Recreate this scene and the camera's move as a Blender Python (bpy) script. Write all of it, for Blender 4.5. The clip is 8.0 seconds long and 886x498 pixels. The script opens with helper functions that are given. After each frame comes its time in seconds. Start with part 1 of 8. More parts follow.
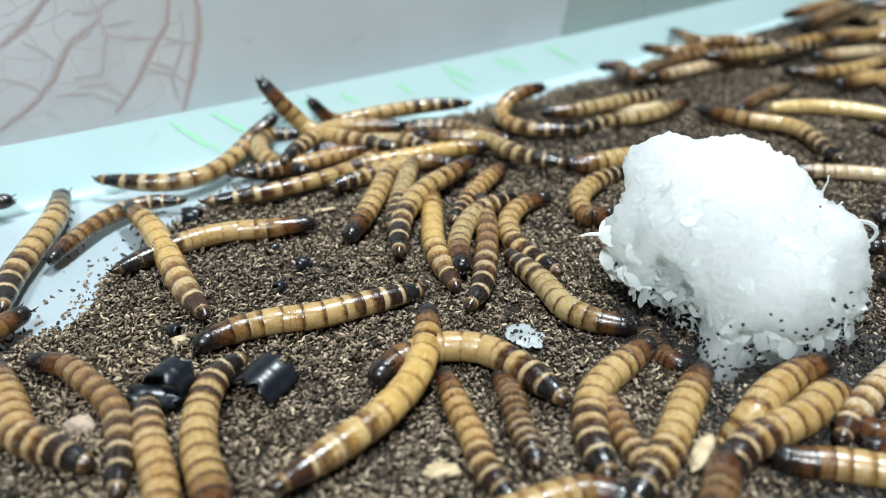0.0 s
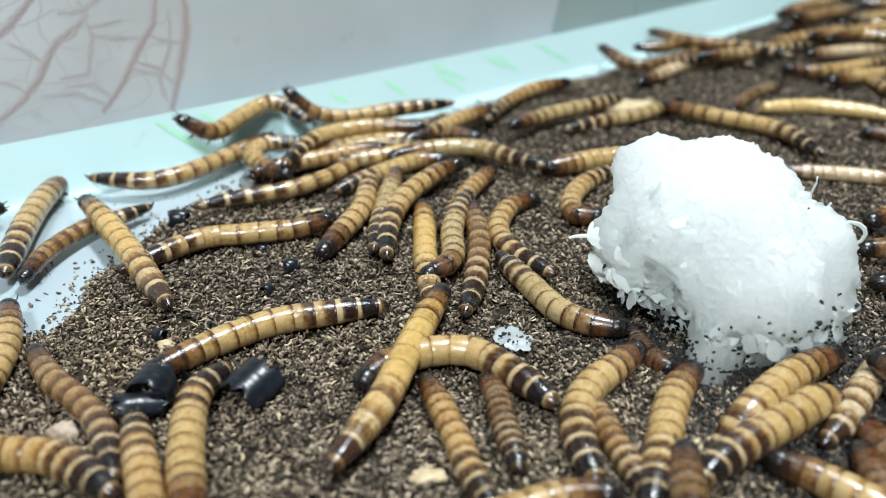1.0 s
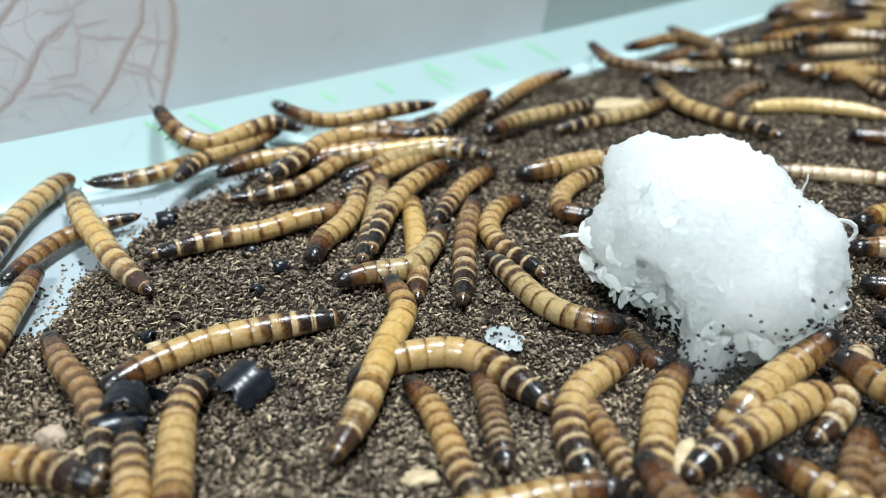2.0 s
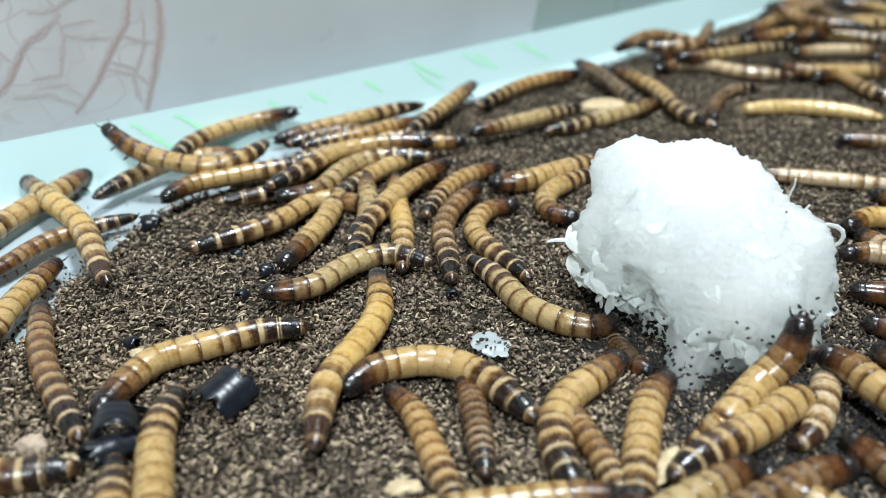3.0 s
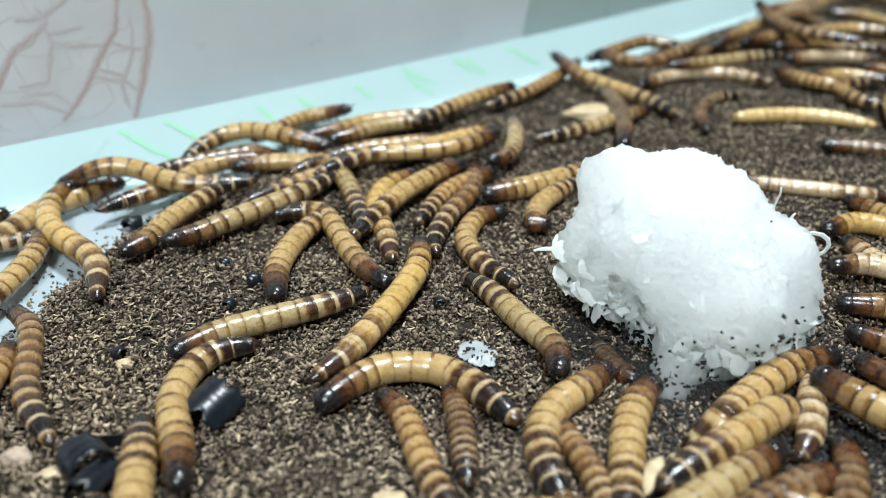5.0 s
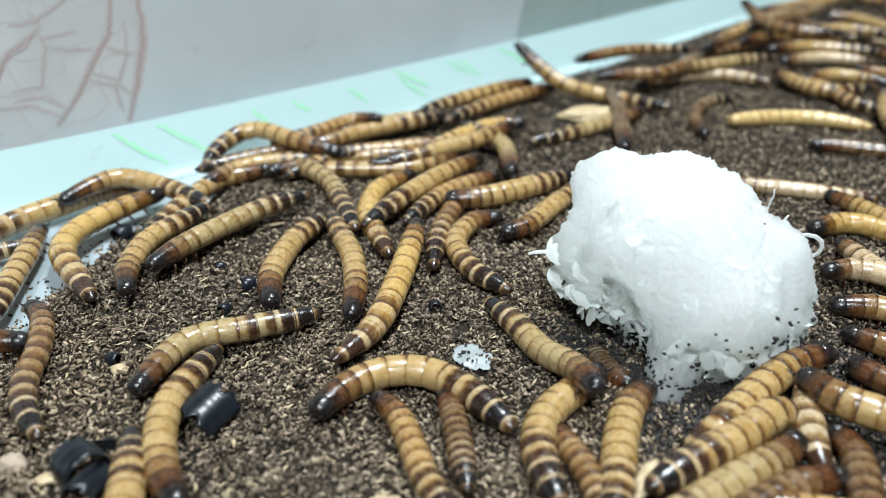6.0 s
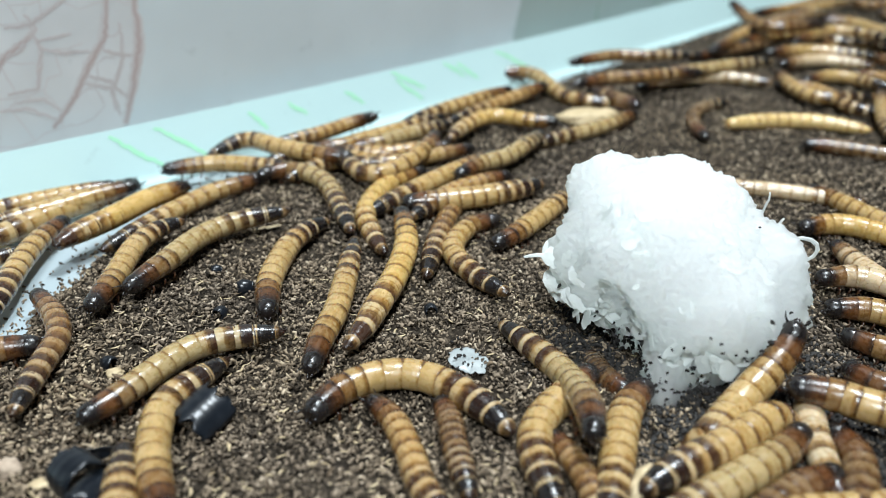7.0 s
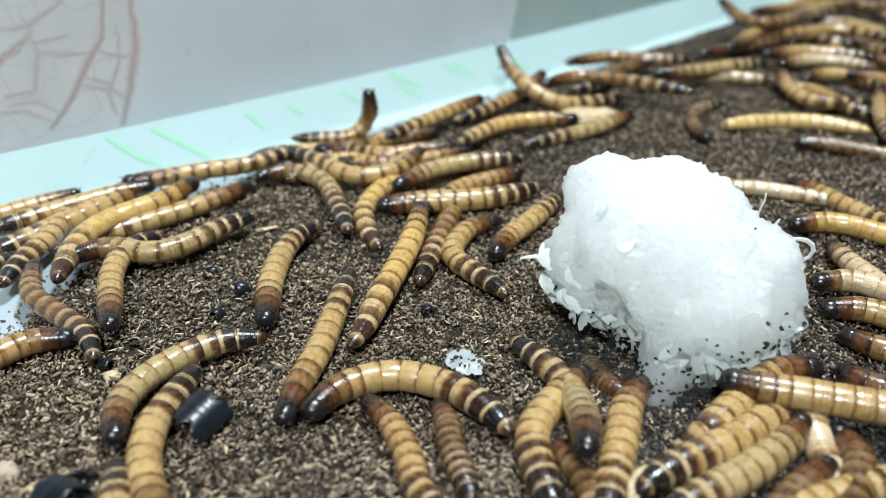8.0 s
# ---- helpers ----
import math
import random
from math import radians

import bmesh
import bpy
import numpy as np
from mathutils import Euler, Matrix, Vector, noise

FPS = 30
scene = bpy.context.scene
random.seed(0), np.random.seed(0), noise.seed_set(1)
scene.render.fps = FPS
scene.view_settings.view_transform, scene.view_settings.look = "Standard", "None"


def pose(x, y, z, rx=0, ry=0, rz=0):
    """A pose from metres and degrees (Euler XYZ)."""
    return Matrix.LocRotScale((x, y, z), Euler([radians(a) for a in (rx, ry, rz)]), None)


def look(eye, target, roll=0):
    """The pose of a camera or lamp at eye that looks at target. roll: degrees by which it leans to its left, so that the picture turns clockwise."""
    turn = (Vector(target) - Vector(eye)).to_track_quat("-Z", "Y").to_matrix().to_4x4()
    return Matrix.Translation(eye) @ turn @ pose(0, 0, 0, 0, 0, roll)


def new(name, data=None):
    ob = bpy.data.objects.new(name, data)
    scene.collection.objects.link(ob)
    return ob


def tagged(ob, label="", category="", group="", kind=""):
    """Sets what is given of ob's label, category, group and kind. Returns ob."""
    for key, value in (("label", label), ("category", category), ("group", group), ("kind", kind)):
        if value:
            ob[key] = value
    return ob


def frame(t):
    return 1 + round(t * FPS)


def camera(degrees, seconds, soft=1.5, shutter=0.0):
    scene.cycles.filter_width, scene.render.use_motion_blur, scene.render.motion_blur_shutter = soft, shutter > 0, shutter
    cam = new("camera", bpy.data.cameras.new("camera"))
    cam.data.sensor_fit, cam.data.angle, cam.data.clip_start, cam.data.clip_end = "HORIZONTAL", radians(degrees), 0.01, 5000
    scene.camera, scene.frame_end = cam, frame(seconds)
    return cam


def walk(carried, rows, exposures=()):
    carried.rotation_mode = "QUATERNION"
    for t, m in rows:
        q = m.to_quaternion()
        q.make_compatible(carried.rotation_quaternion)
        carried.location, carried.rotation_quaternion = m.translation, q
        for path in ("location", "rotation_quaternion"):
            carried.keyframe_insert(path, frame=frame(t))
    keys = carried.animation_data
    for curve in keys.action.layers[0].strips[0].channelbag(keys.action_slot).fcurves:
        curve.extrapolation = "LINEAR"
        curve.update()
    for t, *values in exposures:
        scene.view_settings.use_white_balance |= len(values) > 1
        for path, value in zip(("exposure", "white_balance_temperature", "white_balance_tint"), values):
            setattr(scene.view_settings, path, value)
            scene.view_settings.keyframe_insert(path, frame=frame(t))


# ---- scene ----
cam = camera(55.0, 8.0, soft=0.6)
# A close hand-held view over a feeding tray: centimetres and degrees.
PATH = [
    (0, 0.000, 0.000, 9.000, 0.000, -27.000, 0.000),
    (0.5, 0.053, 0.071, 9.029, -0.256, -27.109, 0.031),
    (1, 0.134, 0.148, 9.080, -0.412, -27.318, -0.023),
    (1.5, 0.111, 0.162, 9.024, -0.750, -27.285, -0.020),
    (3, 0.304, 0.407, 9.179, -1.522, -27.705, -0.201),
    (3.5, 0.381, 0.436, 9.239, -1.636, -27.849, -0.282),
    (4, 0.386, 0.444, 9.276, -1.819, -27.762, -0.294),
    (4.5, 0.441, 0.461, 9.314, -1.820, -27.720, -0.329),
    (6, 0.477, 0.478, 9.408, -2.262, -27.659, -0.164),
    (6.5, 0.519, 0.491, 9.440, -2.287, -27.635, -0.236),
    (7, 0.523, 0.502, 9.464, -2.412, -27.637, -0.204),
    (7.5, 0.555, 0.500, 9.468, -2.376, -27.664, -0.215),
    (8, 0.571, 0.519, 9.548, -2.496, -27.810, -0.082),
]


def view(x, y, z, yaw, pitch, roll):
    """A camera at x, y, z centimetres that looks along +y, turned by yaw and pitched down."""
    c, s = math.cos(radians(pitch)), math.sin(radians(pitch))
    way = Vector((-math.sin(radians(yaw)) * c, math.cos(radians(yaw)) * c, s))
    eye = Vector((x, y, z)) / 100
    return look(eye, eye + way, -roll)


walk(cam, [(row[0], view(*row[1:])) for row in PATH], exposures=[(0.0, 0.0), (8.0, 0.0)])
cam.data.dof.use_dof = True
cam.data.dof.focus_distance = 0.172
cam.data.dof.aperture_fstop = 12.5

CM = 0.01
WALL_Y, WALL_TURN, WALL_TOP, FLOOR_Z = 29.42, 38.45, 1.42, -0.25

# ---- light: two unseen cool area lamps, a key and a fill, in a dark room ----
world = bpy.data.worlds.new("room_air")
scene.world = world
world.use_nodes = True
world.node_tree.nodes["Background"].inputs["Color"].default_value = (0.80, 0.90, 1.0, 1)
world.node_tree.nodes["Background"].inputs["Strength"].default_value = 0.008


def unseen_lamp(x, y, z, size, watts, colour):
    data = bpy.data.lights.new("unseen_lamp", "AREA")
    data.shape, data.size, data.size_y = "RECTANGLE", size[0], size[1]
    data.energy, data.color = watts, colour
    ob = new("unseen_lamp", data)
    ob.matrix_world = look((x, y, z), (0.0, 0.2, 0.0))
    return tagged(ob, "unseen cool white area lamp added to light the tray", "lamp")


# key from above and behind the tray
unseen_lamp(0.24, 0.36, 1.3, (0.30, 0.20), 27.5, (0.845, 0.945, 1.0))
# added front fill that brightens the panel, tray wall and clump; no known source
unseen_lamp(-0.14, -0.74, 1.15, (0.32, 0.22), 23.0, (0.845, 0.945, 1.0))


# ---- materials ----
def node_material(name, roughness=0.5, specular=0.5):
    m = bpy.data.materials.new(name)
    m.use_nodes = True
    b = m.node_tree.nodes["Principled BSDF"]
    b.inputs["Roughness"].default_value = roughness
    b.inputs["Specular IOR Level"].default_value = specular
    return m, m.node_tree.nodes, m.node_tree.links, b


def ramp(nodes, links, source, stops, interpolation="LINEAR"):
    r = nodes.new("ShaderNodeValToRGB")
    r.color_ramp.interpolation = interpolation
    e = r.color_ramp.elements
    while len(e) < len(stops):
        e.new(0.5)
    for k, (p, c) in zip(e, stops):
        k.position, k.color = p, (*c, 1)
    links.new(source, r.inputs["Fac"])
    return r


def noise_tex(nodes, links, scale, detail=3.0, source=None, kind="Object"):
    tc = nodes.new("ShaderNodeTexCoord")
    n = nodes.new("ShaderNodeTexNoise")
    n.inputs["Scale"].default_value, n.inputs["Detail"].default_value = scale, detail
    links.new(source or tc.outputs[kind], n.inputs["Vector"])
    return n


def mixed(nodes, links, fac, a, b, blend="MIX"):
    m = nodes.new("ShaderNodeMix")
    m.data_type, m.blend_type = "RGBA", blend
    for value, k in ((fac, 0), (a, 6), (b, 7)):
        if hasattr(value, "links"):
            links.new(value, m.inputs[k])
        elif k == 0:
            m.inputs[0].default_value = value
        else:
            m.inputs[k].default_value = (*value, 1)
    return m.outputs[2]


def bump(nodes, links, bsdf, source, strength, distance):
    b = nodes.new("ShaderNodeBump")
    b.inputs["Strength"].default_value, b.inputs["Distance"].default_value = strength, distance
    links.new(source, b.inputs["Height"])
    links.new(b.outputs["Normal"], bsdf.inputs["Normal"])


def math_node(nodes, links, op, a, b=0.0, clamp=False):
    m = nodes.new("ShaderNodeMath")
    m.operation, m.use_clamp = op, clamp
    for value, k in ((a, 0), (b, 1)):
        if hasattr(value, "links"):
            links.new(value, m.inputs[k])
        else:
            m.inputs[k].default_value = value
    return m.outputs[0]


def cuticle(name, pale, ring, profile, blotch=0.46):
    """Larval skin: how dark it is follows the segment from front (local x 0) to rear (1), most on the back, with blotches."""
    m, n, l, b = node_material(name, 0.28, 0.5)
    tc = n.new("ShaderNodeTexCoord")
    sep = n.new("ShaderNodeSeparateXYZ")
    l.new(tc.outputs["Object"], sep.inputs[0])
    info = n.new("ShaderNodeObjectInfo")
    shift = n.new("ShaderNodeVectorMath")
    shift.operation = "ADD"
    l.new(tc.outputs["Object"], shift.inputs[0])
    seed = n.new("ShaderNodeCombineXYZ")
    l.new(math_node(n, l, "MULTIPLY", info.outputs["Random"], 40.0), seed.inputs[0])
    l.new(seed.outputs[0], shift.inputs[1])
    where = shift.outputs[0]
    wob = noise_tex(n, l, 2.2, 2.0, where)
    x = math_node(n, l, "ADD", sep.outputs["X"], math_node(n, l, "MULTIPLY", math_node(n, l, "SUBTRACT", wob.outputs["Fac"], 0.5), 0.10))
    dark = ramp(n, l, x, [(p, (v, v, v)) for p, v in profile], "EASE").outputs["Color"]
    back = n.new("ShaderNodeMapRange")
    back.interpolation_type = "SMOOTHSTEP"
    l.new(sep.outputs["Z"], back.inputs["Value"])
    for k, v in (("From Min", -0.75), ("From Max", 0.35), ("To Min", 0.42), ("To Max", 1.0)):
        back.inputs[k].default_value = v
    grain = noise_tex(n, l, 2.6, 5.0, where)
    mottle = math_node(n, l, "ADD", math_node(n, l, "MULTIPLY", math_node(n, l, "SUBTRACT", grain.outputs["Fac"], 0.46), 1.9 * blotch), math_node(n, l, "MULTIPLY", math_node(n, l, "SUBTRACT", info.outputs["Random"], 0.5), 0.16))
    folds = ramp(n, l, x, [(0.0, (0, 0, 0)), (0.30, (0, 0, 0)), (0.35, (1, 1, 1)), (0.40, (0, 0, 0)), (0.56, (0, 0, 0)), (0.60, (0.8, 0.8, 0.8)), (0.65, (0, 0, 0))], "EASE").outputs["Color"]
    folds = math_node(n, l, "MULTIPLY", folds, math_node(n, l, "MULTIPLY", math_node(n, l, "SUBTRACT", info.outputs["Random"], 0.35), 0.42), True)
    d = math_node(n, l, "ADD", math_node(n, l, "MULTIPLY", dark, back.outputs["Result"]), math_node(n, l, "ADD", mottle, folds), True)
    amber = tuple(v * k for v, k in zip(pale, (0.70, 0.56, 0.38)))
    brown = (0.62 * amber[0] * 0.5 + 0.5 * ring[0], 0.3 * amber[1] + 0.5 * ring[1], 0.25 * amber[2] + 0.5 * ring[2])
    light = tuple(min(1.0, 1.12 * v + 0.015) for v in pale)
    c = ramp(n, l, d, [(0.0, light), (0.16, pale), (0.42, amber), (0.70, brown), (0.95, ring)]).outputs["Color"]
    spots = noise_tex(n, l, 9.0, 2.0, where)
    sp = ramp(n, l, spots.outputs["Fac"], [(0.66, (0, 0, 0)), (0.74, (0.55, 0.55, 0.55))]).outputs["Color"]
    c = mixed(n, l, sp, c, brown)
    l.new(c, b.inputs["Base Color"])
    b.inputs["Coat Weight"].default_value = 0.22
    b.inputs["Coat Roughness"].default_value = 0.14
    b.inputs["Subsurface Weight"].default_value = 0.18
    b.inputs["Subsurface Radius"].default_value = (0.0016, 0.0008, 0.0003)
    b.inputs["Subsurface Scale"].default_value = 0.6
    l.new(ramp(n, l, grain.outputs["Fac"], [(0.3, (0.38, 0.38, 0.38)), (0.7, (0.18, 0.18, 0.18))]).outputs["Color"], b.inputs["Roughness"])
    fine = noise_tex(n, l, 14.0, 3.0, where)
    bump(n, l, b, math_node(n, l, "ADD", grain.outputs["Fac"], math_node(n, l, "SUBTRACT", math_node(n, l, "MULTIPLY", fine.outputs["Fac"], 0.3), math_node(n, l, "MULTIPLY", folds, 1.2))), 0.40, 0.00024)
    return m


RING = (0.040, 0.017, 0.009)
BAND = (0.080, 0.037, 0.017)
BLACK = (0.010, 0.0075, 0.007)
DEEP = (0.020, 0.0095, 0.0065)
CREAM = (0.41, 0.325, 0.21)
MAROON = (0.105, 0.041, 0.017)
BODY_BANDS = [(0.0, 0.36), (0.05, 0.10), (0.15, 0.02), (0.68, 0.05), (0.78, 0.24), (0.86, 0.42), (0.90, 0.86), (0.97, 0.92), (1.0, 0.70)]
BROAD_BANDS = [(0.0, 0.46), (0.07, 0.14), (0.18, 0.04), (0.58, 0.09), (0.68, 0.40), (0.84, 0.52), (0.91, 0.92), (0.97, 0.98), (1.0, 0.85)]
FAINT_BANDS = [(0.0, 0.28), (0.05, 0.10), (0.18, 0.02), (0.76, 0.05), (0.85, 0.20), (0.90, 0.58), (0.97, 0.68), (1.0, 0.50)]
WIDE_BANDS = [(0.0, 0.6), (0.08, 0.22), (0.40, 0.24), (0.54, 0.56), (0.78, 0.76), (0.93, 0.98), (1.0, 0.92)]
HIND_BANDS = [(0.0, 0.45), (0.07, 0.12), (0.36, 0.10), (0.46, 0.56), (0.64, 0.78), (0.93, 0.98), (1.0, 0.9)]
REAR_BANDS = [(0.0, 0.40), (0.06, 0.08), (0.22, 0.10), (0.36, 0.80), (0.50, 1.10), (0.93, 1.10), (1.0, 0.9)]
LAST_BANDS = [(0.0, 0.40), (0.06, 0.08), (0.17, 0.14), (0.28, 0.95), (0.42, 1.15), (0.95, 1.15), (1.0, 0.9)]
LIGHT_REAR = [(0.0, 0.40), (0.07, 0.06), (0.42, 0.10), (0.60, 0.42), (0.80, 0.62), (0.93, 0.90), (1.0, 0.80)]
NECK_BANDS = [(0.0, 1.0), (0.14, 0.72), (0.36, 0.45), (0.66, 0.38), (0.86, 0.66), (0.93, 0.98), (1.0, 0.9)]
CHEST_BANDS = [(0.0, 0.62), (0.10, 0.30), (0.30, 0.20), (0.66, 0.30), (0.84, 0.56), (0.92, 0.95), (0.97, 1.0), (1.0, 0.88)]
HEAD_BANDS = [(0.0, 1.0), (0.6, 0.95), (0.85, 0.8), (1.0, 0.9)]
TAIL_BANDS = [(0.0, 0.40), (0.06, 0.12), (0.24, 0.22), (0.42, 0.62), (0.66, 0.90), (1.0, 1.1)]


def blend(a, b, f):
    return tuple((1 - f) * p + f * q for p, q in zip(a, b))


SKINS = {}
for skin, pale in (("tan", (0.350, 0.226, 0.086)), ("yellow", (0.42, 0.265, 0.082)), ("brown", (0.28, 0.175, 0.078)), ("pale", (0.45, 0.335, 0.205)), ("olive", (0.31, 0.220, 0.098)), ("amber", (0.33, 0.203, 0.078)), ("dark", (0.185, 0.115, 0.056)), ("banded", (0.355, 0.234, 0.096)), ("butter", (0.52, 0.36, 0.145))):
    light = skin in ("yellow", "pale", "butter")
    mid = WIDE_BANDS if skin in ("brown", "dark") else FAINT_BANDS if light else BROAD_BANDS if skin in ("banded", "amber") else BODY_BANDS
    SKINS[skin] = {
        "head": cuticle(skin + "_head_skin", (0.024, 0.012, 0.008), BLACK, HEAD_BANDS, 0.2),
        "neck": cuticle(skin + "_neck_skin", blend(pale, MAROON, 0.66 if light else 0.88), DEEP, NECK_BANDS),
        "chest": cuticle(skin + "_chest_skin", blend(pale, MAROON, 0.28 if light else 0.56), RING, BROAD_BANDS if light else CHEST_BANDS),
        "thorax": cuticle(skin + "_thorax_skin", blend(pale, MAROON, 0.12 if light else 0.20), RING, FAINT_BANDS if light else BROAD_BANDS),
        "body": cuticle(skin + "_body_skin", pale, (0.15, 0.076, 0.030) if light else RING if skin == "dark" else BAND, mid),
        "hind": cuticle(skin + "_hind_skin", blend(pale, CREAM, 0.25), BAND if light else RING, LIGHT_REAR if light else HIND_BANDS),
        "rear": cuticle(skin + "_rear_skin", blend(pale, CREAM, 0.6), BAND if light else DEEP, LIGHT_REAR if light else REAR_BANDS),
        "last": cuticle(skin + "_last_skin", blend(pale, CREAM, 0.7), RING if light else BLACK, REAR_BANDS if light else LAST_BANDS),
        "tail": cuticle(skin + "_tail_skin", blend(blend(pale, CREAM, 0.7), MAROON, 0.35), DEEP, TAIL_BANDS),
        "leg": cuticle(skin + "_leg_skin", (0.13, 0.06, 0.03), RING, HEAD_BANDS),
    }
# a freshly moulted larva has hardly any dark in it
for where in ("head", "neck", "chest", "thorax", "hind", "rear", "last", "tail"):
    SKINS["butter"][where] = SKINS["butter"]["body"]


def plastic(name, base, cloudy=0.93, patch=9.0):
    m, n, l, b = node_material(name, 0.32, 0.5)
    cloud = noise_tex(n, l, patch, 3.0)
    c = ramp(n, l, cloud.outputs["Fac"], [(0.3, tuple(cloudy * v for v in base)), (0.7, base)]).outputs["Color"]
    dust = noise_tex(n, l, 160.0, 4.0)
    d = ramp(n, l, dust.outputs["Fac"], [(0.66, (0, 0, 0)), (0.76, (0.35, 0.35, 0.35))])
    c = mixed(n, l, d.outputs["Color"], c, tuple(0.6 * v for v in base))
    l.new(c, b.inputs["Base Color"])
    scuff = noise_tex(n, l, 60.0, 5.0)
    bump(n, l, b, scuff.outputs["Fac"], 0.08, 0.0005)
    return m


FLOOR_PLASTIC = plastic("tray_floor_plastic", (0.345, 0.405, 0.43))
AQUA_PLASTIC = plastic("aqua_tray_plastic", (0.535, 0.712, 0.705))
LEAF_PRINT = plastic("green_leaf_ink", (0.30, 0.42, 0.34))
GREEN_PRINT = plastic("green_print_ink", (0.40, 0.78, 0.53))
GREY_PANEL = plastic("grey_panel_paint", (0.66, 0.705, 0.715), 0.88, 22.0)
SAGE_PRINT = plastic("sage_print_ink", (0.42, 0.50, 0.475), 0.9, 20.0)
VEIN_EDGE = plastic("faded_vein_ink", (0.61, 0.545, 0.535))
VEIN_HALO = plastic("pale_vein_ink", (0.65, 0.615, 0.61))
VEIN_PRINT = plastic("brown_vein_ink", (0.55, 0.445, 0.425))
PINK_PRINT = plastic("pale_pink_print_ink", (0.70, 0.695, 0.693), 0.86, 40.0)
DIM_ROOM_PAINT = plastic("bounce_limiting_paint", (0.11, 0.114, 0.12))
TABLE_TOP = plastic("pale_table_laminate", (0.55, 0.56, 0.56))


def soil_material():
    m, n, l, b = node_material("frass_soil", 0.95, 0.1)
    a = noise_tex(n, l, 900.0, 4.0)
    c = ramp(n, l, a.outputs["Fac"], [(0.3, (0.009, 0.007, 0.0055)), (0.55, (0.032, 0.025, 0.018)), (0.8, (0.10, 0.078, 0.056))]).outputs["Color"]
    l.new(c, b.inputs["Base Color"])
    bump(n, l, b, a.outputs["Fac"], 0.8, 0.0008)
    return m


def grain_material():
    m, n, l, b = node_material("frass_pellets", 0.8, 0.18)
    geo = n.new("ShaderNodeNewGeometry")
    c = ramp(n, l, geo.outputs["Random Per Island"], [(0.0, (0.018, 0.014, 0.0105)), (0.23, (0.082, 0.063, 0.045)), (0.58, (0.188, 0.146, 0.105)), (0.87, (0.325, 0.254, 0.182)), (1.0, (0.56, 0.46, 0.34))]).outputs["Color"]
    patch = noise_tex(n, l, 28.0, 3.0)
    p = ramp(n, l, patch.outputs["Fac"], [(0.3, (0.72, 0.72, 0.76)), (0.7, (1.12, 1.08, 1.0))])
    c = mixed(n, l, 1.0, c, p.outputs["Color"], "MULTIPLY")
    l.new(c, b.inputs["Base Color"])
    g = noise_tex(n, l, 2600.0, 2.0)
    bump(n, l, b, g.outputs["Fac"], 0.5, 0.0002)
    return m


SOIL, GRAIN = soil_material(), grain_material()


def bran_material():
    m, n, l, b = node_material("broken_bran", 0.8, 0.2)
    geo = n.new("ShaderNodeNewGeometry")
    c = ramp(n, l, geo.outputs["Random Per Island"], [(0.0, (0.07, 0.045, 0.028)), (0.4, (0.20, 0.145, 0.095)), (0.75, (0.36, 0.28, 0.19)), (1.0, (0.55, 0.44, 0.31))]).outputs["Color"]
    g = noise_tex(n, l, 900.0, 4.0)
    l.new(mixed(n, l, 0.5, c, ramp(n, l, g.outputs["Fac"], [(0.3, (0.6, 0.58, 0.55)), (0.7, (1.1, 1.1, 1.1))]).outputs["Color"], "MULTIPLY"), b.inputs["Base Color"])
    bump(n, l, b, g.outputs["Fac"], 0.6, 0.0003)
    return m


BRAN = bran_material()


def plain(name, stops, scale, roughness, relief=0.0003, specular=0.5):
    m, n, l, b = node_material(name, roughness, specular)
    a = noise_tex(n, l, scale, 4.0)
    k = len(stops) - 1
    l.new(ramp(n, l, a.outputs["Fac"], [(0.3 + 0.4 * i / k, s) for i, s in enumerate(stops)]).outputs["Color"], b.inputs["Base Color"])
    bump(n, l, b, a.outputs["Fac"], 0.5, relief)
    return m


HUSK = plain("black_husk", [(0.004, 0.005, 0.007), (0.010, 0.013, 0.018)], 120, 0.30, 0.00008, 0.4)
STRAW = plain("dry_straw", [(0.34, 0.25, 0.14), (0.60, 0.48, 0.30)], 400, 0.7)
PEBBLE = plain("bran_pebble", [(0.30, 0.22, 0.16), (0.46, 0.36, 0.27)], 500, 0.8)
WET_SCRAP = plain("wet_food_scrap", [(0.26, 0.285, 0.285), (0.36, 0.385, 0.385)], 260, 0.35)
SPECK = plain("dark_frass_speck", [(0.010, 0.009, 0.0085), (0.032, 0.028, 0.025)], 900, 0.8)


def jelly_material():
    m, n, l, b = node_material("white_shredded_jelly", 0.55, 0.3)
    a = noise_tex(n, l, 160.0, 4.0)
    c = ramp(n, l, a.outputs["Fac"], [(0.3, (0.90, 0.94, 0.925)), (0.7, (0.94, 0.965, 0.955))]).outputs["Color"]
    l.new(c, b.inputs["Base Color"])
    b.inputs["Subsurface Weight"].default_value = 1.0
    b.inputs["Subsurface Radius"].default_value = (0.026, 0.0265, 0.0275)
    b.inputs["Subsurface Scale"].default_value = 1.0
    fine = noise_tex(n, l, 520.0, 3.0)
    bump(n, l, b, math_node(n, l, "ADD", a.outputs["Fac"], math_node(n, l, "MULTIPLY", fine.outputs["Fac"], 0.4)), 0.5, 0.0004)
    glow = n.new("ShaderNodeBsdfTranslucent")
    glow.inputs["Color"].default_value = (0.945, 0.972, 0.962, 1)
    mix = n.new("ShaderNodeMixShader")
    mix.inputs[0].default_value = 0.5
    l.new(b.outputs[0], mix.inputs[1])
    l.new(glow.outputs[0], mix.inputs[2])
    l.new(mix.outputs[0], n["Material Output"].inputs["Surface"])
    return m


JELLY = jelly_material()


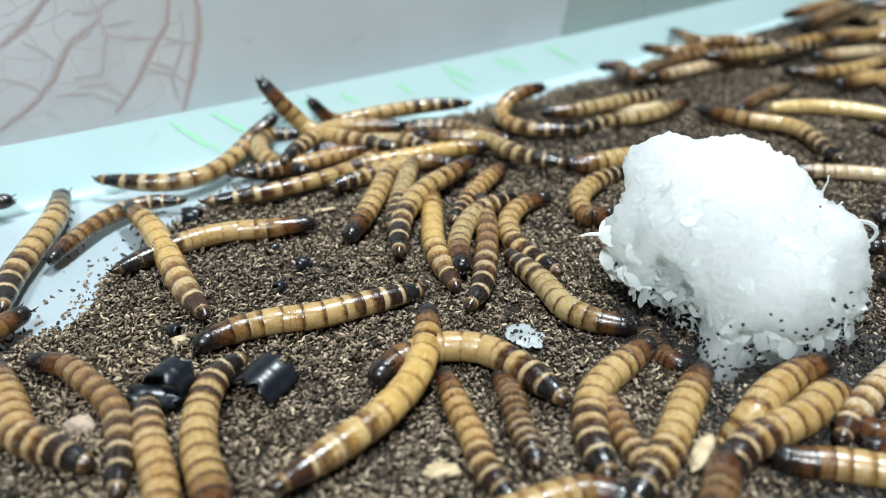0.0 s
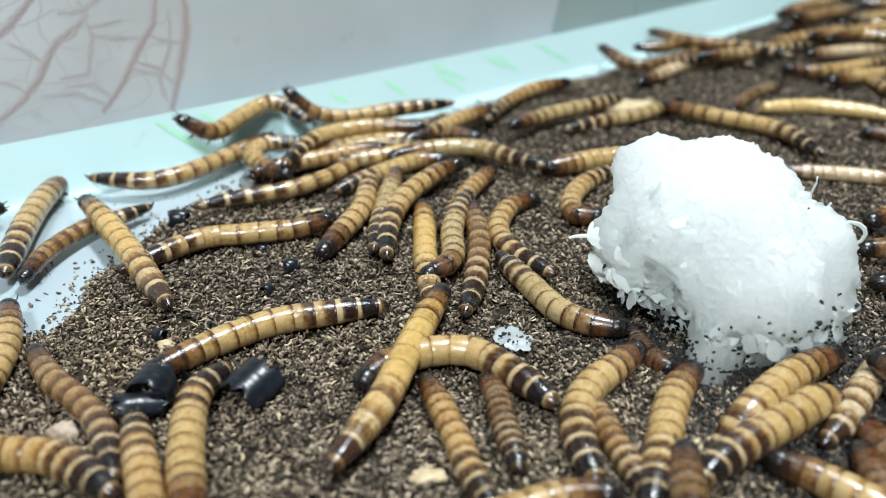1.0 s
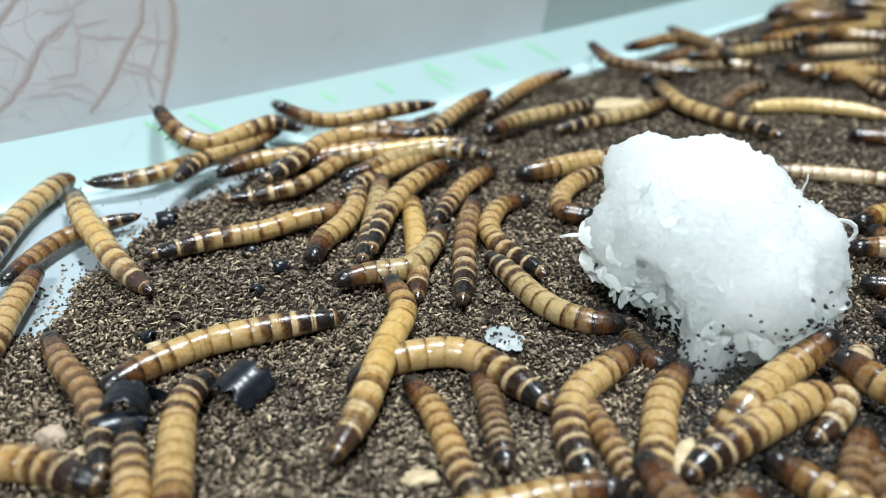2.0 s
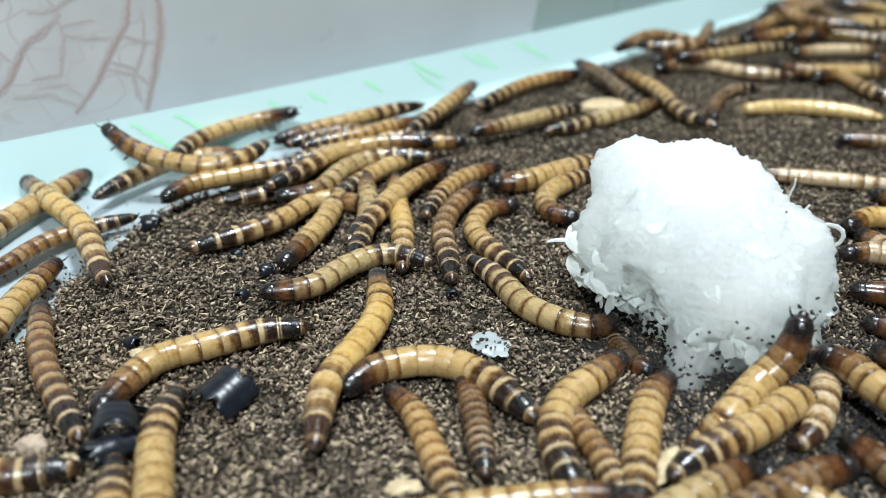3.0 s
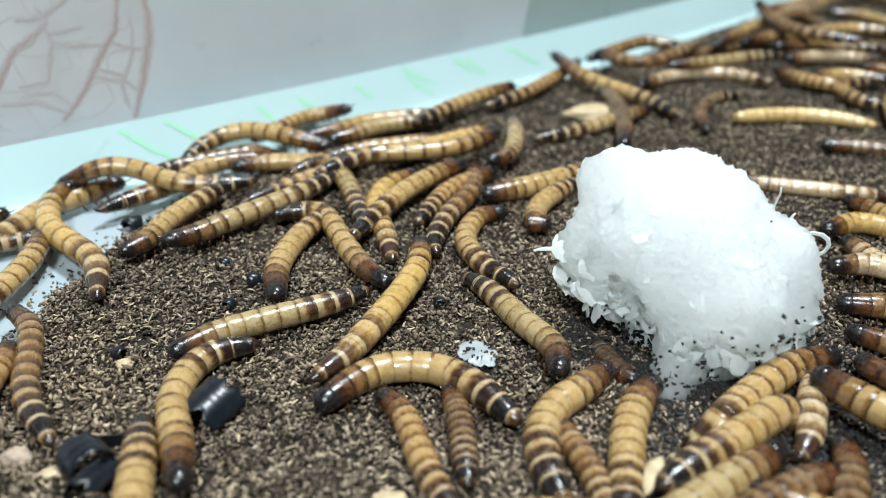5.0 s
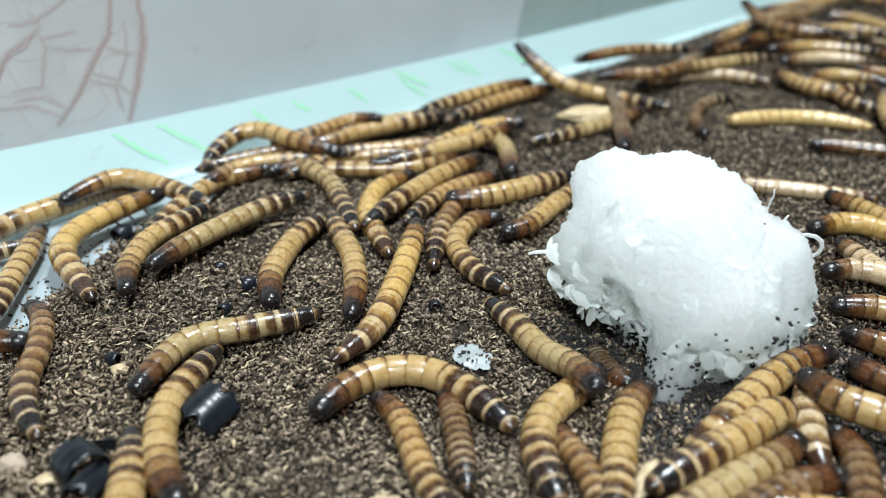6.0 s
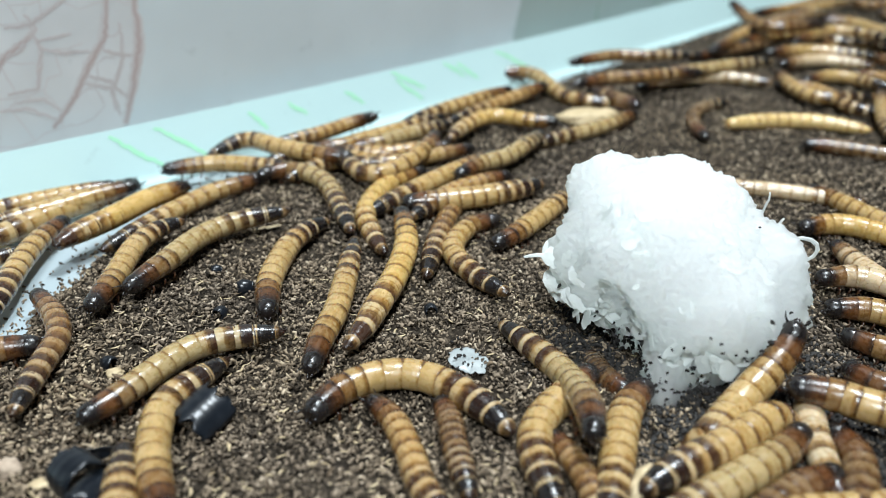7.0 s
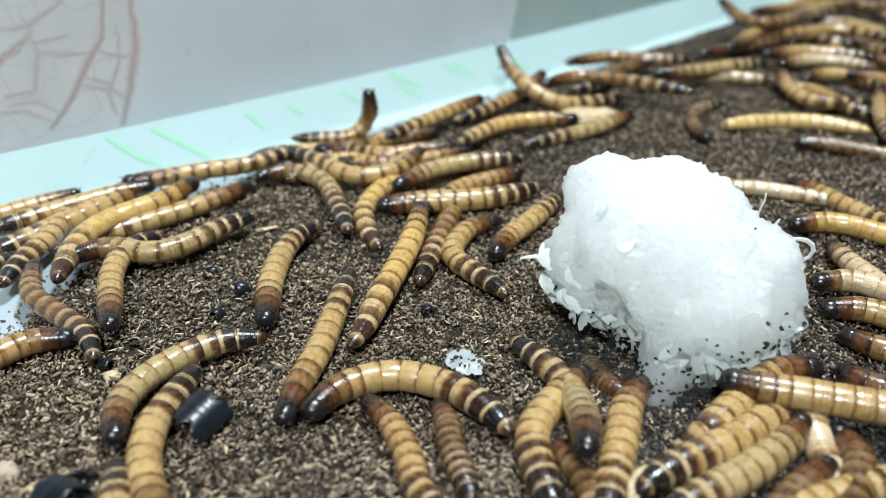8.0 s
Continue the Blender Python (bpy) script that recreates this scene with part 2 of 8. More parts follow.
def shred_material():
    """Thin wet strips that let much of the light through."""
    m, n, l, b = node_material("white_shred", 0.35, 0.5)
    a = noise_tex(n, l, 220.0, 3.0)
    c = ramp(n, l, a.outputs["Fac"], [(0.3, (0.92, 0.945, 0.93)), (0.7, (0.955, 0.97, 0.96))]).outputs["Color"]
    l.new(c, b.inputs["Base Color"])
    t = n.new("ShaderNodeBsdfTranslucent")
    l.new(c, t.inputs["Color"])
    mix = n.new("ShaderNodeMixShader")
    mix.inputs[0].default_value = 0.68
    l.new(b.outputs[0], mix.inputs[1])
    l.new(t.outputs[0], mix.inputs[2])
    l.new(mix.outputs[0], n["Material Output"].inputs["Surface"])
    return m


SHRED = shred_material()



# ---- mesh helpers (all lengths in metres) ----
def mesh_of(name, verts, faces, materials, smooth=True, slots=None):
    me = bpy.data.meshes.new(name)
    me.from_pydata([tuple(v) for v in verts], [], [tuple(f) for f in faces])
    for m in materials if isinstance(materials, (list, tuple)) else [materials]:
        me.materials.append(m)
    if smooth:
        me.polygons.foreach_set("use_smooth", [True] * len(me.polygons))
    if slots is not None:
        me.polygons.foreach_set("material_index", slots)
    me.update()
    return me


def part(name, bm, material, parent, label=""):
    me = bpy.data.meshes.new(name)
    bm.to_mesh(me)
    bm.free()
    me.materials.append(material)
    ob = new(name, me)
    ob.parent = parent
    return tagged(ob, label) if label else ob


def box_bm(x0, x1, y0, y1, z0, z1, bevel=0.0):
    bm = bmesh.new()
    bmesh.ops.create_cube(bm, size=1.0)
    bmesh.ops.scale(bm, vec=(x1 - x0, y1 - y0, z1 - z0), verts=bm.verts)
    bmesh.ops.translate(bm, vec=((x0 + x1) / 2, (y0 + y1) / 2, (z0 + z1) / 2), verts=bm.verts)
    if bevel:
        bmesh.ops.bevel(bm, geom=bm.edges[:], offset=bevel, segments=3, profile=0.5, affect="EDGES")
    return bm


def structure(name, bm, material, label, category, m=None):
    ob = part(name, bm, material, None)
    if m is not None:
        ob.matrix_world = m
    return tagged(ob, label, category, kind="structure")


def tube(points, radii, sides=8, caps=True):
    """Verts and faces of a round tube along points."""
    pts = [Vector(p) for p in points]
    verts, faces = [], []
    for i, p in enumerate(pts):
        d = (pts[min(i + 1, len(pts) - 1)] - pts[max(i - 1, 0)]).normalized()
        a = d.orthogonal().normalized() if i == 0 else (a - d * a.dot(d)).normalized()
        b = d.cross(a)
        for k in range(sides):
            w = 2 * math.pi * k / sides
            verts.append(p + radii[i] * (math.cos(w) * a + math.sin(w) * b))
    for i in range(len(pts) - 1):
        for k in range(sides):
            q = (k + 1) % sides
            faces.append((i * sides + k, i * sides + q, (i + 1) * sides + q, (i + 1) * sides + k))
    if caps:
        faces.append(tuple(range(sides))[::-1])
        faces.append(tuple((len(pts) - 1) * sides + k for k in range(sides)))
    return verts, faces


# ---- an added room shell and the tray ----
WALL = Matrix.Translation((0, WALL_Y * CM, 0)) @ Matrix.Rotation(radians(WALL_TURN), 4, "Z")
U = WALL.to_3x3() @ Vector((1, 0, 0))
N = WALL.to_3x3() @ Vector((0, -1, 0))


def bow(s):
    """The tray's back wall is slightly bowed: centimetres behind its chord, along it."""
    s = max(-30.0, min(30.0, s))
    return 0.00178 * s * s - 0.00424 * s - 0.2087


def bowed_bm(x0, x1, y0, y1, z0, z1, round_top=0.0):
    """An upright board that follows the bow; metres."""
    bm = bmesh.new()
    rows = []
    for k in range(81):
        x = x0 + (x1 - x0) * k / 80
        b = bow(x / CM) * CM
        r = round_top
        prof = [(y0, z0), (y0, z1 - r), (y0 + 0.3 * r, z1 - 0.3 * r), (y0 + r, z1), (y1 - r, z1), (y1 - 0.3 * r, z1 - 0.3 * r), (y1, z1 - r), (y1, z0)]
        rows.append([bm.verts.new((x, y + b, z)) for y, z in prof])
    for p, q in zip(rows, rows[1:]):
        for a in range(8):
            f = bm.faces.new((p[a], q[a], q[(a + 1) % 8], p[(a + 1) % 8]))
            f.smooth = a in (1, 2, 4, 5)
    bm.faces.new(rows[0])
    bm.faces.new(rows[-1][::-1])
    bmesh.ops.recalc_face_normals(bm, faces=bm.faces)
    return bm


def wall_lean(z):
    """The moulded wall leans back and rounds into the floor: centimetres before its top edge at height z."""
    u = (WALL_TOP - z) / (WALL_TOP - FLOOR_Z)
    return 0.55 * u + 0.18 * max(0.0, (u - 0.85) / 0.15) ** 2.0


def moulded_wall_bm(x0, x1, thick):
    """The tray's back wall with its rounded foot; metres."""
    bm = bmesh.new()
    heights = [WALL_TOP - (WALL_TOP - FLOOR_Z - 0.01) * k / 15 for k in range(16)]
    rows = []
    for k in range(81):
        x = x0 + (x1 - x0) * k / 80
        b = bow(x / CM) * CM
        front = [(b - wall_lean(z) * CM, z * CM) for z in heights]
        rows.append([bm.verts.new((x, y, z)) for y, z in front] + [bm.verts.new((x, y + thick, z - 0.0006)) for y, z in front[::-1]])
    n = len(rows[0])
    for p, q in zip(rows, rows[1:]):
        for a in range(n):
            f = bm.faces.new((p[a], q[a], q[(a + 1) % n], p[(a + 1) % n]))
            f.smooth = 0 < a < 15
    bm.faces.new(rows[0])
    bm.faces.new(rows[-1][::-1])
    bmesh.ops.recalc_face_normals(bm, faces=bm.faces)
    return bm


def wall_sd(x, y):
    """Centimetres along the tray's back wall, and in front of it."""
    p = Vector((x, y - WALL_Y, 0))
    return p.dot(U), p.dot(N) + bow(p.dot(U))


# Unseen box round the tray, dark to hold down bounce light and reflections.
structure("room_floor", box_bm(-1.6, 1.6, -1.6, 1.9, -0.80, -0.76), DIM_ROOM_PAINT, "unseen dark room floor that limits bounce light", "floor")
structure("ceiling", box_bm(-1.6, 1.6, -1.6, 1.9, 1.6, 1.64), DIM_ROOM_PAINT, "unseen dark ceiling that limits bounce light", "ceiling")
structure("wall_north", box_bm(-1.6, 1.6, 1.9, 1.94, -0.76, 1.6), DIM_ROOM_PAINT, "unseen dark room wall that limits bounce light", "wall")
structure("wall_south", box_bm(-1.6, 1.6, -1.64, -1.6, -0.76, 1.6), DIM_ROOM_PAINT, "unseen dark room wall that limits bounce light", "wall")
structure("wall_east", box_bm(1.6, 1.64, -1.6, 1.9, -0.76, 1.6), DIM_ROOM_PAINT, "unseen dark room wall that limits bounce light", "wall")
structure("wall_west", box_bm(-1.64, -1.6, -1.6, 1.9, -0.76, 1.6), DIM_ROOM_PAINT, "unseen dark room wall that limits bounce light", "wall")
structure("table_top", box_bm(-0.75, 0.75, -0.5, 0.9, -0.05, -0.012, 0.004), TABLE_TOP, "pale laminate table top under the tray", "table")

F = FLOOR_Z * CM
tray = tagged(new("tray"), "shallow aqua plastic tray with a white floor, holding dark frass", "tray", kind="structure")
tray.matrix_world = WALL
part("tray_floor", box_bm(-0.34, 0.38, -0.44, 0.012, F - 0.004, F), FLOOR_PLASTIC, tray, "white plastic tray floor")
TOP = WALL_TOP * CM
part("back_wall", moulded_wall_bm(-0.34, 0.38, 0.00025), AQUA_PLASTIC, tray, "aqua plastic wall with faint green lines")
part("front_wall", box_bm(-0.34, 0.38, -0.443, -0.440, F, TOP, 0.0008), AQUA_PLASTIC, tray)
part("side_wall", box_bm(-0.343, -0.340, -0.443, 0.012, F, TOP, 0.0008), AQUA_PLASTIC, tray)
part("side_wall", box_bm(0.380, 0.383, -0.443, 0.012, F, TOP, 0.0008), AQUA_PLASTIC, tray)


def ribbon(points, width, offset, lift=0.0003, leaning=False):
    """A flat printed stroke in the wall's own plane: points of (along, up) in metres."""
    bm = bmesh.new()
    rows = []
    for i, (x, z) in enumerate(points):
        a, b = points[max(i - 1, 0)], points[min(i + 1, len(points) - 1)]
        d = Vector((b[0] - a[0], b[1] - a[1])).normalized()
        w = width * (1.0 - 0.45 * abs(2.0 * i / max(1, len(points) - 1) - 1.0)) / 2
        back = bow(x / CM) * CM + offset - lift
        pair = []
        for side in (1, -1):
            up = z + side * d.x * w
            pair.append(bm.verts.new((x - side * d.y * w, back - (wall_lean(up / CM) * CM if leaning else 0.0), up)))
        rows.append(pair)
    for p, q in zip(rows, rows[1:]):
        bm.faces.new((p[0], p[1], q[1], q[0]))
    return bm


def stroke(points, bend, seed, steps=10):
    """Points along a polyline with a slight wobble."""
    rng = random.Random(seed)
    out = []
    for (x0, z0), (x1, z1) in zip(points, points[1:]):
        for k in range(steps):
            f = k / steps
            out.append((x0 + (x1 - x0) * f + rng.uniform(-bend, bend), z0 + (z1 - z0) * f + rng.uniform(-bend, bend)))
    return out + [points[-1]]


GREEN_LINES = (
    ((-9.99, 1.27), (-9.37, 0.7), (-8.71, 0.18)),
    ((-8.7, 1.25), (-8.02, 0.72), (-7.22, 0.07)),
    ((-5.78, 1.1), (-5.26, 0.52)),
    ((-4.39, 1.13), (-3.82, 0.67)),
    ((-2.26, 1.1), (-1.62, 0.58)),
    ((-0.16, 1.08), (0.82, 0.27)),
    ((2.69, 1.15), (3.54, 0.46)),
    ((-0.26, 1.32), (1.02, 0.6)),
    ((2.08, 1.25), (2.93, 0.69)),
    ((4.65, 1.27), (6.3, 0.35)),
)
for k, line in enumerate(GREEN_LINES):
    part("green_line", ribbon(stroke([(a * CM, b * CM) for a, b in line], 0.0003, 90 + k), 0.15 * CM, 0.0, 0.00009, True), GREEN_PRINT, tray)


# The printed panel that stands behind the tray.
panel = tagged(new("printed_panel"), "grey panel with faint brown leaf-vein print behind the tray", "panel", kind="structure")
panel.matrix_world = WALL
part("panel_board", bowed_bm(-0.5, 0.6, 0.010, 0.016, F, 0.13, 0.001), GREY_PANEL, panel)
VEINS = (
    (((-8.32, 4.29), (-8.28, 4.04), (-8.34, 3.32), (-8.7, 2.21), (-9.11, 1.16)), 0.17),
    (((-9.09, 4.37), (-9.25, 3.69), (-9.74, 3.11), (-10.38, 2.15), (-11.06, 1.45)), 0.15),
    (((-12.31, 4.73), (-12.91, 4.15), (-13.63, 3.67)), 0.15),
    (((-11.15, 4.0), (-11.9, 3.57), (-12.19, 3.16), (-12.51, 2.67), (-13.13, 2.07), (-14.08, 1.55)), 0.15),
    (((-11.19, 4.61), (-10.98, 4.13), (-11.98, 3.51)), 0.06),
    (((-9.45, 3.39), (-8.91, 3.16), (-8.41, 3.04)), 0.06),
    (((-9.96, 2.74), (-9.34, 2.48), (-8.91, 1.9)), 0.06),
    (((-10.09, 3.95), (-11.03, 3.84)), 0.05),
    (((-8.78, 4.02), (-8.84, 3.06), (-9.31, 2.14), (-9.19, 1.44)), 0.06),
    (((-13.07, 3.74), (-12.58, 3.37), (-12.35, 3.11)), 0.05),
    (((-12.53, 2.2), (-11.64, 2.13), (-10.87, 1.66)), 0.06),
    (((-10.91, 3.67), (-11.09, 3.07), (-11.25, 2.62), (-12.01, 2.59)), 0.06),
    (((-13.8, 2.88), (-13.16, 2.62), (-12.86, 2.34)), 0.05),
    (((-8.32, 4.29), (-8.15, 5.21), (-8.17, 6.55)), 0.17),
    (((-9.09, 4.37), (-8.93, 5.27), (-9.04, 6.6)), 0.15),
    (((-12.31, 4.73), (-11.62, 5.37), (-10.66, 6.7)), 0.15),
    (((-11.71, 4.31), (-11.1, 4.29), (-10.37, 4.7), (-9.87, 5.01)), 0.07),
    (((-11.11, 4.22), (-10.95, 3.67), (-11.18, 2.95)), 0.06),
    (((-11.02, 3.68), (-10.34, 3.42), (-9.74, 3.4)), 0.06),
    (((-10.21, 2.61), (-9.33, 2.28), (-9.29, 1.6)), 0.06),
    (((-11.89, 2.31), (-11.17, 2.32), (-10.8, 1.92)), 0.05),
    (((-11.89, 3.53), (-11.44, 3.68), (-11.13, 4.15)), 0.05),
)
for k, (line, wide) in enumerate(VEINS):
    part("vein", ribbon(stroke([(a * CM, b * CM) for a, b in line], 0.0004, k), (0.65 if wide > 0.1 else 1.1) * wide * CM, 0.01, 0.0001), VEIN_PRINT if wide > 0.1 else VEIN_EDGE, panel)
    if wide > 0.1:
        part("vein_edge", ribbon(stroke([(a * CM, b * CM) for a, b in line], 0.0003, k + 30), 1.45 * wide * CM, 0.01, 0.00007), VEIN_EDGE, panel)
    part("vein_halo", ribbon(stroke([(a * CM, b * CM) for a, b in line], 0.0003, k + 50), (2.3 if wide > 0.1 else 2.6) * wide * CM, 0.01, 0.00005), VEIN_HALO, panel)


def vein_net():
    """The finest veins: an uneven net of thin strokes between the large ones."""
    rng = random.Random(17)
    bm = bmesh.new()
    spots = {}
    for i in range(10):
        for j in range(9):
            spots[i, j] = (-14.6 + 0.72 * i + rng.uniform(-0.25, 0.25) - 0.12 * j, 0.9 + 0.7 * j + 0.10 * i + rng.uniform(-0.25, 0.25))
    edge = lambda z: float(np.interp(z, [0.5, 1.16, 2.21, 3.32, 4.29, 7.0], [-9.4, -9.11, -8.7, -8.34, -8.32, -8.2]))
    for (i, j), a in spots.items():
        for step in ((1, 0), (0, 1)):
            b = spots.get((i + step[0], j + step[1]))
            if b is None or rng.random() < 0.28 or a[0] > edge(a[1]) or b[0] > edge(b[1]):
                continue
            mid = ((a[0] + b[0]) / 2 + rng.uniform(-0.12, 0.12), (a[1] + b[1]) / 2 + rng.uniform(-0.12, 0.12))
            piece = ribbon(stroke([(p * CM, q * CM) for p, q in (a, mid, b)], 0.0001, rng.randrange(999), 4), 0.075 * CM, 0.01, 0.00004)
            me = bpy.data.meshes.new("stroke")
            piece.to_mesh(me)
            piece.free()
            bm.from_mesh(me)
            bpy.data.meshes.remove(me)
    part("fine_veins", bm, VEIN_HALO, panel, "net of fine faded veins")


vein_net()


def print_area(name, outline, material, offset, lift, label=""):
    """A flat printed area on the panel, cut in upright strips that follow its bow."""
    lo, hi = outline
    bm = bmesh.new()
    count = max(2, len(lo) - 1) * 8
    rows = []
    for k in range(count + 1):
        f = k / count
        grid = np.linspace(0, 1, len(lo))
        x0, z0 = (float(np.interp(f, grid, [p[i] for p in lo])) * CM for i in (0, 1))
        x1, z1 = (float(np.interp(f, grid, [p[i] for p in hi])) * CM for i in (0, 1))
        line = []
        for q in range(13):
            x, z = x0 + (x1 - x0) * q / 12, z0 + (z1 - z0) * q / 12
            line.append(bm.verts.new((x, bow(x / CM) * CM + offset - lift, z)))
        rows.append(line)
    for p, q in zip(rows, rows[1:]):
        for a in range(12):
            bm.faces.new((p[a], p[a + 1], q[a + 1], q[a]))
    return part(name, bm, material, panel, label)


print_area("leaf_print", (((-26, 0.5), (-26, 1.5), (-26, 3.5), (-26, 4.5), (-26, 7.0)), ((-9.309999999999999, 0.5), (-9.11, 1.16), (-8.34, 3.32), (-8.32, 4.29), (-8.32, 7.0))), PINK_PRINT, 0.01, 0.00003, "pale leaf-skeleton print")
print_area("sage_leaf_print", (((6.6000000000000005, 0.5), (6.7, 1.26), (6.81, 1.87), (7.01, 2.5), (7.51, 6.0)), ((30, 0.5), (30, 1.2), (30, 1.8), (30, 2.4), (30, 6.0))), SAGE_PRINT, 0.01, 0.00003, "faded sage-green leaf print")
for k, line in enumerate((((11.65, 0.52), (11.96, 1.21), (11.94, 1.93)), ((17.78, 0.57), (16.2, 1.33)))):
    part("vein", ribbon(stroke([(a * CM, b * CM) for a, b in line], 0.0003, 60 + k), 0.12 * CM, 0.01, 0.0001), LEAF_PRINT, panel)



# ---- the frass bed ----
def bare_edge(s):
    """How far in front of the wall the frass begins, in centimetres, along the wall."""
    stops = ((-40, 11.0), (-15.2, 6.9), (-13.9, 5.6), (-12.2, 4.0), (-10.1, 3.0), (-8.0, 1.9), (-5.6, 1.3), (-2.4, 0.9), (1.0, 0.85), (3.5, 0.95), (8.0, 0.8), (16, 0.5), (20, 0.3), (40, 0.2))
    return float(np.interp(s, [a for a, _ in stops], [b for _, b in stops]))


def bed(x, y):
    """Height of the frass at x, y, all in centimetres; under the floor where the tray is bare."""
    s, d = wall_sd(x, y)
    edge = bare_edge(s) + 0.5 * noise.noise((x * 0.7, y * 0.7, 3.0)) + 0.25 * noise.noise((x * 2.1, y * 2.1, 8.0))
    rise = min(1.0, max(0.0, (d - edge + 0.25) / 1.6))
    rise = rise * rise * (3 - 2 * rise)
    lumps = 0.10 * noise.noise((x * 0.45, y * 0.45, 1.0)) + 0.05 * noise.noise((x * 1.5, y * 1.5, 5.0))
    return (FLOOR_Z - 0.06) * (1 - rise) + (lumps - 0.015) * rise


def frass_bed():
    xs, ys = np.arange(-28, 56, 0.3), np.arange(-26, 54, 0.3)
    verts, index, faces = [], {}, []
    for i, x in enumerate(xs):
        for j, y in enumerate(ys):
            s, d = wall_sd(x, y)
            if 0.05 < d < 43.5 and -33.6 < s < 37.6:
                index[i, j] = len(verts)
                verts.append((x * CM, y * CM, bed(x, y) * CM))
    for i in range(len(xs) - 1):
        for j in range(len(ys) - 1):
            q = [index.get(k) for k in ((i, j), (i + 1, j), (i + 1, j + 1), (i, j + 1))]
            if None not in q:
                faces.append(q)
    ob = new("frass_bed", mesh_of("frass_bed", verts, faces, SOIL))
    return tagged(ob, "dark brown bed of dry crumbly larva frass in the tray", "frass", kind="structure")


frass_bed()

GRAIN_SHAPES = []
CURL = (0.0, 0.9, 0.5, 1.3, 0.2, 0.7, 1.0, 0.3, 0.6)
for k in range(9):
    rng = random.Random(40 + k)
    v = [(-1, 0, 0), (1, 0, 0)]
    for x in (-0.55, 0.45):
        for q in range(4):
            w = math.pi / 2 * q + rng.uniform(-0.3, 0.3)
            r = rng.uniform(0.6, 1.2)
            v.append((x + rng.uniform(-0.25, 0.25), r * math.cos(w) + CURL[k], 0.75 * r * math.sin(w)))
    f = []
    for q in range(4):
        p = (q + 1) % 4
        f += [(0, 2 + p, 2 + q), (1, 6 + q, 6 + p), (2 + q, 2 + p, 6 + p), (2 + q, 6 + p, 6 + q)]
    GRAIN_SHAPES.append((np.array(v), np.array(f)))


def scatter_grains(name, places, rng, label, material, long=(0.032, 0.078), thin=(0.34, 0.72)):
    """One joined mesh of small pellets at places (x, y, z in centimetres)."""
    vs, fs, base = [], [], 0
    for x, y, z in places:
        shape, faces = GRAIN_SHAPES[rng.randrange(9)]
        a = rng.uniform(*long)
        b = a * rng.uniform(*thin)
        turn = np.array(Euler((rng.uniform(0, 6.28), rng.gauss(0, 0.6), rng.uniform(0, 6.28))).to_matrix())
        vs.append(((shape * (a, b, b)) @ turn.T + (x, y, z)) * CM)
        fs.append(faces + base)
        base += len(shape)
    v, f = np.concatenate(vs), np.concatenate(fs)
    me = bpy.data.meshes.new(name)
    me.vertices.add(len(v))
    me.vertices.foreach_set("co", v.ravel())
    me.loops.add(f.size)
    me.loops.foreach_set("vertex_index", f.ravel().astype(np.int32))
    me.polygons.add(len(f))
    me.polygons.foreach_set("loop_start", np.arange(0, f.size, 3, dtype=np.int32))
    me.update(calc_edges=True)
    me.materials.append(material)
    ob = new(name, me)
    return tagged(ob, label, "frass", kind="stuff")


def grain_places(rng):
    out = []
    for y0, y1, per in ((8.5, 13, 250), (13, 18, 240), (18, 24, 130), (24, 34, 80), (34, 46, 24)):
        left, right = -0.62 * y1 - 0.8, 0.66 * y1 + 1.5
        count = int((y1 - y0) * (right - left) * per * GRAIN_DENSITY)
        for _ in range(count):
            x, y = rng.uniform(left, right), rng.uniform(y0, y1)
            s, d = wall_sd(x, y)
            if d < 0.1:
                continue
            h = bed(x, y)
            if h < FLOOR_Z - 0.01:
                # loose single pellets on the bare plastic, thinning out
                if rng.random() < 0.22 * math.exp(-1.9 * max(0.0, bare_edge(s) - d)):
                    out.append((x, y, FLOOR_Z + 0.02))
                continue
            out.append((x, y, h + rng.uniform(-0.06, 0.10) + 0.10 * noise.noise((x * 2.6, y * 2.6, 11.0)) + 0.04 * noise.noise((x * 6.5, y * 6.5, 4.0))))
    return out


GRAIN_DENSITY = 1.45
GR = random.Random(7)
scatter_grains("frass_pellets", grain_places(GR), GR, "loose brown rice-grain-shaped frass pellets over the tray", GRAIN)


# ---- the white shredded clump ----
LUMPS = [(5.36, 14.96, 1.66, 1.95), (4.52, 16.0, 2.58, 0.86), (5.0, 12.85, 0.32, 0.45), (6.82, 14.52, 1.47, 1.24), (5.64, 13.79, 0.48, 0.92), (5.99, 13.79, 1.22, 1.32), (3.95, 15.05, 1.50, 0.73), (7.04, 14.09, 1.05, 0.95), (6.3, 13.62, 0.25, 0.85), (7.2, 13.75, 0.3, 0.72), (5.5, 13.3, 0.25, 0.62), (7.55, 13.75, 0.15, 0.55), (6.75, 13.35, 0.1, 0.6), (7.6, 14.35, 0.8, 0.62), (4.86, 12.52, 0.1, 0.44), (5.25, 12.95, 0.15, 0.48), (5.65, 13.1, 0.12, 0.48), (6.1, 13.2, 0.1, 0.5)]
LEDGE = 0.78
NOTCH = Vector((-0.372, 0.411, 0.832))
HOLLOW = Vector((-0.86, -0.5, -0.08)).normalized()
HEART = Vector((5.6, 14.7, 1.35))


def clump_reach(d):
    """How far the clump's lumps reach from its heart along d."""
    best = 0.4
    for x, y, z, r in LUMPS:
        o = Vector((x, y, z)) - HEART
        b = o.dot(d)
        q = b * b - o.length_squared + r * r
        if q > 0:
            best = max(best, b + math.sqrt(q))
    return best


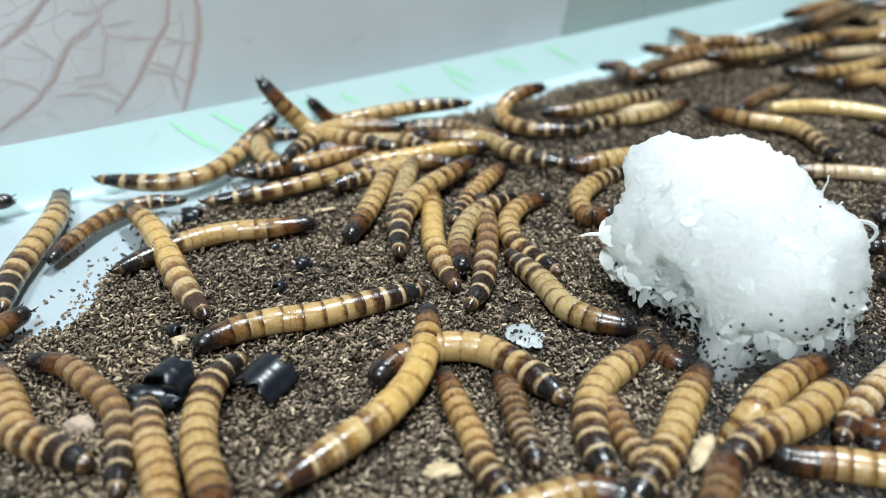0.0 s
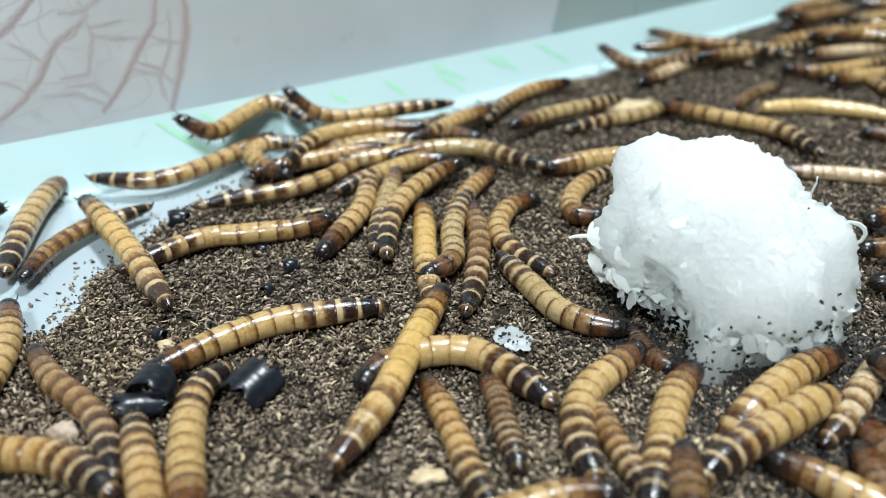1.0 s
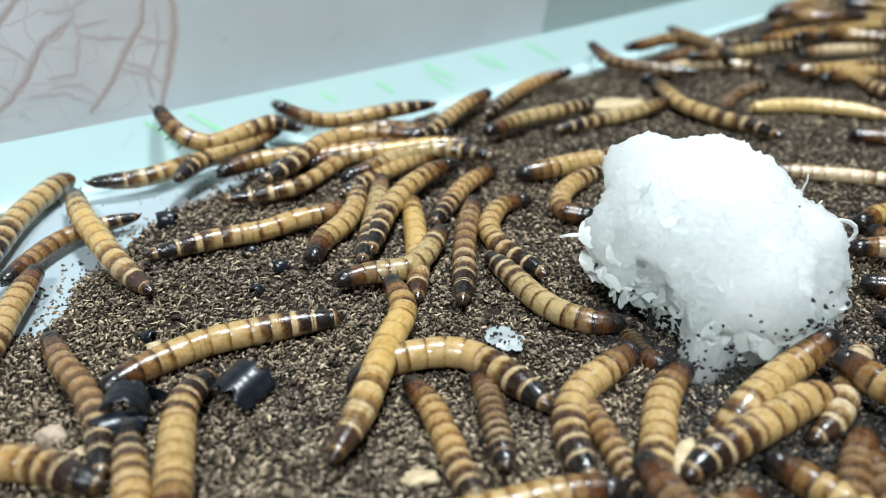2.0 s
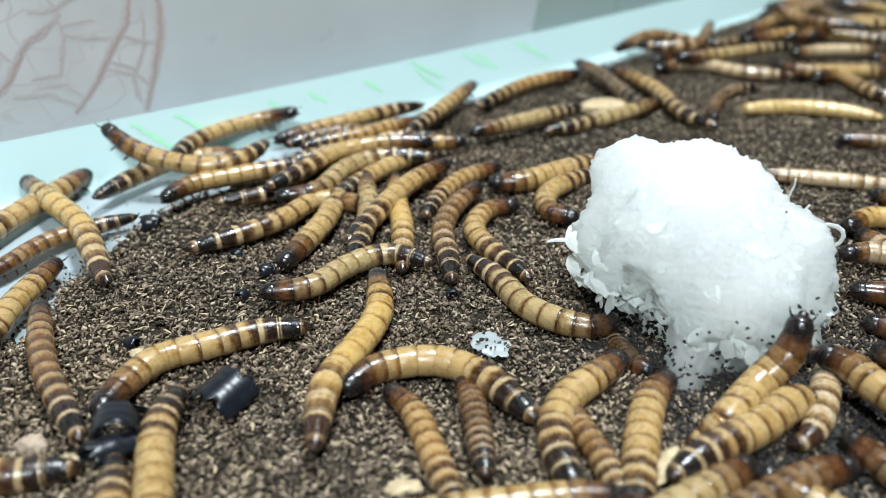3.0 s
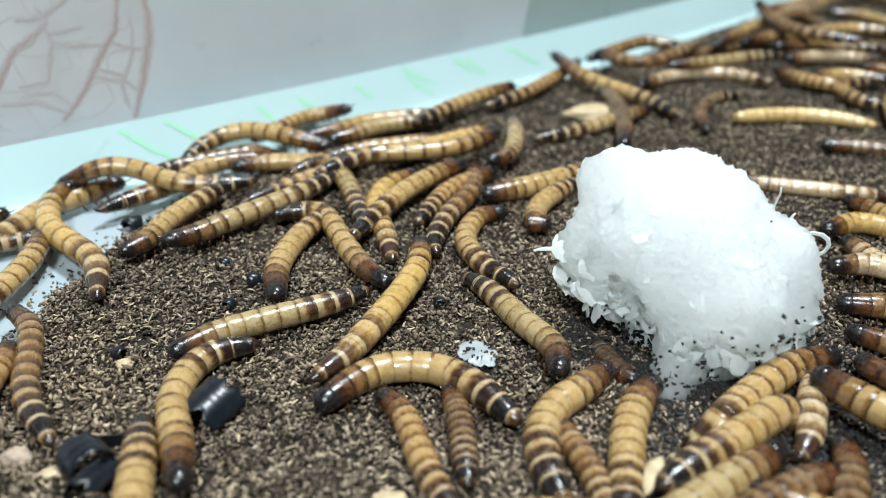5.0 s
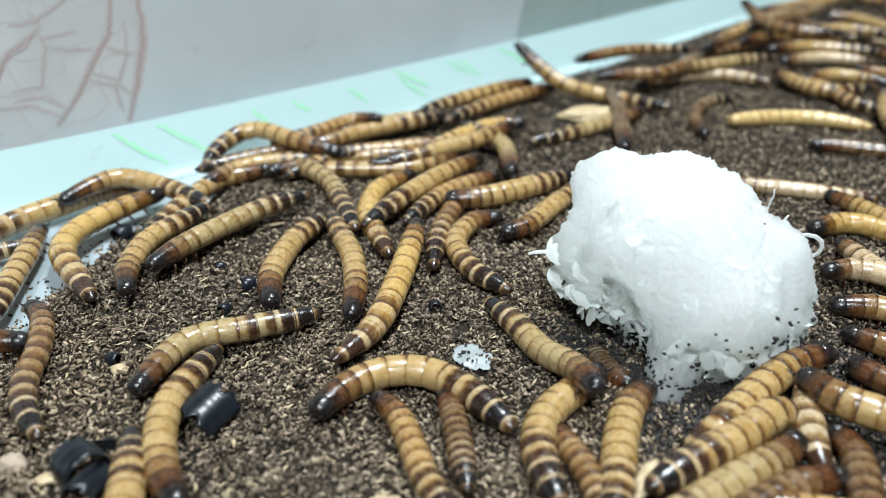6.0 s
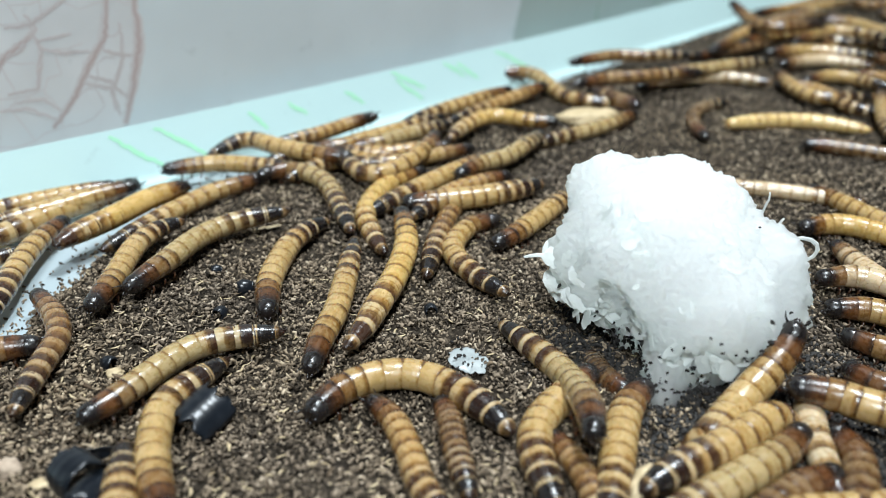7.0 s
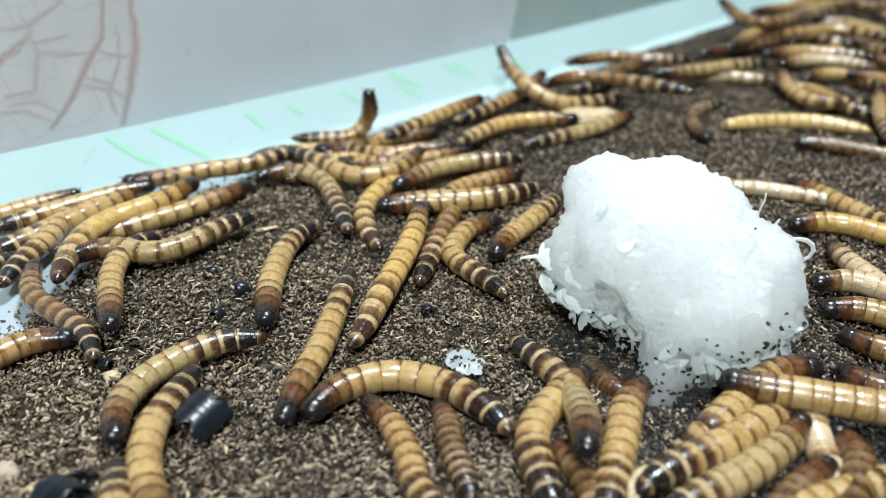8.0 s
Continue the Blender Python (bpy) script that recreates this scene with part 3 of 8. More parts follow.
def clump_point(d, rough=1.0):
    soft = sum(clump_reach((d + 0.10 * v).normalized()) for v in (Vector((1, 0, 0)), Vector((-1, 0, 0)), Vector((0, 1, 0)), Vector((0, -1, 0)), Vector((0, 0, 1)), Vector((0, 0, -1)))) / 6
    q = d * soft
    soft += rough * (0.15 * noise.noise(q * 1.3) + 0.09 * noise.noise(q * 3.1) + 0.05 * noise.noise(q * 7.0) + 0.045 * noise.noise(q * 15.0) + 0.10 * abs(noise.noise(q * 3.3 + Vector((9, 2, 5)))) + 0.08 * abs(noise.noise(q * 8.0 + Vector((1, 7, 3)))) - 0.07)
    # the upper mass hangs in frilled folds over a narrower, trodden foot
    turn = math.atan2(d.y, d.x)
    rim = LEDGE + 0.16 * noise.noise(Vector((3.0 * turn, 2.0, 0))) + 0.13 * noise.noise(Vector((9.0 * turn, 5.0, 0))) + 0.08 * noise.noise(Vector((22.0 * turn, 1.0, 0)))
    z = HEART.z + d.z * soft
    f = min(1.0, max(0.0, (rim + 0.06 - z) / 0.12))
    soft -= rough * 0.24 * f * f * (3 - 2 * f) * max(0.0, min(1.0, (z + 0.1) / 0.35))
    # a hollow under the fold on one flank
    away = (d - HOLLOW).length / 0.34
    soft -= rough * 0.40 * math.exp(-away ** 6)
    # and a small notch in its crest
    soft -= rough * 0.30 * math.exp(-((d - NOTCH).length / 0.10) ** 2)
    p = HEART + d * soft
    p.z = max(p.z, -0.08)
    return p


def flat_strand(pts, wide, thick, up):
    """A soft flattened strip with a real thickness along pts."""
    verts, faces = [], []
    for i, p in enumerate(pts):
        d = (pts[min(i + 1, len(pts) - 1)] - pts[max(i - 1, 0)]).normalized()
        side = d.cross(up).normalized()
        top = side.cross(d)
        f = i / (len(pts) - 1)
        w = wide * (0.35 + 0.65 * math.sin(math.pi * min(0.95, 0.12 + 0.8 * f)))
        for a, b in ((-1, 0), (-0.35, 1), (0.35, 0.9), (1, 0), (0, -0.8)):
            verts.append(p + side * a * w + top * b * thick)
    for i in range(len(pts) - 1):
        for k in range(5):
            q = (k + 1) % 5
            faces.append((i * 5 + k, i * 5 + q, i * 5 + 5 + q, i * 5 + 5 + k))
    faces += [(4, 3, 2, 1, 0), tuple(len(pts) * 5 - 5 + k for k in range(5))]
    return verts, faces


def food_clump():
    ob = tagged(new("food_clump"), "white translucent clump of shredded moist food on the frass", "food")
    ob.matrix_world = pose(HEART.x * CM, HEART.y * CM, 0)
    home = Vector((HEART.x, HEART.y, 0))
    bm = bmesh.new()
    bmesh.ops.create_icosphere(bm, subdivisions=7, radius=1.0)
    for v in bm.verts:
        v.co = (clump_point(v.co.normalized()) - home) * CM
    for f in bm.faces:
        f.smooth = True
    part("mass", bm, JELLY, ob)
    rng = random.Random(21)
    verts, faces = [], []

    def strand(p, way, n, length, wide, thick, curl, steps=6):
        side = way.cross(n)
        pts = []
        sway = rng.uniform(-0.5, 0.5)
        for i in range(steps):
            f = i / (steps - 1)
            q = p + way * (length * f * math.cos(sway * f)) + side * (length * f * math.sin(sway * f) * 0.6)
            q += n * (curl * length * f * f + 0.05 * math.sin(3.1 * f) - 0.03 + rng.uniform(-0.012, 0.012))
            pts.append((q - home) * CM)
        v, f = flat_strand(pts, wide * CM, thick * CM, n)
        faces.extend(tuple(len(verts) + k for k in face) for face in f)
        verts.extend(v)

    def scrap(p, way, n, length, wide, thick, curl):
        """A torn leaf of a scrap with a ragged outline."""
        side = way.cross(n)
        steps, base, odd = 7, len(verts), rng.uniform(0, 90)
        for under in (0, 1):
            for i in range(steps):
                f = i / (steps - 1)
                for k in (-1.0, -0.35, 0.35, 1.0):
                    torn = 1 + 0.40 * noise.noise((4.0 * f, 2.0 * k, odd)) + 0.20 * noise.noise((11.0 * f, 3.0 * k, odd))
                    w = k * wide * torn * (0.55 + 0.45 * math.sin(math.pi * (0.15 + 0.75 * f)))
                    reach = length * f * (1 - 0.16 * k * k + 0.25 * noise.noise((3.0 * k, 7.0, odd)))
                    rise = curl * length * f * f + 0.06 * wide * noise.noise((3.0 * f, 3.0 * k, odd + 5)) - 0.10 * wide * k * k
                    verts.append((p + way * reach + side * w + n * (rise - under * thick) - home) * CM)
        at_ = lambda u, i, k: base + u * 4 * steps + 4 * i + k
        for i in range(steps - 1):
            for k in range(3):
                faces.append((at_(0, i, k), at_(0, i + 1, k), at_(0, i + 1, k + 1), at_(0, i, k + 1)))
                faces.append((at_(1, i, k), at_(1, i, k + 1), at_(1, i + 1, k + 1), at_(1, i + 1, k)))
            for k in (0, 3):
                faces.append((at_(0, i, k), at_(1, i, k), at_(1, i + 1, k), at_(0, i + 1, k)))
        for k in range(3):
            for i in (0, steps - 1):
                faces.append((at_(0, i, k), at_(0, i, k + 1), at_(1, i, k + 1), at_(1, i, k)))

    # overlapping torn scraps that cover the mass, most of them hanging
    for turn in range(900):
        d = Vector((rng.gauss(0, 1), rng.gauss(-0.2, 1), rng.gauss(0.1, 0.9))).normalized()
        p = clump_point(d)
        low = max(0.0, min(1.0, (1.5 - p.z) / 0.8))
        flank = math.exp(-((d - HOLLOW).length / 0.45) ** 4)
        if p.z < 0.12 or (turn % 13 and rng.random() > 0.06 + 0.22 * low + 0.3 * flank):
            continue
        e = d.orthogonal().normalized()
        a, b = clump_point((d + 0.07 * e).normalized()), clump_point((d + 0.07 * d.cross(e)).normalized())
        n = (a - p).cross(b - p).normalized()
        if n.dot(d) < 0.35:
            n = (n + 1.5 * d).normalized()
        way = Vector((rng.gauss(0, 0.8), rng.gauss(0, 0.8), rng.gauss(-0.7, 0.7)))
        way = (way - n * way.dot(n)).normalized()
        if turn % 13:
            scrap(p - way * 0.12 - n * 0.022, way, n, rng.uniform(0.25, 0.5), rng.uniform(0.10, 0.20), rng.uniform(0.006, 0.010), rng.uniform(-0.05, 0.06) + 0.16 * low * rng.random())
        else:
            out = (way + n * rng.uniform(0.2, 0.9)).normalized()
            scrap(p - out * 0.08, out, (n - out * n.dot(out)).normalized(), rng.uniform(0.12, 0.24), rng.uniform(0.03, 0.08), rng.uniform(0.008, 0.014), rng.uniform(-0.3, 0.3))
    # a torn flange that reaches out over the hollow flank
    for turn in range(24):
        d = Vector((-1, rng.gauss(0.0, 0.28), rng.uniform(-0.42, 0.20))).normalized()
        p = clump_point(d) - d * 0.20
        way = (d + Vector((rng.gauss(0, 0.3), rng.gauss(0, 0.3), rng.gauss(-0.1, 0.45)))).normalized()
        n = Vector((rng.gauss(0, 0.25), -0.75, 0.65))
        scrap(p, way, (n - way * n.dot(way)).normalized(), rng.uniform(0.26, 0.46), rng.uniform(0.16, 0.30), rng.uniform(0.004, 0.007), rng.uniform(-0.25, 0.05))
    # frills along the edge of the overhang
    for turn in range(75):
        w = rng.uniform(-math.pi, 0.25)
        rim = LEDGE + 0.16 * noise.noise(Vector((3.0 * w, 2.0, 0))) + 0.13 * noise.noise(Vector((9.0 * w, 5.0, 0))) + 0.08 * noise.noise(Vector((22.0 * w, 1.0, 0)))
        flat = Vector((math.cos(w), math.sin(w), 0))
        d = (flat * 2.0 + Vector((0, 0, rim + 0.12 - HEART.z))).normalized()
        p = clump_point(d)
        way = Vector((rng.gauss(0, 0.3), rng.gauss(0, 0.3), -1)).normalized()
        n = (flat - way * flat.dot(way)).normalized()
        scrap(p - n * 0.05, way, n, rng.uniform(0.18, 0.42), rng.uniform(0.12, 0.26), rng.uniform(0.005, 0.009), rng.uniform(-0.1, 0.20))
    # longer tips and hooks that stand out of the mass
    for p, way, n, length, wide, curl in (
        ((3.35, 15.2, 1.56), (-1, 0.2, 0.06), (0, -0.6, 0.8), 0.62, 0.045, 0.02),
        ((7.65, 15.9, 2.0), (0.12, 0.0, 1), (1, 0, 0), 0.55, 0.05, 0.15),
        ((7.85, 15.7, 1.8), (0.5, 0.0, 1), (1, 0, 0), 0.3, 0.06, 0.3),
    ):
        strand(Vector(p), Vector(way).normalized(), Vector(n).normalized(), length, wide, 0.02, curl, 8)
    hook = [(Vector((8.25 + 0.42 * math.sin(a), 15.3, 1.55 + 0.28 * math.cos(a))) - home) * CM for a in (-0.4, 0.1, 0.6, 1.1, 1.6, 2.1, 2.6, 3.1)]
    v, f = flat_strand(hook, 0.05 * CM, 0.022 * CM, Vector((0, -1, 0.2)))
    faces.extend(tuple(len(verts) + k for k in face) for face in f)
    verts.extend(v)
    shreds = new("shred_fringe", mesh_of("shreds", verts, faces, SHRED, False))
    shreds.parent = ob
    tagged(shreds, "thin white translucent shreds", kind="stuff")
    return ob


food_clump()


def clump_specks():
    rng = random.Random(5)
    places = []
    while len(places) < 430:
        d = Vector((rng.gauss(0.2, 0.9), -abs(rng.gauss(0.6, 0.7)), rng.gauss(-0.35, 0.5))).normalized()
        p = clump_point(d)
        if 0.0 < p.z < 0.9 * abs(rng.gauss(0, 0.55)) + 0.12 or (rng.random() < 0.004 and p.z < 3):
            places.append(p + d * rng.uniform(0.03, 0.11))
    ob = scatter_grains("frass_specks", places, rng, "dark frass crumbs stuck to the white clump", SPECK, (0.035, 0.065), (0.6, 0.9))
    return tagged(ob, category="frass")


clump_specks()
DAMP_AND_SHADE = []
rng = random.Random(15)
# damp frass in a ring round the clump
while len(DAMP_AND_SHADE) < 4200:
    w = rng.uniform(0, 2 * math.pi)
    r = rng.uniform(0.7, 1.2) + 0.25 * abs(rng.gauss(0, 1))
    x, y = 5.7 + 1.75 * r * math.cos(w), 14.5 + 1.45 * r * math.sin(w)
    DAMP_AND_SHADE.append((x, y, bed(x, y) + rng.uniform(0.03, 0.08)))
# dark crumbs that stand in for the shade beneath the crowd of larvae
while len(DAMP_AND_SHADE) < 10000:
    x, y = rng.gauss(6.9, 1.5), rng.gauss(11.6, 1.2)
    if y < 13.8 and x > 4.2:
        DAMP_AND_SHADE.append((x, y, bed(x, y) + rng.uniform(0.03, 0.12)))
scatter_grains("damp_and_shade_frass", DAMP_AND_SHADE, rng, "dark crumbs: damp frass round the clump, painted shade under the crowd", SPECK, (0.035, 0.075), (0.6, 0.9))


# ---- shed husks and crumbs ----
def husk_shell(length, radius, arc, rings, seed, taper=0.8):
    """A broken curved shell of shed skin: open below, ringed, with ragged ends and real thickness."""
    rng = random.Random(seed)
    rows, cols = rings * 4 + 1, 14
    ragged = [rng.uniform(-0.12, 0.14) * length for _ in range(cols + 1)]
    verts, faces = [], []
    for inner in (0, 1):
        for i in range(rows):
            f = i / (rows - 1)
            for j in range(cols + 1):
                a = arc * (j / cols - 0.5)
                r = radius * (taper + (1 - taper) * math.sin(math.pi * (0.2 + 0.7 * f))) * (1 + 0.028 * abs(math.sin(math.pi * rings * f))) - inner * 0.02
                x = length * (f - 0.5) + ragged[j] * (2 * f - 1) * abs(2 * f - 1)
                verts.append(Vector((x, r * math.sin(a), r * math.cos(a))) * CM)
    side = rows * (cols + 1)
    at_ = lambda s, i, j: s * side + i * (cols + 1) + j
    for i in range(rows - 1):
        for j in range(cols):
            faces.append((at_(0, i, j), at_(0, i + 1, j), at_(0, i + 1, j + 1), at_(0, i, j + 1)))
            faces.append((at_(1, i, j), at_(1, i, j + 1), at_(1, i + 1, j + 1), at_(1, i + 1, j)))
    for i in range(rows - 1):
        for j in (0, cols):
            faces.append((at_(0, i, j), at_(1, i, j), at_(1, i + 1, j), at_(0, i + 1, j)))
    for j in range(cols):
        for i in (0, rows - 1):
            faces.append((at_(0, i, j), at_(0, i, j + 1), at_(1, i, j + 1), at_(1, i, j)))
    return mesh_of("husk_shell", verts, faces, HUSK)


shell = new("shed_husk", husk_shell(0.80, 0.50, 2.5, 3, 3, 0.95))
shell.matrix_world = pose(-3.12 * CM, 12.3 * CM, -0.02 * CM, 8, -10, 56)
tagged(shell, "glossy black ringed piece of shed husk on the frass", "husk", "shed husks")

curl = tagged(new("shed_husk"), "curled glossy black shed husks pushed over the frass", "husk", "shed husks")
for m, mesh in (
    (pose(0, 0, 0.0025, 15, 0, 70), husk_shell(0.58, 0.38, 5.6, 3, 8, 0.9)),
    (pose(-0.002, -0.0035, 0.0012, -20, 10, 10), husk_shell(0.78, 0.29, 3.4, 3, 9)),
    (pose(0.004, 0.002, 0.001, 160, 0, 120), husk_shell(0.72, 0.28, 3.0, 3, 10)),
):
    piece = new("shell", mesh)
    piece.parent, piece.matrix_basis = curl, m

bead = tagged(new("shed_husk", husk_shell(0.45, 0.24, 5.2, 2, 12, 0.6)), "small black husk bead at the edge of the frass", "husk", "shed husks")
for x, y, turn, size in ((-3.12, 16.75, 20, 0.5), (-3.47, 15.75, 70, 0.42), (-5.22, 13.99, 150, 0.42), (-3.9, 17.6, 10, 0.35), (0.9, 15.6, 100, 0.4)):
    ob = new("shed_husk", husk_shell(0.6 * size, 0.36 * size, 4.4, 2, int(turn), 0.55))
    ob.matrix_world = pose(x * CM, y * CM, (bed(x, y) + 0.10) * CM, 8, 5, turn)
    tagged(ob, "tiny black crumb of shed husk on the frass", "husk", "shed husks")


def crumb(name, x, y, size, material, label, category, seed, lift=0.1, turn=0.0):
    bm = bmesh.new()
    bmesh.ops.create_icosphere(bm, subdivisions=3, radius=1.0)
    for v in bm.verts:
        n = v.co.normalized()
        k = 1 + 0.30 * noise.noise(n * 1.4 + Vector((seed, 0, 0))) + 0.28 * noise.noise(n * 3.2 + Vector((0, seed, 0))) + 0.16 * noise.noise(n * 8.0 + Vector((0, 0, seed)))
        v.co = Vector((n.x * size[0], n.y * size[1], n.z * size[2])) * k * CM
    for f in bm.faces:
        f.smooth = True
    ob = part(name, bm, material, None)
    ob.matrix_world = pose(x * CM, y * CM, (bed(x, y) + lift) * CM, 0, 0, turn)
    return tagged(ob, label, category)


crumb("bran_crumb", -5.95, 11.1, (0.24, 0.19, 0.15), PEBBLE, "pinkish tan crumb of bran on the frass", "crumb", 2)
crumb("bran_crumb", -5.3, 10.8, (0.22, 0.12, 0.05), STRAW, "flat pale crumb of bran on the frass", "crumb", 4, 0.06, 20)
crumb("bran_crumb", -5.01, 13.65, (0.16, 0.12, 0.09), STRAW, "pale straw crumb on the frass", "crumb", 6, 0.08)
crumb("bran_crumb", -0.03, 10.1, (0.30, 0.16, 0.06), STRAW, "flat pale flake of bran on the frass", "crumb", 9, 0.06, 10)
crumb("bran_crumb", -3.06, 19.8, (0.35, 0.07, 0.03), STRAW, "thin pale chip of straw on the frass", "crumb", 11, 0.08, 25)
crumb("pale_flake", 6.56, 27.7, (1.15, 0.55, 0.22), plain("cream_flake", [(0.40, 0.30, 0.165), (0.54, 0.42, 0.25)], 300, 0.6), "cream-coloured oval flake lying on the frass", "flake", 13, 0.12, 12)
crumb("bran_crumb", 3.95, 10.15, (0.13, 0.52, 0.09), STRAW, "ragged pale straw chip beside a larva", "crumb", 14, 0.36, -32)


def ragged_flake(name, x, y, wide, deep, thick, material, label, category, seed, turn):
    """A thin torn scrap that lies over the pellets, with a ragged outline and a wavy face."""
    bm = bmesh.new()
    rings, sides = 7, 44
    tops = []
    for side in (1, -1):
        rows = []
        for i in range(rings + 1):
            row = []
            for k in range(sides):
                w = 2 * math.pi * k / sides
                edge = 1 + 0.30 * noise.noise((1.3 * math.cos(w) + seed, 1.3 * math.sin(w), 0)) + 0.22 * noise.noise((4 * math.cos(w), 4 * math.sin(w) + seed, 3)) + 0.10 * noise.noise((9 * math.cos(w), 9 * math.sin(w), seed))
                f = (i + 0.02) / rings
                px, py = wide * edge * f * math.cos(w), deep * edge * f * math.sin(w)
                pz = 0.05 * noise.noise((px * 5, py * 5, seed)) + 0.03 * noise.noise((px * 14, py * 14, seed)) + side * thick * math.sqrt(max(0.02, 1 - f * f)) * 0.5
                row.append(bm.verts.new((px * CM, py * CM, pz * CM)))
            rows.append(row)
        for p, q in zip(rows, rows[1:]):
            for k in range(sides):
                n = (k + 1) % sides
                bm.faces.new((p[k], q[k], q[n], p[n]) if side == 1 else (p[k], p[n], q[n], q[k]))
        bm.faces.new(rows[0] if side == 1 else rows[0][::-1])
        tops.append(rows[-1])
    for k in range(sides):
        n = (k + 1) % sides
        bm.faces.new((tops[0][k], tops[1][k], tops[1][n], tops[0][n]))
    for f in bm.faces:
        f.smooth = True
    ob = part(name, bm, material, None)
    ob.matrix_world = pose(x * CM, y * CM, (bed(x, y) + 0.115) * CM, 0, 0, turn)
    return tagged(ob, label, category)


for x, y, wide, deep, seed, turn in ((1.58, 13.78, 0.34, 0.44, 31, 20),):
    ragged_flake("food_flake", x, y, wide, deep, 0.05, WET_SCRAP, "small white translucent scrap of moist food on frass", "food", seed, turn)
rng = random.Random(61)
scatter_grains("scrap_specks", [(1.58 + rng.gauss(0, 0.2), 13.78 + rng.gauss(0, 0.25), bed(1.58, 13.78) + 0.17) for _ in range(16)], rng, "dark frass specks on the white food scrap", SPECK, (0.03, 0.06), (0.6, 0.9))


def straw_bits():
    """Thin dry slivers strewn among the pellets."""
    rng = random.Random(77)
    verts, faces = [], []
    for _ in range(1500):
        y = 9 + 14 * rng.random() ** 1.3
        x = rng.uniform(-0.6 * y, 0.6 * y)
        if bed(x, y) < FLOOR_Z:
            continue
        p = Vector((x, y, bed(x, y) + rng.uniform(0.04, 0.09)))
        w, l = rng.uniform(0, 6.28), rng.uniform(0.06, 0.20)
        d = Vector((math.cos(w), math.sin(w), rng.uniform(-0.15, 0.25)))
        bendy = Vector((-math.sin(w), math.cos(w), 0)) * rng.uniform(-0.8, 0.8)
        pts = [(p + d * l * (k / 3 - 0.5) + bendy * l * (k / 3 - 0.5) ** 2) * CM for k in range(4)]
        v, f = flat_strand(pts, rng.uniform(0.012, 0.03) * CM, 0.01 * CM, Vector((0.1, 0.1, 1)))
        faces.extend(tuple(len(verts) + q for q in face) for face in f)
        verts.extend(v)
    ob = new("straw_slivers", mesh_of("straw_slivers", verts, faces, STRAW))
    return tagged(ob, "thin pale straw slivers strewn over the frass", "straw", kind="stuff")


straw_bits()


def bran_litter():
    """Broken flakes of bran among the pellets, thickest in the corner by the husks."""
    rng = random.Random(91)
    places = []
    while len(places) < 380:
        x, y = (rng.gauss(-5.6, 1.5), rng.gauss(12.8, 1.9)) if len(places) < 260 else (rng.uniform(-8, 8), rng.uniform(9, 21))
        if abs(x) < 0.62 * y and y > 9 and bed(x, y) > FLOOR_Z:
            places.append((x, y, bed(x, y) + rng.uniform(0.05, 0.12)))
    return scatter_grains("bran_litter", places, rng, "broken pale and brown bran flakes among the pellets", BRAN, (0.06, 0.13), (0.20, 0.42))


bran_litter()



# ---- the larvae ----
# Ring segments from head to tail: share of the body's length, front and rear radius, skin.
RINGS = [("head", 0.060, 0.66, 0.84, "head"), ("ring", 0.085, 0.80, 0.93, "neck"), ("ring", 0.066, 0.94, 0.98, "chest"), ("ring", 0.066, 0.97, 1.0, "thorax")]
RINGS += [("ring", 0.083, 1.0, 1.0, "body")] * 4 + [("ring", 0.083, 1.0, 0.98, "hind"), ("ring", 0.085, 0.98, 0.95, "hind"), ("ring", 0.085, 0.95, 0.84, "rear"), ("ring", 0.085, 0.84, 0.60, "last"), ("tail", 0.055, 0.70, 0.2, "tail")]
SHARES = [0.0]
for ring in RINGS:
    SHARES.append(SHARES[-1] + ring[1])
SHARES = [s / SHARES[-1] for s in SHARES]


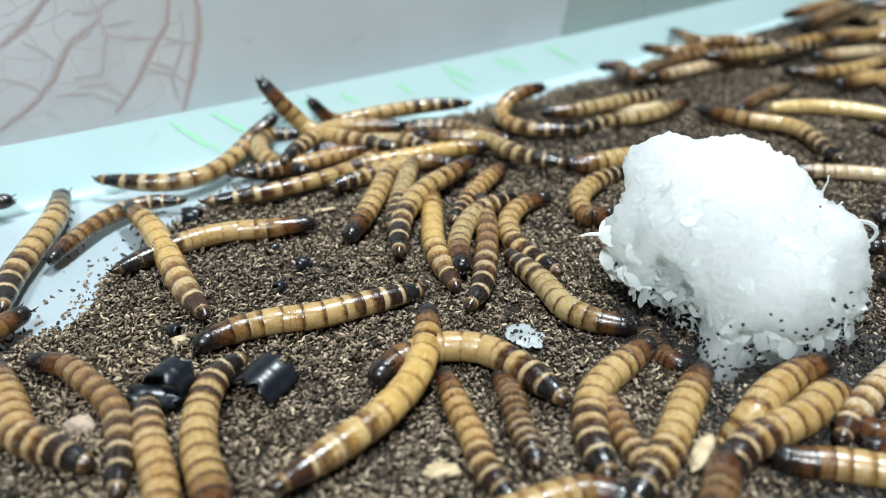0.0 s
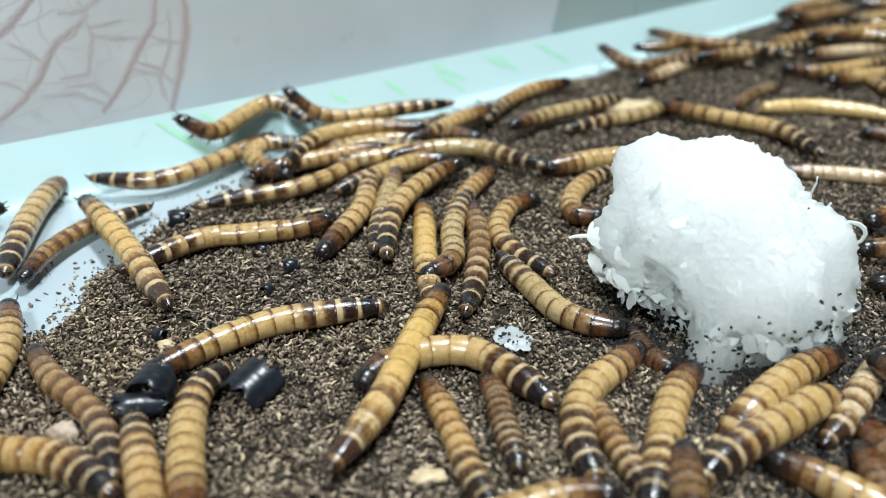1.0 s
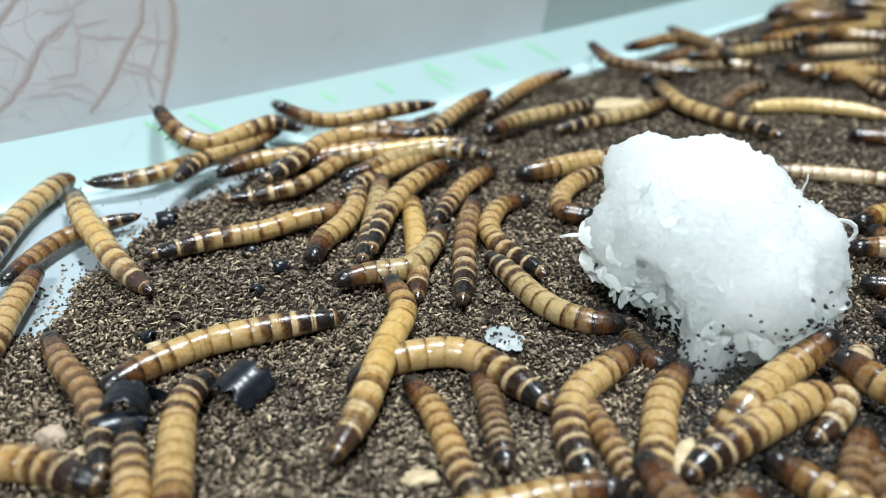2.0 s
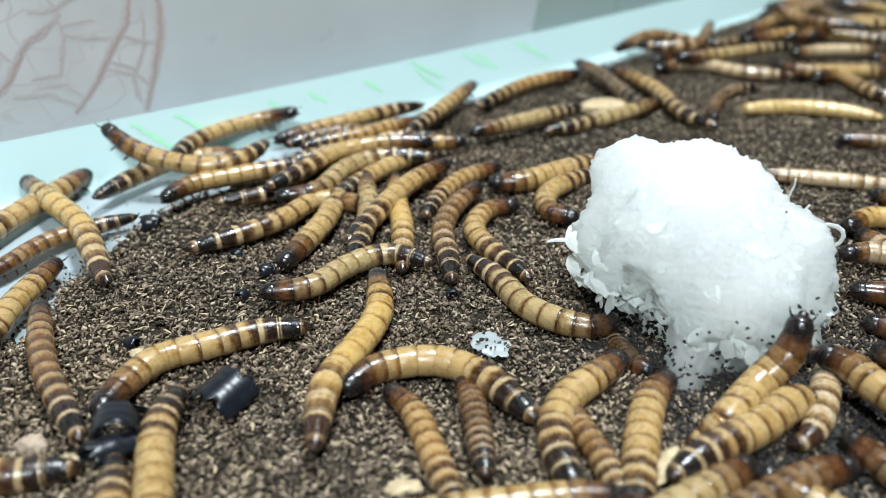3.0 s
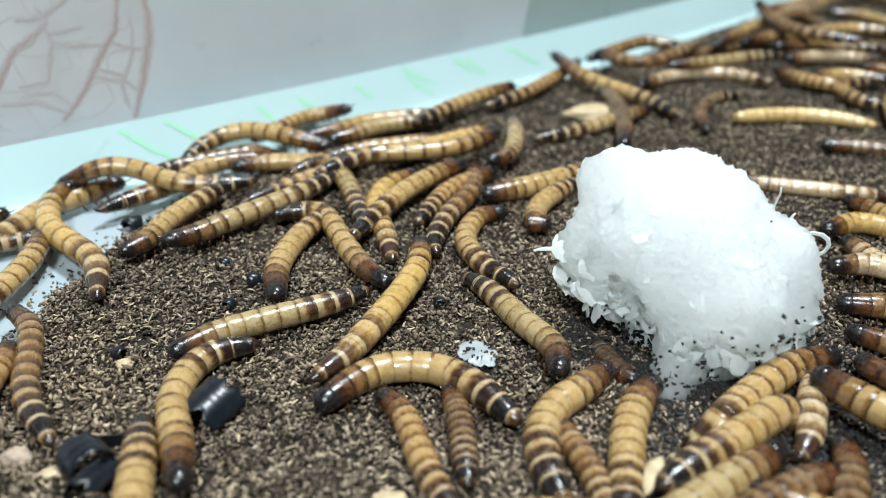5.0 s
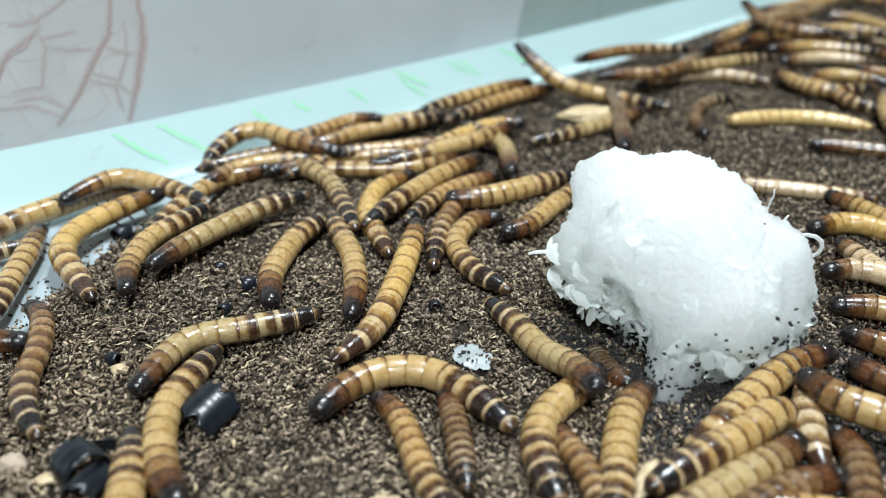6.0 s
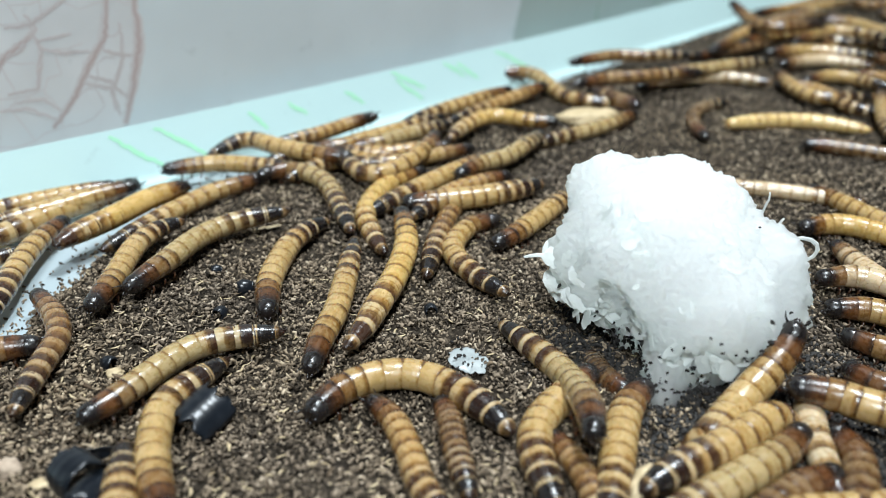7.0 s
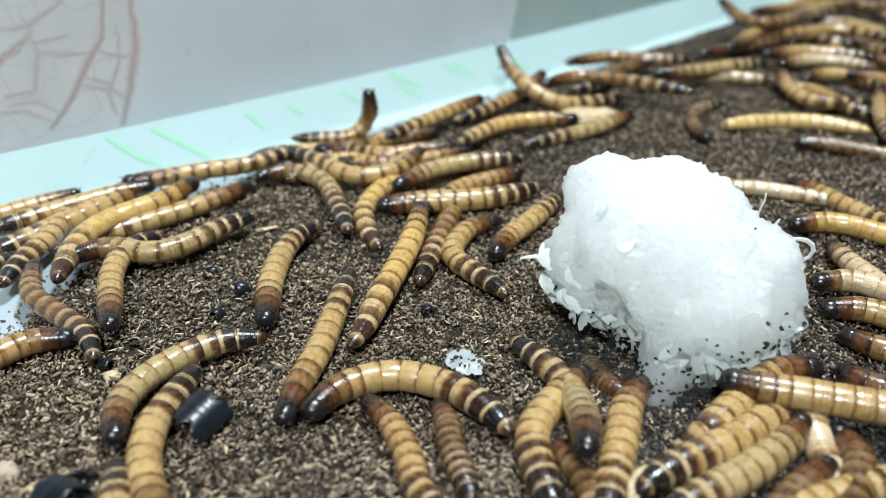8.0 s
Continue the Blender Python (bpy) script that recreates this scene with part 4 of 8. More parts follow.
def ring_mesh(k, skin):
    """One segment along +x from 0 to 1, with unit radius, telescoping a little under its neighbours."""
    kind, _, r0, r1, where = RINGS[k]
    if kind == "head":
        prof = [(-0.22, 0.10), (-0.17, 0.34), (-0.06, 0.52), (0.12, 0.65), (0.38, 0.745), (0.66, 0.785), (0.9, 0.76), (1.02, 0.69), (1.2, 0.60)]
    elif kind == "tail":
        prof = [(-0.1, 0.50), (0.0, 0.56), (0.12, 0.575), (0.3, 0.55), (0.52, 0.46), (0.74, 0.33), (0.92, 0.18), (1.04, 0.05)]
    else:
        prof = [(-0.18, 0.91 * r0), (-0.05, 0.965 * r0), (0.05, 0.985 * r0), (0.25, 0.75 * r0 + 0.25 * r1), (0.5, 1.004 * (r0 + r1) / 2), (0.76, 0.25 * r0 + 0.75 * r1), (0.88, 0.985 * r1), (0.93, 0.968 * r1), (0.965, 0.985 * r1), (1.02, 0.982 * r1), (1.07, 0.93 * r1)]
    sides = 18
    verts, faces = [], []
    for x, r in prof:
        for q in range(sides):
            w = 2 * math.pi * q / sides
            flat = 0.88 if math.sin(w) < 0 else 0.96
            verts.append((x, r * math.cos(w), r * flat * math.sin(w)))
    for i in range(len(prof) - 1):
        for q in range(sides):
            p = (q + 1) % sides
            faces.append((i * sides + q, (i + 1) * sides + q, (i + 1) * sides + p, i * sides + p))
    faces.append(tuple(range(sides)))
    faces.append(tuple((len(prof) - 1) * sides + q for q in range(sides))[::-1])
    if kind == "head":
        for side in (-1, 1):
            for pts, rad in (([(0.05, 0.42 * side, 0.12), (-0.25, 0.62 * side, 0.2), (-0.6, 0.72 * side, 0.3)], [0.09, 0.06, 0.03]), ([(0.0, 0.2 * side, -0.2), (-0.28, 0.16 * side, -0.3), (-0.42, 0.02 * side, -0.32)], [0.13, 0.09, 0.03])):
                v, f = tube(pts, rad, 6)
                faces += [tuple(len(verts) + q for q in face) for face in f]
                verts += v
    if kind == "tail":
        v, f = tube([(0.92, 0, 0.08), (1.1, 0, 0.2), (1.2, 0, 0.36)], [0.12, 0.07, 0.02], 6)
        faces += [tuple(len(verts) + q for q in face) for face in f]
        verts += v
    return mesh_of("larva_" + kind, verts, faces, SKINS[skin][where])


def leg_mesh(skin):
    v, f = tube([(0, 0, 0), (0.05, 0.30, -0.10), (-0.1, 0.42, -0.32), (-0.25, 0.36, -0.55)], [0.14, 0.12, 0.09, 0.03], 6)
    return mesh_of("larva_leg", v, f, SKINS[skin]["leg"])


RING_MESHES, LARVAE = {}, []
SKIN_WORDS = {"banded": "broad-banded tan", "olive": "olive-tan", "amber": "amber-brown", "dark": "blackish brown", "tan": "tan", "butter": "freshly moulted butter-yellow", "yellow": "honey-yellow", "brown": "brown", "pale": "pale cream"}


def superworm(skin, width, length, doing):
    """A larva of that width and length in centimetres; its course is given by at()."""
    if skin not in RING_MESHES:
        RING_MESHES[skin] = [ring_mesh(k, skin) for k in range(len(RINGS))] + [leg_mesh(skin)]
    ob = tagged(new("superworm"), SKIN_WORDS[skin] + " ringed superworm " + doing, "larva", "superworms in the tray")
    parts = []
    for k, ring in enumerate(RINGS):
        p = new({"head": "head", "ring": "ring_segment", "tail": "tail_tip"}[ring[0]], RING_MESHES[skin][k])
        p.parent = ob
        p.scale = (ring[1] * length * CM * 1.04, 0.94 * width * CM / 2, 0.94 * width * CM / 2)
        parts.append(p)
        if k in (1, 2, 3):
            for side in (1, -1):
                g = new("leg", RING_MESHES[skin][-1])
                g.parent = p
                sx = ring[1] * length * 1.04
                g.matrix_basis = Matrix.Translation((0.5, 0.45 * side, -0.62)) @ Matrix.Diagonal((0.8 * width / 2 / sx, side, 1, 1))
    larva = {"ob": ob, "parts": parts, "keys": []}
    LARVAE.append(larva)
    return larva


def at(larva, t, *points):
    """At t seconds the larva's body runs through these points, head first, in centimetres."""
    larva["keys"].append((t, points))


w = superworm("tan", 0.64, 4.2, "beside the white clump")
at(w, 0, (3.83, 13.26, 0.28), (3.30, 12.67, 0.28), (2.61, 11.83, 0.28), (2.35, 10.78, 0.28), (2.46, 9.62, 0.28))
at(w, 4.5, (3.88, 13.02, 0.28), (3.34, 12.45, 0.28), (2.70, 11.85, 0.28), (2.37, 10.87, 0.28), (2.56, 9.63, 0.28))
at(w, 8, (3.73, 13.19, 0.28), (3.14, 12.46, 0.28), (2.63, 11.72, 0.28), (2.49, 11.02, 0.28), (2.65, 9.63, 0.28))
w = superworm("tan", 0.64, 4.2, "feeding at the white clump")
at(w, 0, (4.61, 12.46, 0.28), (4.25, 11.83, 0.28), (3.86, 11.07, 0.28), (3.44, 10.24, 0.28), (2.94, 9.50, 0.28), (2.63, 9.05, 0.28))
at(w, 1.5, (4.70, 12.59, 0.28), (4.25, 12.01, 0.28), (3.95, 11.39, 0.28), (3.73, 10.68, 0.28), (3.23, 8.97, 0.28))
at(w, 3, (4.58, 12.45, 0.28), (4.15, 11.90, 0.28), (3.80, 11.03, 0.28), (3.57, 10.25, 0.28), (3.15, 8.81, 0.28))
at(w, 4.5, (4.63, 12.60, 0.28), (4.25, 12.10, 0.28), (3.87, 11.22, 0.28), (3.64, 10.30, 0.28), (3.31, 8.92, 0.28))
at(w, 6, (4.61, 12.56, 0.28), (4.12, 11.95, 0.28), (3.77, 11.09, 0.28), (3.53, 10.19, 0.28), (3.15, 8.95, 0.28))
at(w, 8, (4.73, 12.80, 0.28), (4.26, 12.10, 0.28), (3.96, 11.23, 0.28), (3.62, 10.33, 0.28), (3.20, 9.19, 0.28))
w = superworm("brown", 0.49, 3.0, "half hidden between two others")
at(w, 0, (2.60, 12.08, 0.22), (2.79, 11.22, 0.22), (2.90, 10.58, 0.22), (3.27, 9.34, 0.22))
at(w, 4.5, (2.70, 11.78, 0.22), (2.90, 11.05, 0.22), (3.09, 10.39, 0.22), (3.30, 9.03, 0.22))
at(w, 8, (2.77, 11.35, 0.22), (3.06, 10.87, 0.22), (3.22, 10.29, 0.22), (3.29, 8.64, 0.22))
w = superworm("tan", 0.64, 4.5, "arched over the frass")
at(w, 0, (-1.16, 12.04, 0.34), (-0.84, 12.59, 0.34), (-0.04, 13.04, 0.34), (0.78, 12.95, 0.34), (1.49, 12.24, 0.34), (2.07, 11.41, 0.34))
at(w, 1.5, (-1.17, 12.00, 0.34), (-0.91, 12.49, 0.34), (-0.22, 12.92, 0.34), (0.75, 13.00, 0.34), (1.55, 12.21, 0.34), (2.13, 11.41, 0.34))
at(w, 3, (-1.06, 12.12, 0.34), (-0.70, 12.59, 0.34), (-0.17, 12.86, 0.34), (0.64, 12.92, 0.34), (1.40, 12.36, 0.34), (2.14, 11.26, 0.34))
at(w, 4.5, (-1.20, 12.06, 0.34), (-0.80, 12.54, 0.34), (-0.13, 13.02, 0.34), (0.79, 12.98, 0.34), (1.46, 12.45, 0.34), (2.13, 11.47, 0.34))
at(w, 6, (-1.20, 11.92, 0.34), (-0.77, 12.56, 0.34), (-0.09, 13.03, 0.34), (0.72, 12.99, 0.34), (1.48, 12.30, 0.34), (2.11, 11.34, 0.34))
at(w, 8, (-1.22, 12.04, 0.34), (-0.74, 12.72, 0.34), (0.15, 13.10, 0.34), (1.06, 12.81, 0.34), (1.72, 12.21, 0.34), (2.21, 11.41, 0.34))
w = superworm("yellow", 0.61, 6.0, "crawling over another larva")
at(w, 0, (-0.30, 14.19, 0.45), (-0.30, 13.15, 0.45), (-0.47, 12.00, 0.45), (-0.94, 11.00, 0.45), (-1.58, 10.17, 0.45), (-2.44, 9.23, 0.45))
at(w, 1, (0.25, 15.09, 0.45), (-0.13, 13.85, 0.45), (-0.44, 12.72, 0.45), (-0.73, 11.58, 0.45), (-1.03, 10.78, 0.45), (-1.49, 9.75, 0.45))
at(w, 1.5, (-0.49, 15.31, 0.45), (-0.24, 14.20, 0.45), (-0.53, 13.03, 0.45), (-0.63, 11.84, 0.45), (-0.82, 10.95, 0.45), (-1.35, 9.89, 0.45))
at(w, 3, (-0.66, 15.95, 0.45), (-0.55, 14.50, 0.45), (-0.80, 13.52, 0.45), (-1.23, 12.49, 0.45), (-1.39, 11.86, 0.45), (-1.38, 10.47, 0.45))
at(w, 3.5, (-0.25, 17.00, 0.45), (-0.62, 15.42, 0.45), (-0.84, 14.16, 0.45), (-1.13, 13.05, 0.45), (-1.45, 12.23, 0.45), (-1.57, 11.54, 0.45))
at(w, 4.5, (0.42, 17.37, 0.45), (0.35, 16.09, 0.45), (-0.16, 14.76, 0.45), (-0.66, 13.79, 0.45), (-1.12, 12.91, 0.45), (-1.57, 12.21, 0.45))
at(w, 6, (0.58, 18.93, 0.45), (0.36, 17.35, 0.45), (0.09, 15.85, 0.45), (-0.23, 14.55, 0.45), (-0.63, 13.75, 0.45), (-1.03, 13.26, 0.45))
at(w, 7, (0.29, 19.76, 0.45), (0.42, 18.05, 0.45), (0.17, 16.47, 0.45), (-0.17, 15.32, 0.45), (-0.47, 14.30, 0.45), (-0.76, 13.74, 0.45))
at(w, 8, (0.87, 20.11, 0.45), (0.63, 18.38, 0.45), (0.24, 16.77, 0.45), (-0.10, 15.59, 0.45), (-0.40, 14.35, 0.45), (-0.63, 13.84, 0.45))
w = superworm("olive", 0.57, 4.4, "crawling fast across the frass")
at(w, 0, (0.41, 15.98, 0.40), (0.36, 17.19, 0.40), (0.62, 18.39, 0.40), (1.13, 19.22, 0.40), (1.96, 19.92, 0.40))
at(w, 1, (-0.16, 15.69, 0.40), (0.45, 16.44, 0.40), (0.47, 17.83, 0.40), (0.71, 19.42, 0.40), (1.01, 20.21, 0.40))
at(w, 1.5, (-1.08, 15.64, 0.40), (-0.45, 16.13, 0.40), (0.33, 16.25, 0.40), (0.60, 17.18, 0.40), (0.37, 18.78, 0.40))
at(w, 3, (-2.95, 15.30, 0.40), (-2.00, 15.50, 0.40), (-1.26, 16.43, 0.40), (-0.42, 16.92, 0.40), (0.56, 16.45, 0.40))
at(w, 3.5, (-3.33, 15.21, 0.40), (-2.70, 15.47, 0.40), (-1.78, 15.55, 0.40), (-1.14, 16.24, 0.40), (-0.58, 17.38, 0.40), (0.05, 17.77, 0.40))
at(w, 4.5, (-3.87, 14.03, 0.40), (-3.09, 14.45, 0.40), (-2.26, 14.72, 0.40), (-1.64, 15.12, 0.40), (-0.88, 15.64, 0.40), (-0.19, 16.20, 0.40))
at(w, 6, (-4.37, 12.56, 0.40), (-4.05, 13.65, 0.40), (-3.65, 14.19, 0.40), (-2.84, 14.45, 0.40), (-2.11, 14.72, 0.40), (-1.37, 15.00, 0.40))
at(w, 6.5, (-4.32, 11.87, 0.40), (-4.16, 13.04, 0.40), (-3.67, 13.99, 0.40), (-2.90, 14.44, 0.40), (-1.78, 14.54, 0.40))
at(w, 7, (-5.01, 11.95, 0.40), (-4.63, 12.38, 0.40), (-4.16, 13.17, 0.40), (-3.62, 13.95, 0.40), (-2.84, 14.29, 0.40), (-1.96, 14.45, 0.40))
at(w, 8, (-4.26, 11.44, 0.40), (-4.44, 12.34, 0.40), (-4.19, 13.13, 0.40), (-3.64, 13.81, 0.40), (-2.98, 14.25, 0.40), (-2.22, 14.35, 0.40))
w = superworm("tan", 0.61, 4.7, "creeping over the frass")
at(w, 0, (-4.52, 13.16, 0.30), (-4.09, 13.58, 0.30), (-3.31, 13.98, 0.30), (-2.47, 14.19, 0.30), (-1.41, 14.73, 0.30), (-0.34, 15.30, 0.30))
at(w, 1, (-4.95, 12.37, 0.30), (-4.49, 12.89, 0.30), (-3.82, 13.52, 0.30), (-2.97, 14.11, 0.30), (-2.02, 14.41, 0.30), (-0.82, 14.72, 0.30))
at(w, 1.5, (-5.37, 12.24, 0.30), (-4.97, 12.69, 0.30), (-4.38, 13.13, 0.30), (-3.57, 13.68, 0.30), (-2.46, 14.06, 0.30), (-1.29, 14.40, 0.30))
at(w, 3, (-5.05, 11.65, 0.30), (-4.89, 12.32, 0.30), (-4.48, 13.14, 0.30), (-3.66, 13.56, 0.30), (-2.80, 14.01, 0.30), (-1.86, 14.17, 0.30))
at(w, 3.5, (-3.94, 11.83, 0.30), (-4.62, 12.15, 0.30), (-4.86, 12.89, 0.30), (-4.24, 13.38, 0.30), (-3.30, 13.80, 0.30), (-1.96, 14.04, 0.30))
at(w, 4.5, (-3.28, 10.43, 0.30), (-3.50, 11.35, 0.30), (-3.80, 12.40, 0.30), (-3.63, 13.40, 0.30), (-3.11, 13.88, 0.30), (-2.27, 13.89, 0.30))
at(w, 6, (-2.99, 9.87, 0.30), (-3.37, 10.47, 0.30), (-3.67, 11.39, 0.30), (-3.73, 12.34, 0.30), (-3.53, 13.10, 0.30), (-3.20, 14.05, 0.30))
at(w, 7, (-3.03, 9.64, 0.30), (-3.37, 10.34, 0.30), (-3.66, 11.24, 0.30), (-3.77, 12.24, 0.30), (-3.62, 12.70, 0.30), (-2.91, 13.69, 0.30))
at(w, 8, (-2.99, 9.37, 0.30), (-3.36, 10.15, 0.30), (-3.70, 11.02, 0.30), (-3.78, 11.70, 0.30), (-3.75, 12.13, 0.30), (-3.37, 13.59, 0.30))
w = superworm("yellow", 0.64, 6.3, "climbing at the edge of the frass")
at(w, 0, (-7.80, 19.29, 0.32), (-6.96, 18.25, 0.32), (-6.14, 16.79, 0.32), (-5.47, 15.50, 0.32), (-4.59, 14.11, 0.32))
at(w, 1, (-8.76, 19.85, 0.32), (-7.86, 18.68, 0.32), (-6.84, 17.19, 0.32), (-5.91, 15.76, 0.32), (-5.17, 14.62, 0.32))
at(w, 1.5, (-8.41, 19.82, 0.32), (-7.80, 18.34, 0.32), (-6.74, 16.62, 0.32), (-5.98, 15.73, 0.32), (-5.15, 14.96, 0.32))
at(w, 3, (-10.14, 21.36, 0.32), (-8.99, 20.07, 0.32), (-7.83, 18.75, 0.32), (-7.02, 17.29, 0.32), (-6.36, 16.02, 0.32), (-6.21, 15.85, 0.32))
at(w, 3.5, (-10.41, 20.91, 0.32), (-9.00, 19.34, 0.32), (-7.79, 18.24, 0.32), (-7.03, 17.11, 0.32), (-6.20, 15.62, 0.32))
at(w, 4.5, (-9.40, 21.36, 0.59), (-9.77, 20.60, 0.32), (-8.79, 19.10, 0.32), (-7.53, 18.18, 0.32), (-6.59, 17.26, 0.32), (-6.11, 15.51, 0.32))
at(w, 6, (-6.11, 21.21, 0.32), (-6.82, 20.36, 0.32), (-7.53, 19.11, 0.32), (-7.52, 17.95, 0.32), (-6.70, 16.62, 0.32), (-6.13, 15.78, 0.32))
at(w, 6.5, (-5.86, 21.33, 0.32), (-6.90, 20.84, 0.32), (-7.54, 19.70, 0.32), (-7.75, 18.36, 0.32), (-7.02, 16.99, 0.32), (-6.35, 15.89, 0.32))
at(w, 7, (-5.37, 21.40, 0.50), (-6.07, 20.70, 0.50), (-6.73, 19.54, 0.50), (-7.27, 18.73, 0.50), (-7.53, 18.16, 0.50))
at(w, 8, (-5.14, 21.72, 0.50), (-5.80, 20.48, 0.50), (-6.66, 19.54, 0.50), (-7.04, 18.64, 0.50), (-7.06, 17.53, 0.50), (-6.95, 16.49, 0.50))
w = superworm("tan", 0.68, 5.6, "crawling over bare white tray floor")
at(w, 0, (-9.97, 20.50, 0.15), (-9.55, 18.93, 0.15), (-9.39, 17.12, 0.15), (-9.24, 15.81, 0.15), (-8.83, 14.56, 0.15))
at(w, 1, (-10.03, 21.75, 0.15), (-10.02, 20.07, 0.15), (-9.69, 18.12, 0.15), (-9.22, 16.21, 0.15))
at(w, 1.5, (-9.72, 22.13, 0.15), (-10.03, 21.14, 0.15), (-10.02, 19.37, 0.15), (-9.63, 17.53, 0.15), (-9.24, 16.20, 0.15))
at(w, 3, (-8.86, 22.30, 0.15), (-9.14, 21.16, 0.15), (-9.61, 19.79, 0.15), (-9.91, 18.56, 0.15), (-10.08, 17.17, 0.15))
at(w, 3.5, (-8.91, 22.58, 0.15), (-9.12, 21.06, 0.15), (-9.40, 19.24, 0.15), (-9.80, 17.37, 0.15))
at(w, 4.5, (-8.01, 22.13, 0.15), (-8.46, 21.22, 0.15), (-9.11, 20.21, 0.15), (-9.31, 18.66, 0.15), (-9.71, 17.21, 0.15))
at(w, 6, (-6.91, 22.19, 0.15), (-7.97, 21.68, 0.15), (-8.70, 20.81, 0.15), (-9.47, 19.85, 0.15), (-10.23, 18.28, 0.15))
at(w, 7, (-7.02, 22.42, 0.15), (-7.81, 21.51, 0.15), (-8.63, 20.51, 0.15), (-9.33, 19.43, 0.15), (-10.16, 18.17, 0.15))
at(w, 8, (-6.64, 22.40, 0.15), (-7.43, 20.97, 0.15), (-8.19, 19.85, 0.15), (-8.89, 18.83, 0.15), (-9.58, 18.03, 0.15))
w = superworm("brown", 0.49, 4.3, "crossing bare tray floor")
at(w, 0, (-8.82, 16.94, 0.10), (-8.69, 17.94, 0.10), (-8.34, 19.20, 0.10), (-7.63, 20.06, 0.10), (-6.66, 20.24, 0.10))
at(w, 1, (-8.79, 16.18, 0.10), (-8.79, 17.35, 0.10), (-8.37, 18.67, 0.10), (-7.85, 19.14, 0.10), (-7.13, 19.98, 0.10))
at(w, 1.5, (-8.86, 16.04, 0.10), (-8.82, 16.80, 0.10), (-8.63, 17.90, 0.10), (-8.24, 18.65, 0.10), (-7.20, 19.43, 0.10))
at(w, 3, (-9.13, 16.49, 0.10), (-8.84, 17.23, 0.10), (-8.53, 18.04, 0.10), (-8.09, 18.60, 0.10), (-6.75, 19.57, 0.10))
at(w, 4.5, (-10.30, 16.21, 0.10), (-10.05, 16.91, 0.10), (-9.79, 17.67, 0.10), (-9.51, 18.48, 0.10), (-8.05, 19.18, 0.10))
at(w, 8, (-10.52, 15.14, 0.10), (-10.30, 15.75, 0.10), (-10.05, 16.40, 0.10), (-9.80, 17.10, 0.10), (-8.57, 18.60, 0.10))
w = superworm("tan", 0.59, 4.6, "crawling at the tray's bare corner")
at(w, 0, (-8.30, 14.50, 0.20), (-8.48, 14.04, 0.20), (-8.68, 13.54, 0.20), (-9.34, 10.28, 0.20))
at(w, 1, (-8.53, 14.95, 0.20), (-8.15, 14.10, 0.20), (-7.80, 12.97, 0.20), (-7.56, 10.74, 0.20))
at(w, 1.5, (-8.63, 16.11, 0.20), (-8.36, 14.94, 0.20), (-8.12, 13.90, 0.20), (-7.65, 11.86, 0.20))
at(w, 3, (-7.74, 17.02, 0.20), (-7.85, 16.04, 0.20), (-7.95, 15.15, 0.20), (-7.95, 14.13, 0.20), (-8.12, 12.68, 0.20))
at(w, 4.5, (-8.32, 18.52, 0.20), (-8.16, 17.41, 0.20), (-8.25, 16.42, 0.20), (-8.45, 15.52, 0.20), (-8.73, 14.24, 0.20))
at(w, 6, (-8.59, 19.46, 0.20), (-8.41, 18.22, 0.20), (-8.27, 16.90, 0.20), (-8.13, 15.84, 0.20), (-8.03, 14.69, 0.20))
at(w, 7, (-8.11, 20.05, 0.20), (-8.34, 18.98, 0.20), (-8.33, 17.59, 0.20), (-8.19, 16.35, 0.20), (-8.08, 15.25, 0.20))
at(w, 8, (-8.00, 21.42, 0.20), (-8.09, 20.39, 0.20), (-8.14, 18.99, 0.20), (-8.30, 18.01, 0.20), (-8.34, 16.86, 0.20))
w = superworm("brown", 0.52, 4.7, "twisting on the frass")
at(w, 0, (-7.38, 12.67, 0.28), (-6.79, 12.59, 0.28), (-6.07, 11.99, 0.28), (-5.36, 11.22, 0.28), (-4.97, 10.24, 0.28), (-4.70, 9.27, 0.28))
at(w, 1, (-7.27, 13.21, 0.28), (-6.61, 12.33, 0.28), (-5.88, 11.69, 0.28), (-5.24, 10.95, 0.28), (-4.64, 9.72, 0.28))
at(w, 1.5, (-6.88, 13.10, 0.28), (-6.23, 12.32, 0.28), (-5.52, 11.67, 0.28), (-4.95, 10.80, 0.28), (-4.57, 9.46, 0.28))
at(w, 3, (-7.33, 15.10, 0.28), (-6.90, 13.98, 0.28), (-6.48, 13.06, 0.28), (-5.85, 12.07, 0.28), (-5.10, 10.98, 0.28))
at(w, 3.5, (-7.43, 14.88, 0.28), (-6.88, 13.87, 0.28), (-6.30, 12.64, 0.28), (-5.66, 11.69, 0.28), (-5.16, 11.05, 0.28))
at(w, 4.5, (-7.82, 15.15, 0.28), (-7.18, 14.51, 0.28), (-6.68, 13.38, 0.28), (-6.24, 12.37, 0.28), (-5.31, 11.11, 0.28))
at(w, 6, (-7.36, 15.68, 0.28), (-6.93, 15.12, 0.28), (-6.61, 14.12, 0.28), (-6.46, 13.05, 0.28), (-6.15, 12.25, 0.28), (-5.63, 11.50, 0.28))
at(w, 7, (-7.39, 16.30, 0.28), (-6.75, 15.48, 0.28), (-6.34, 14.64, 0.28), (-6.32, 13.70, 0.28), (-6.30, 12.86, 0.28), (-6.25, 12.20, 0.28))
at(w, 8, (-7.91, 17.71, 0.28), (-7.50, 16.45, 0.28), (-6.83, 15.74, 0.28), (-6.19, 15.18, 0.28), (-5.62, 14.45, 0.28), (-5.39, 13.88, 0.28))
w = superworm("amber", 0.64, 4.2, "crawling away over the frass")
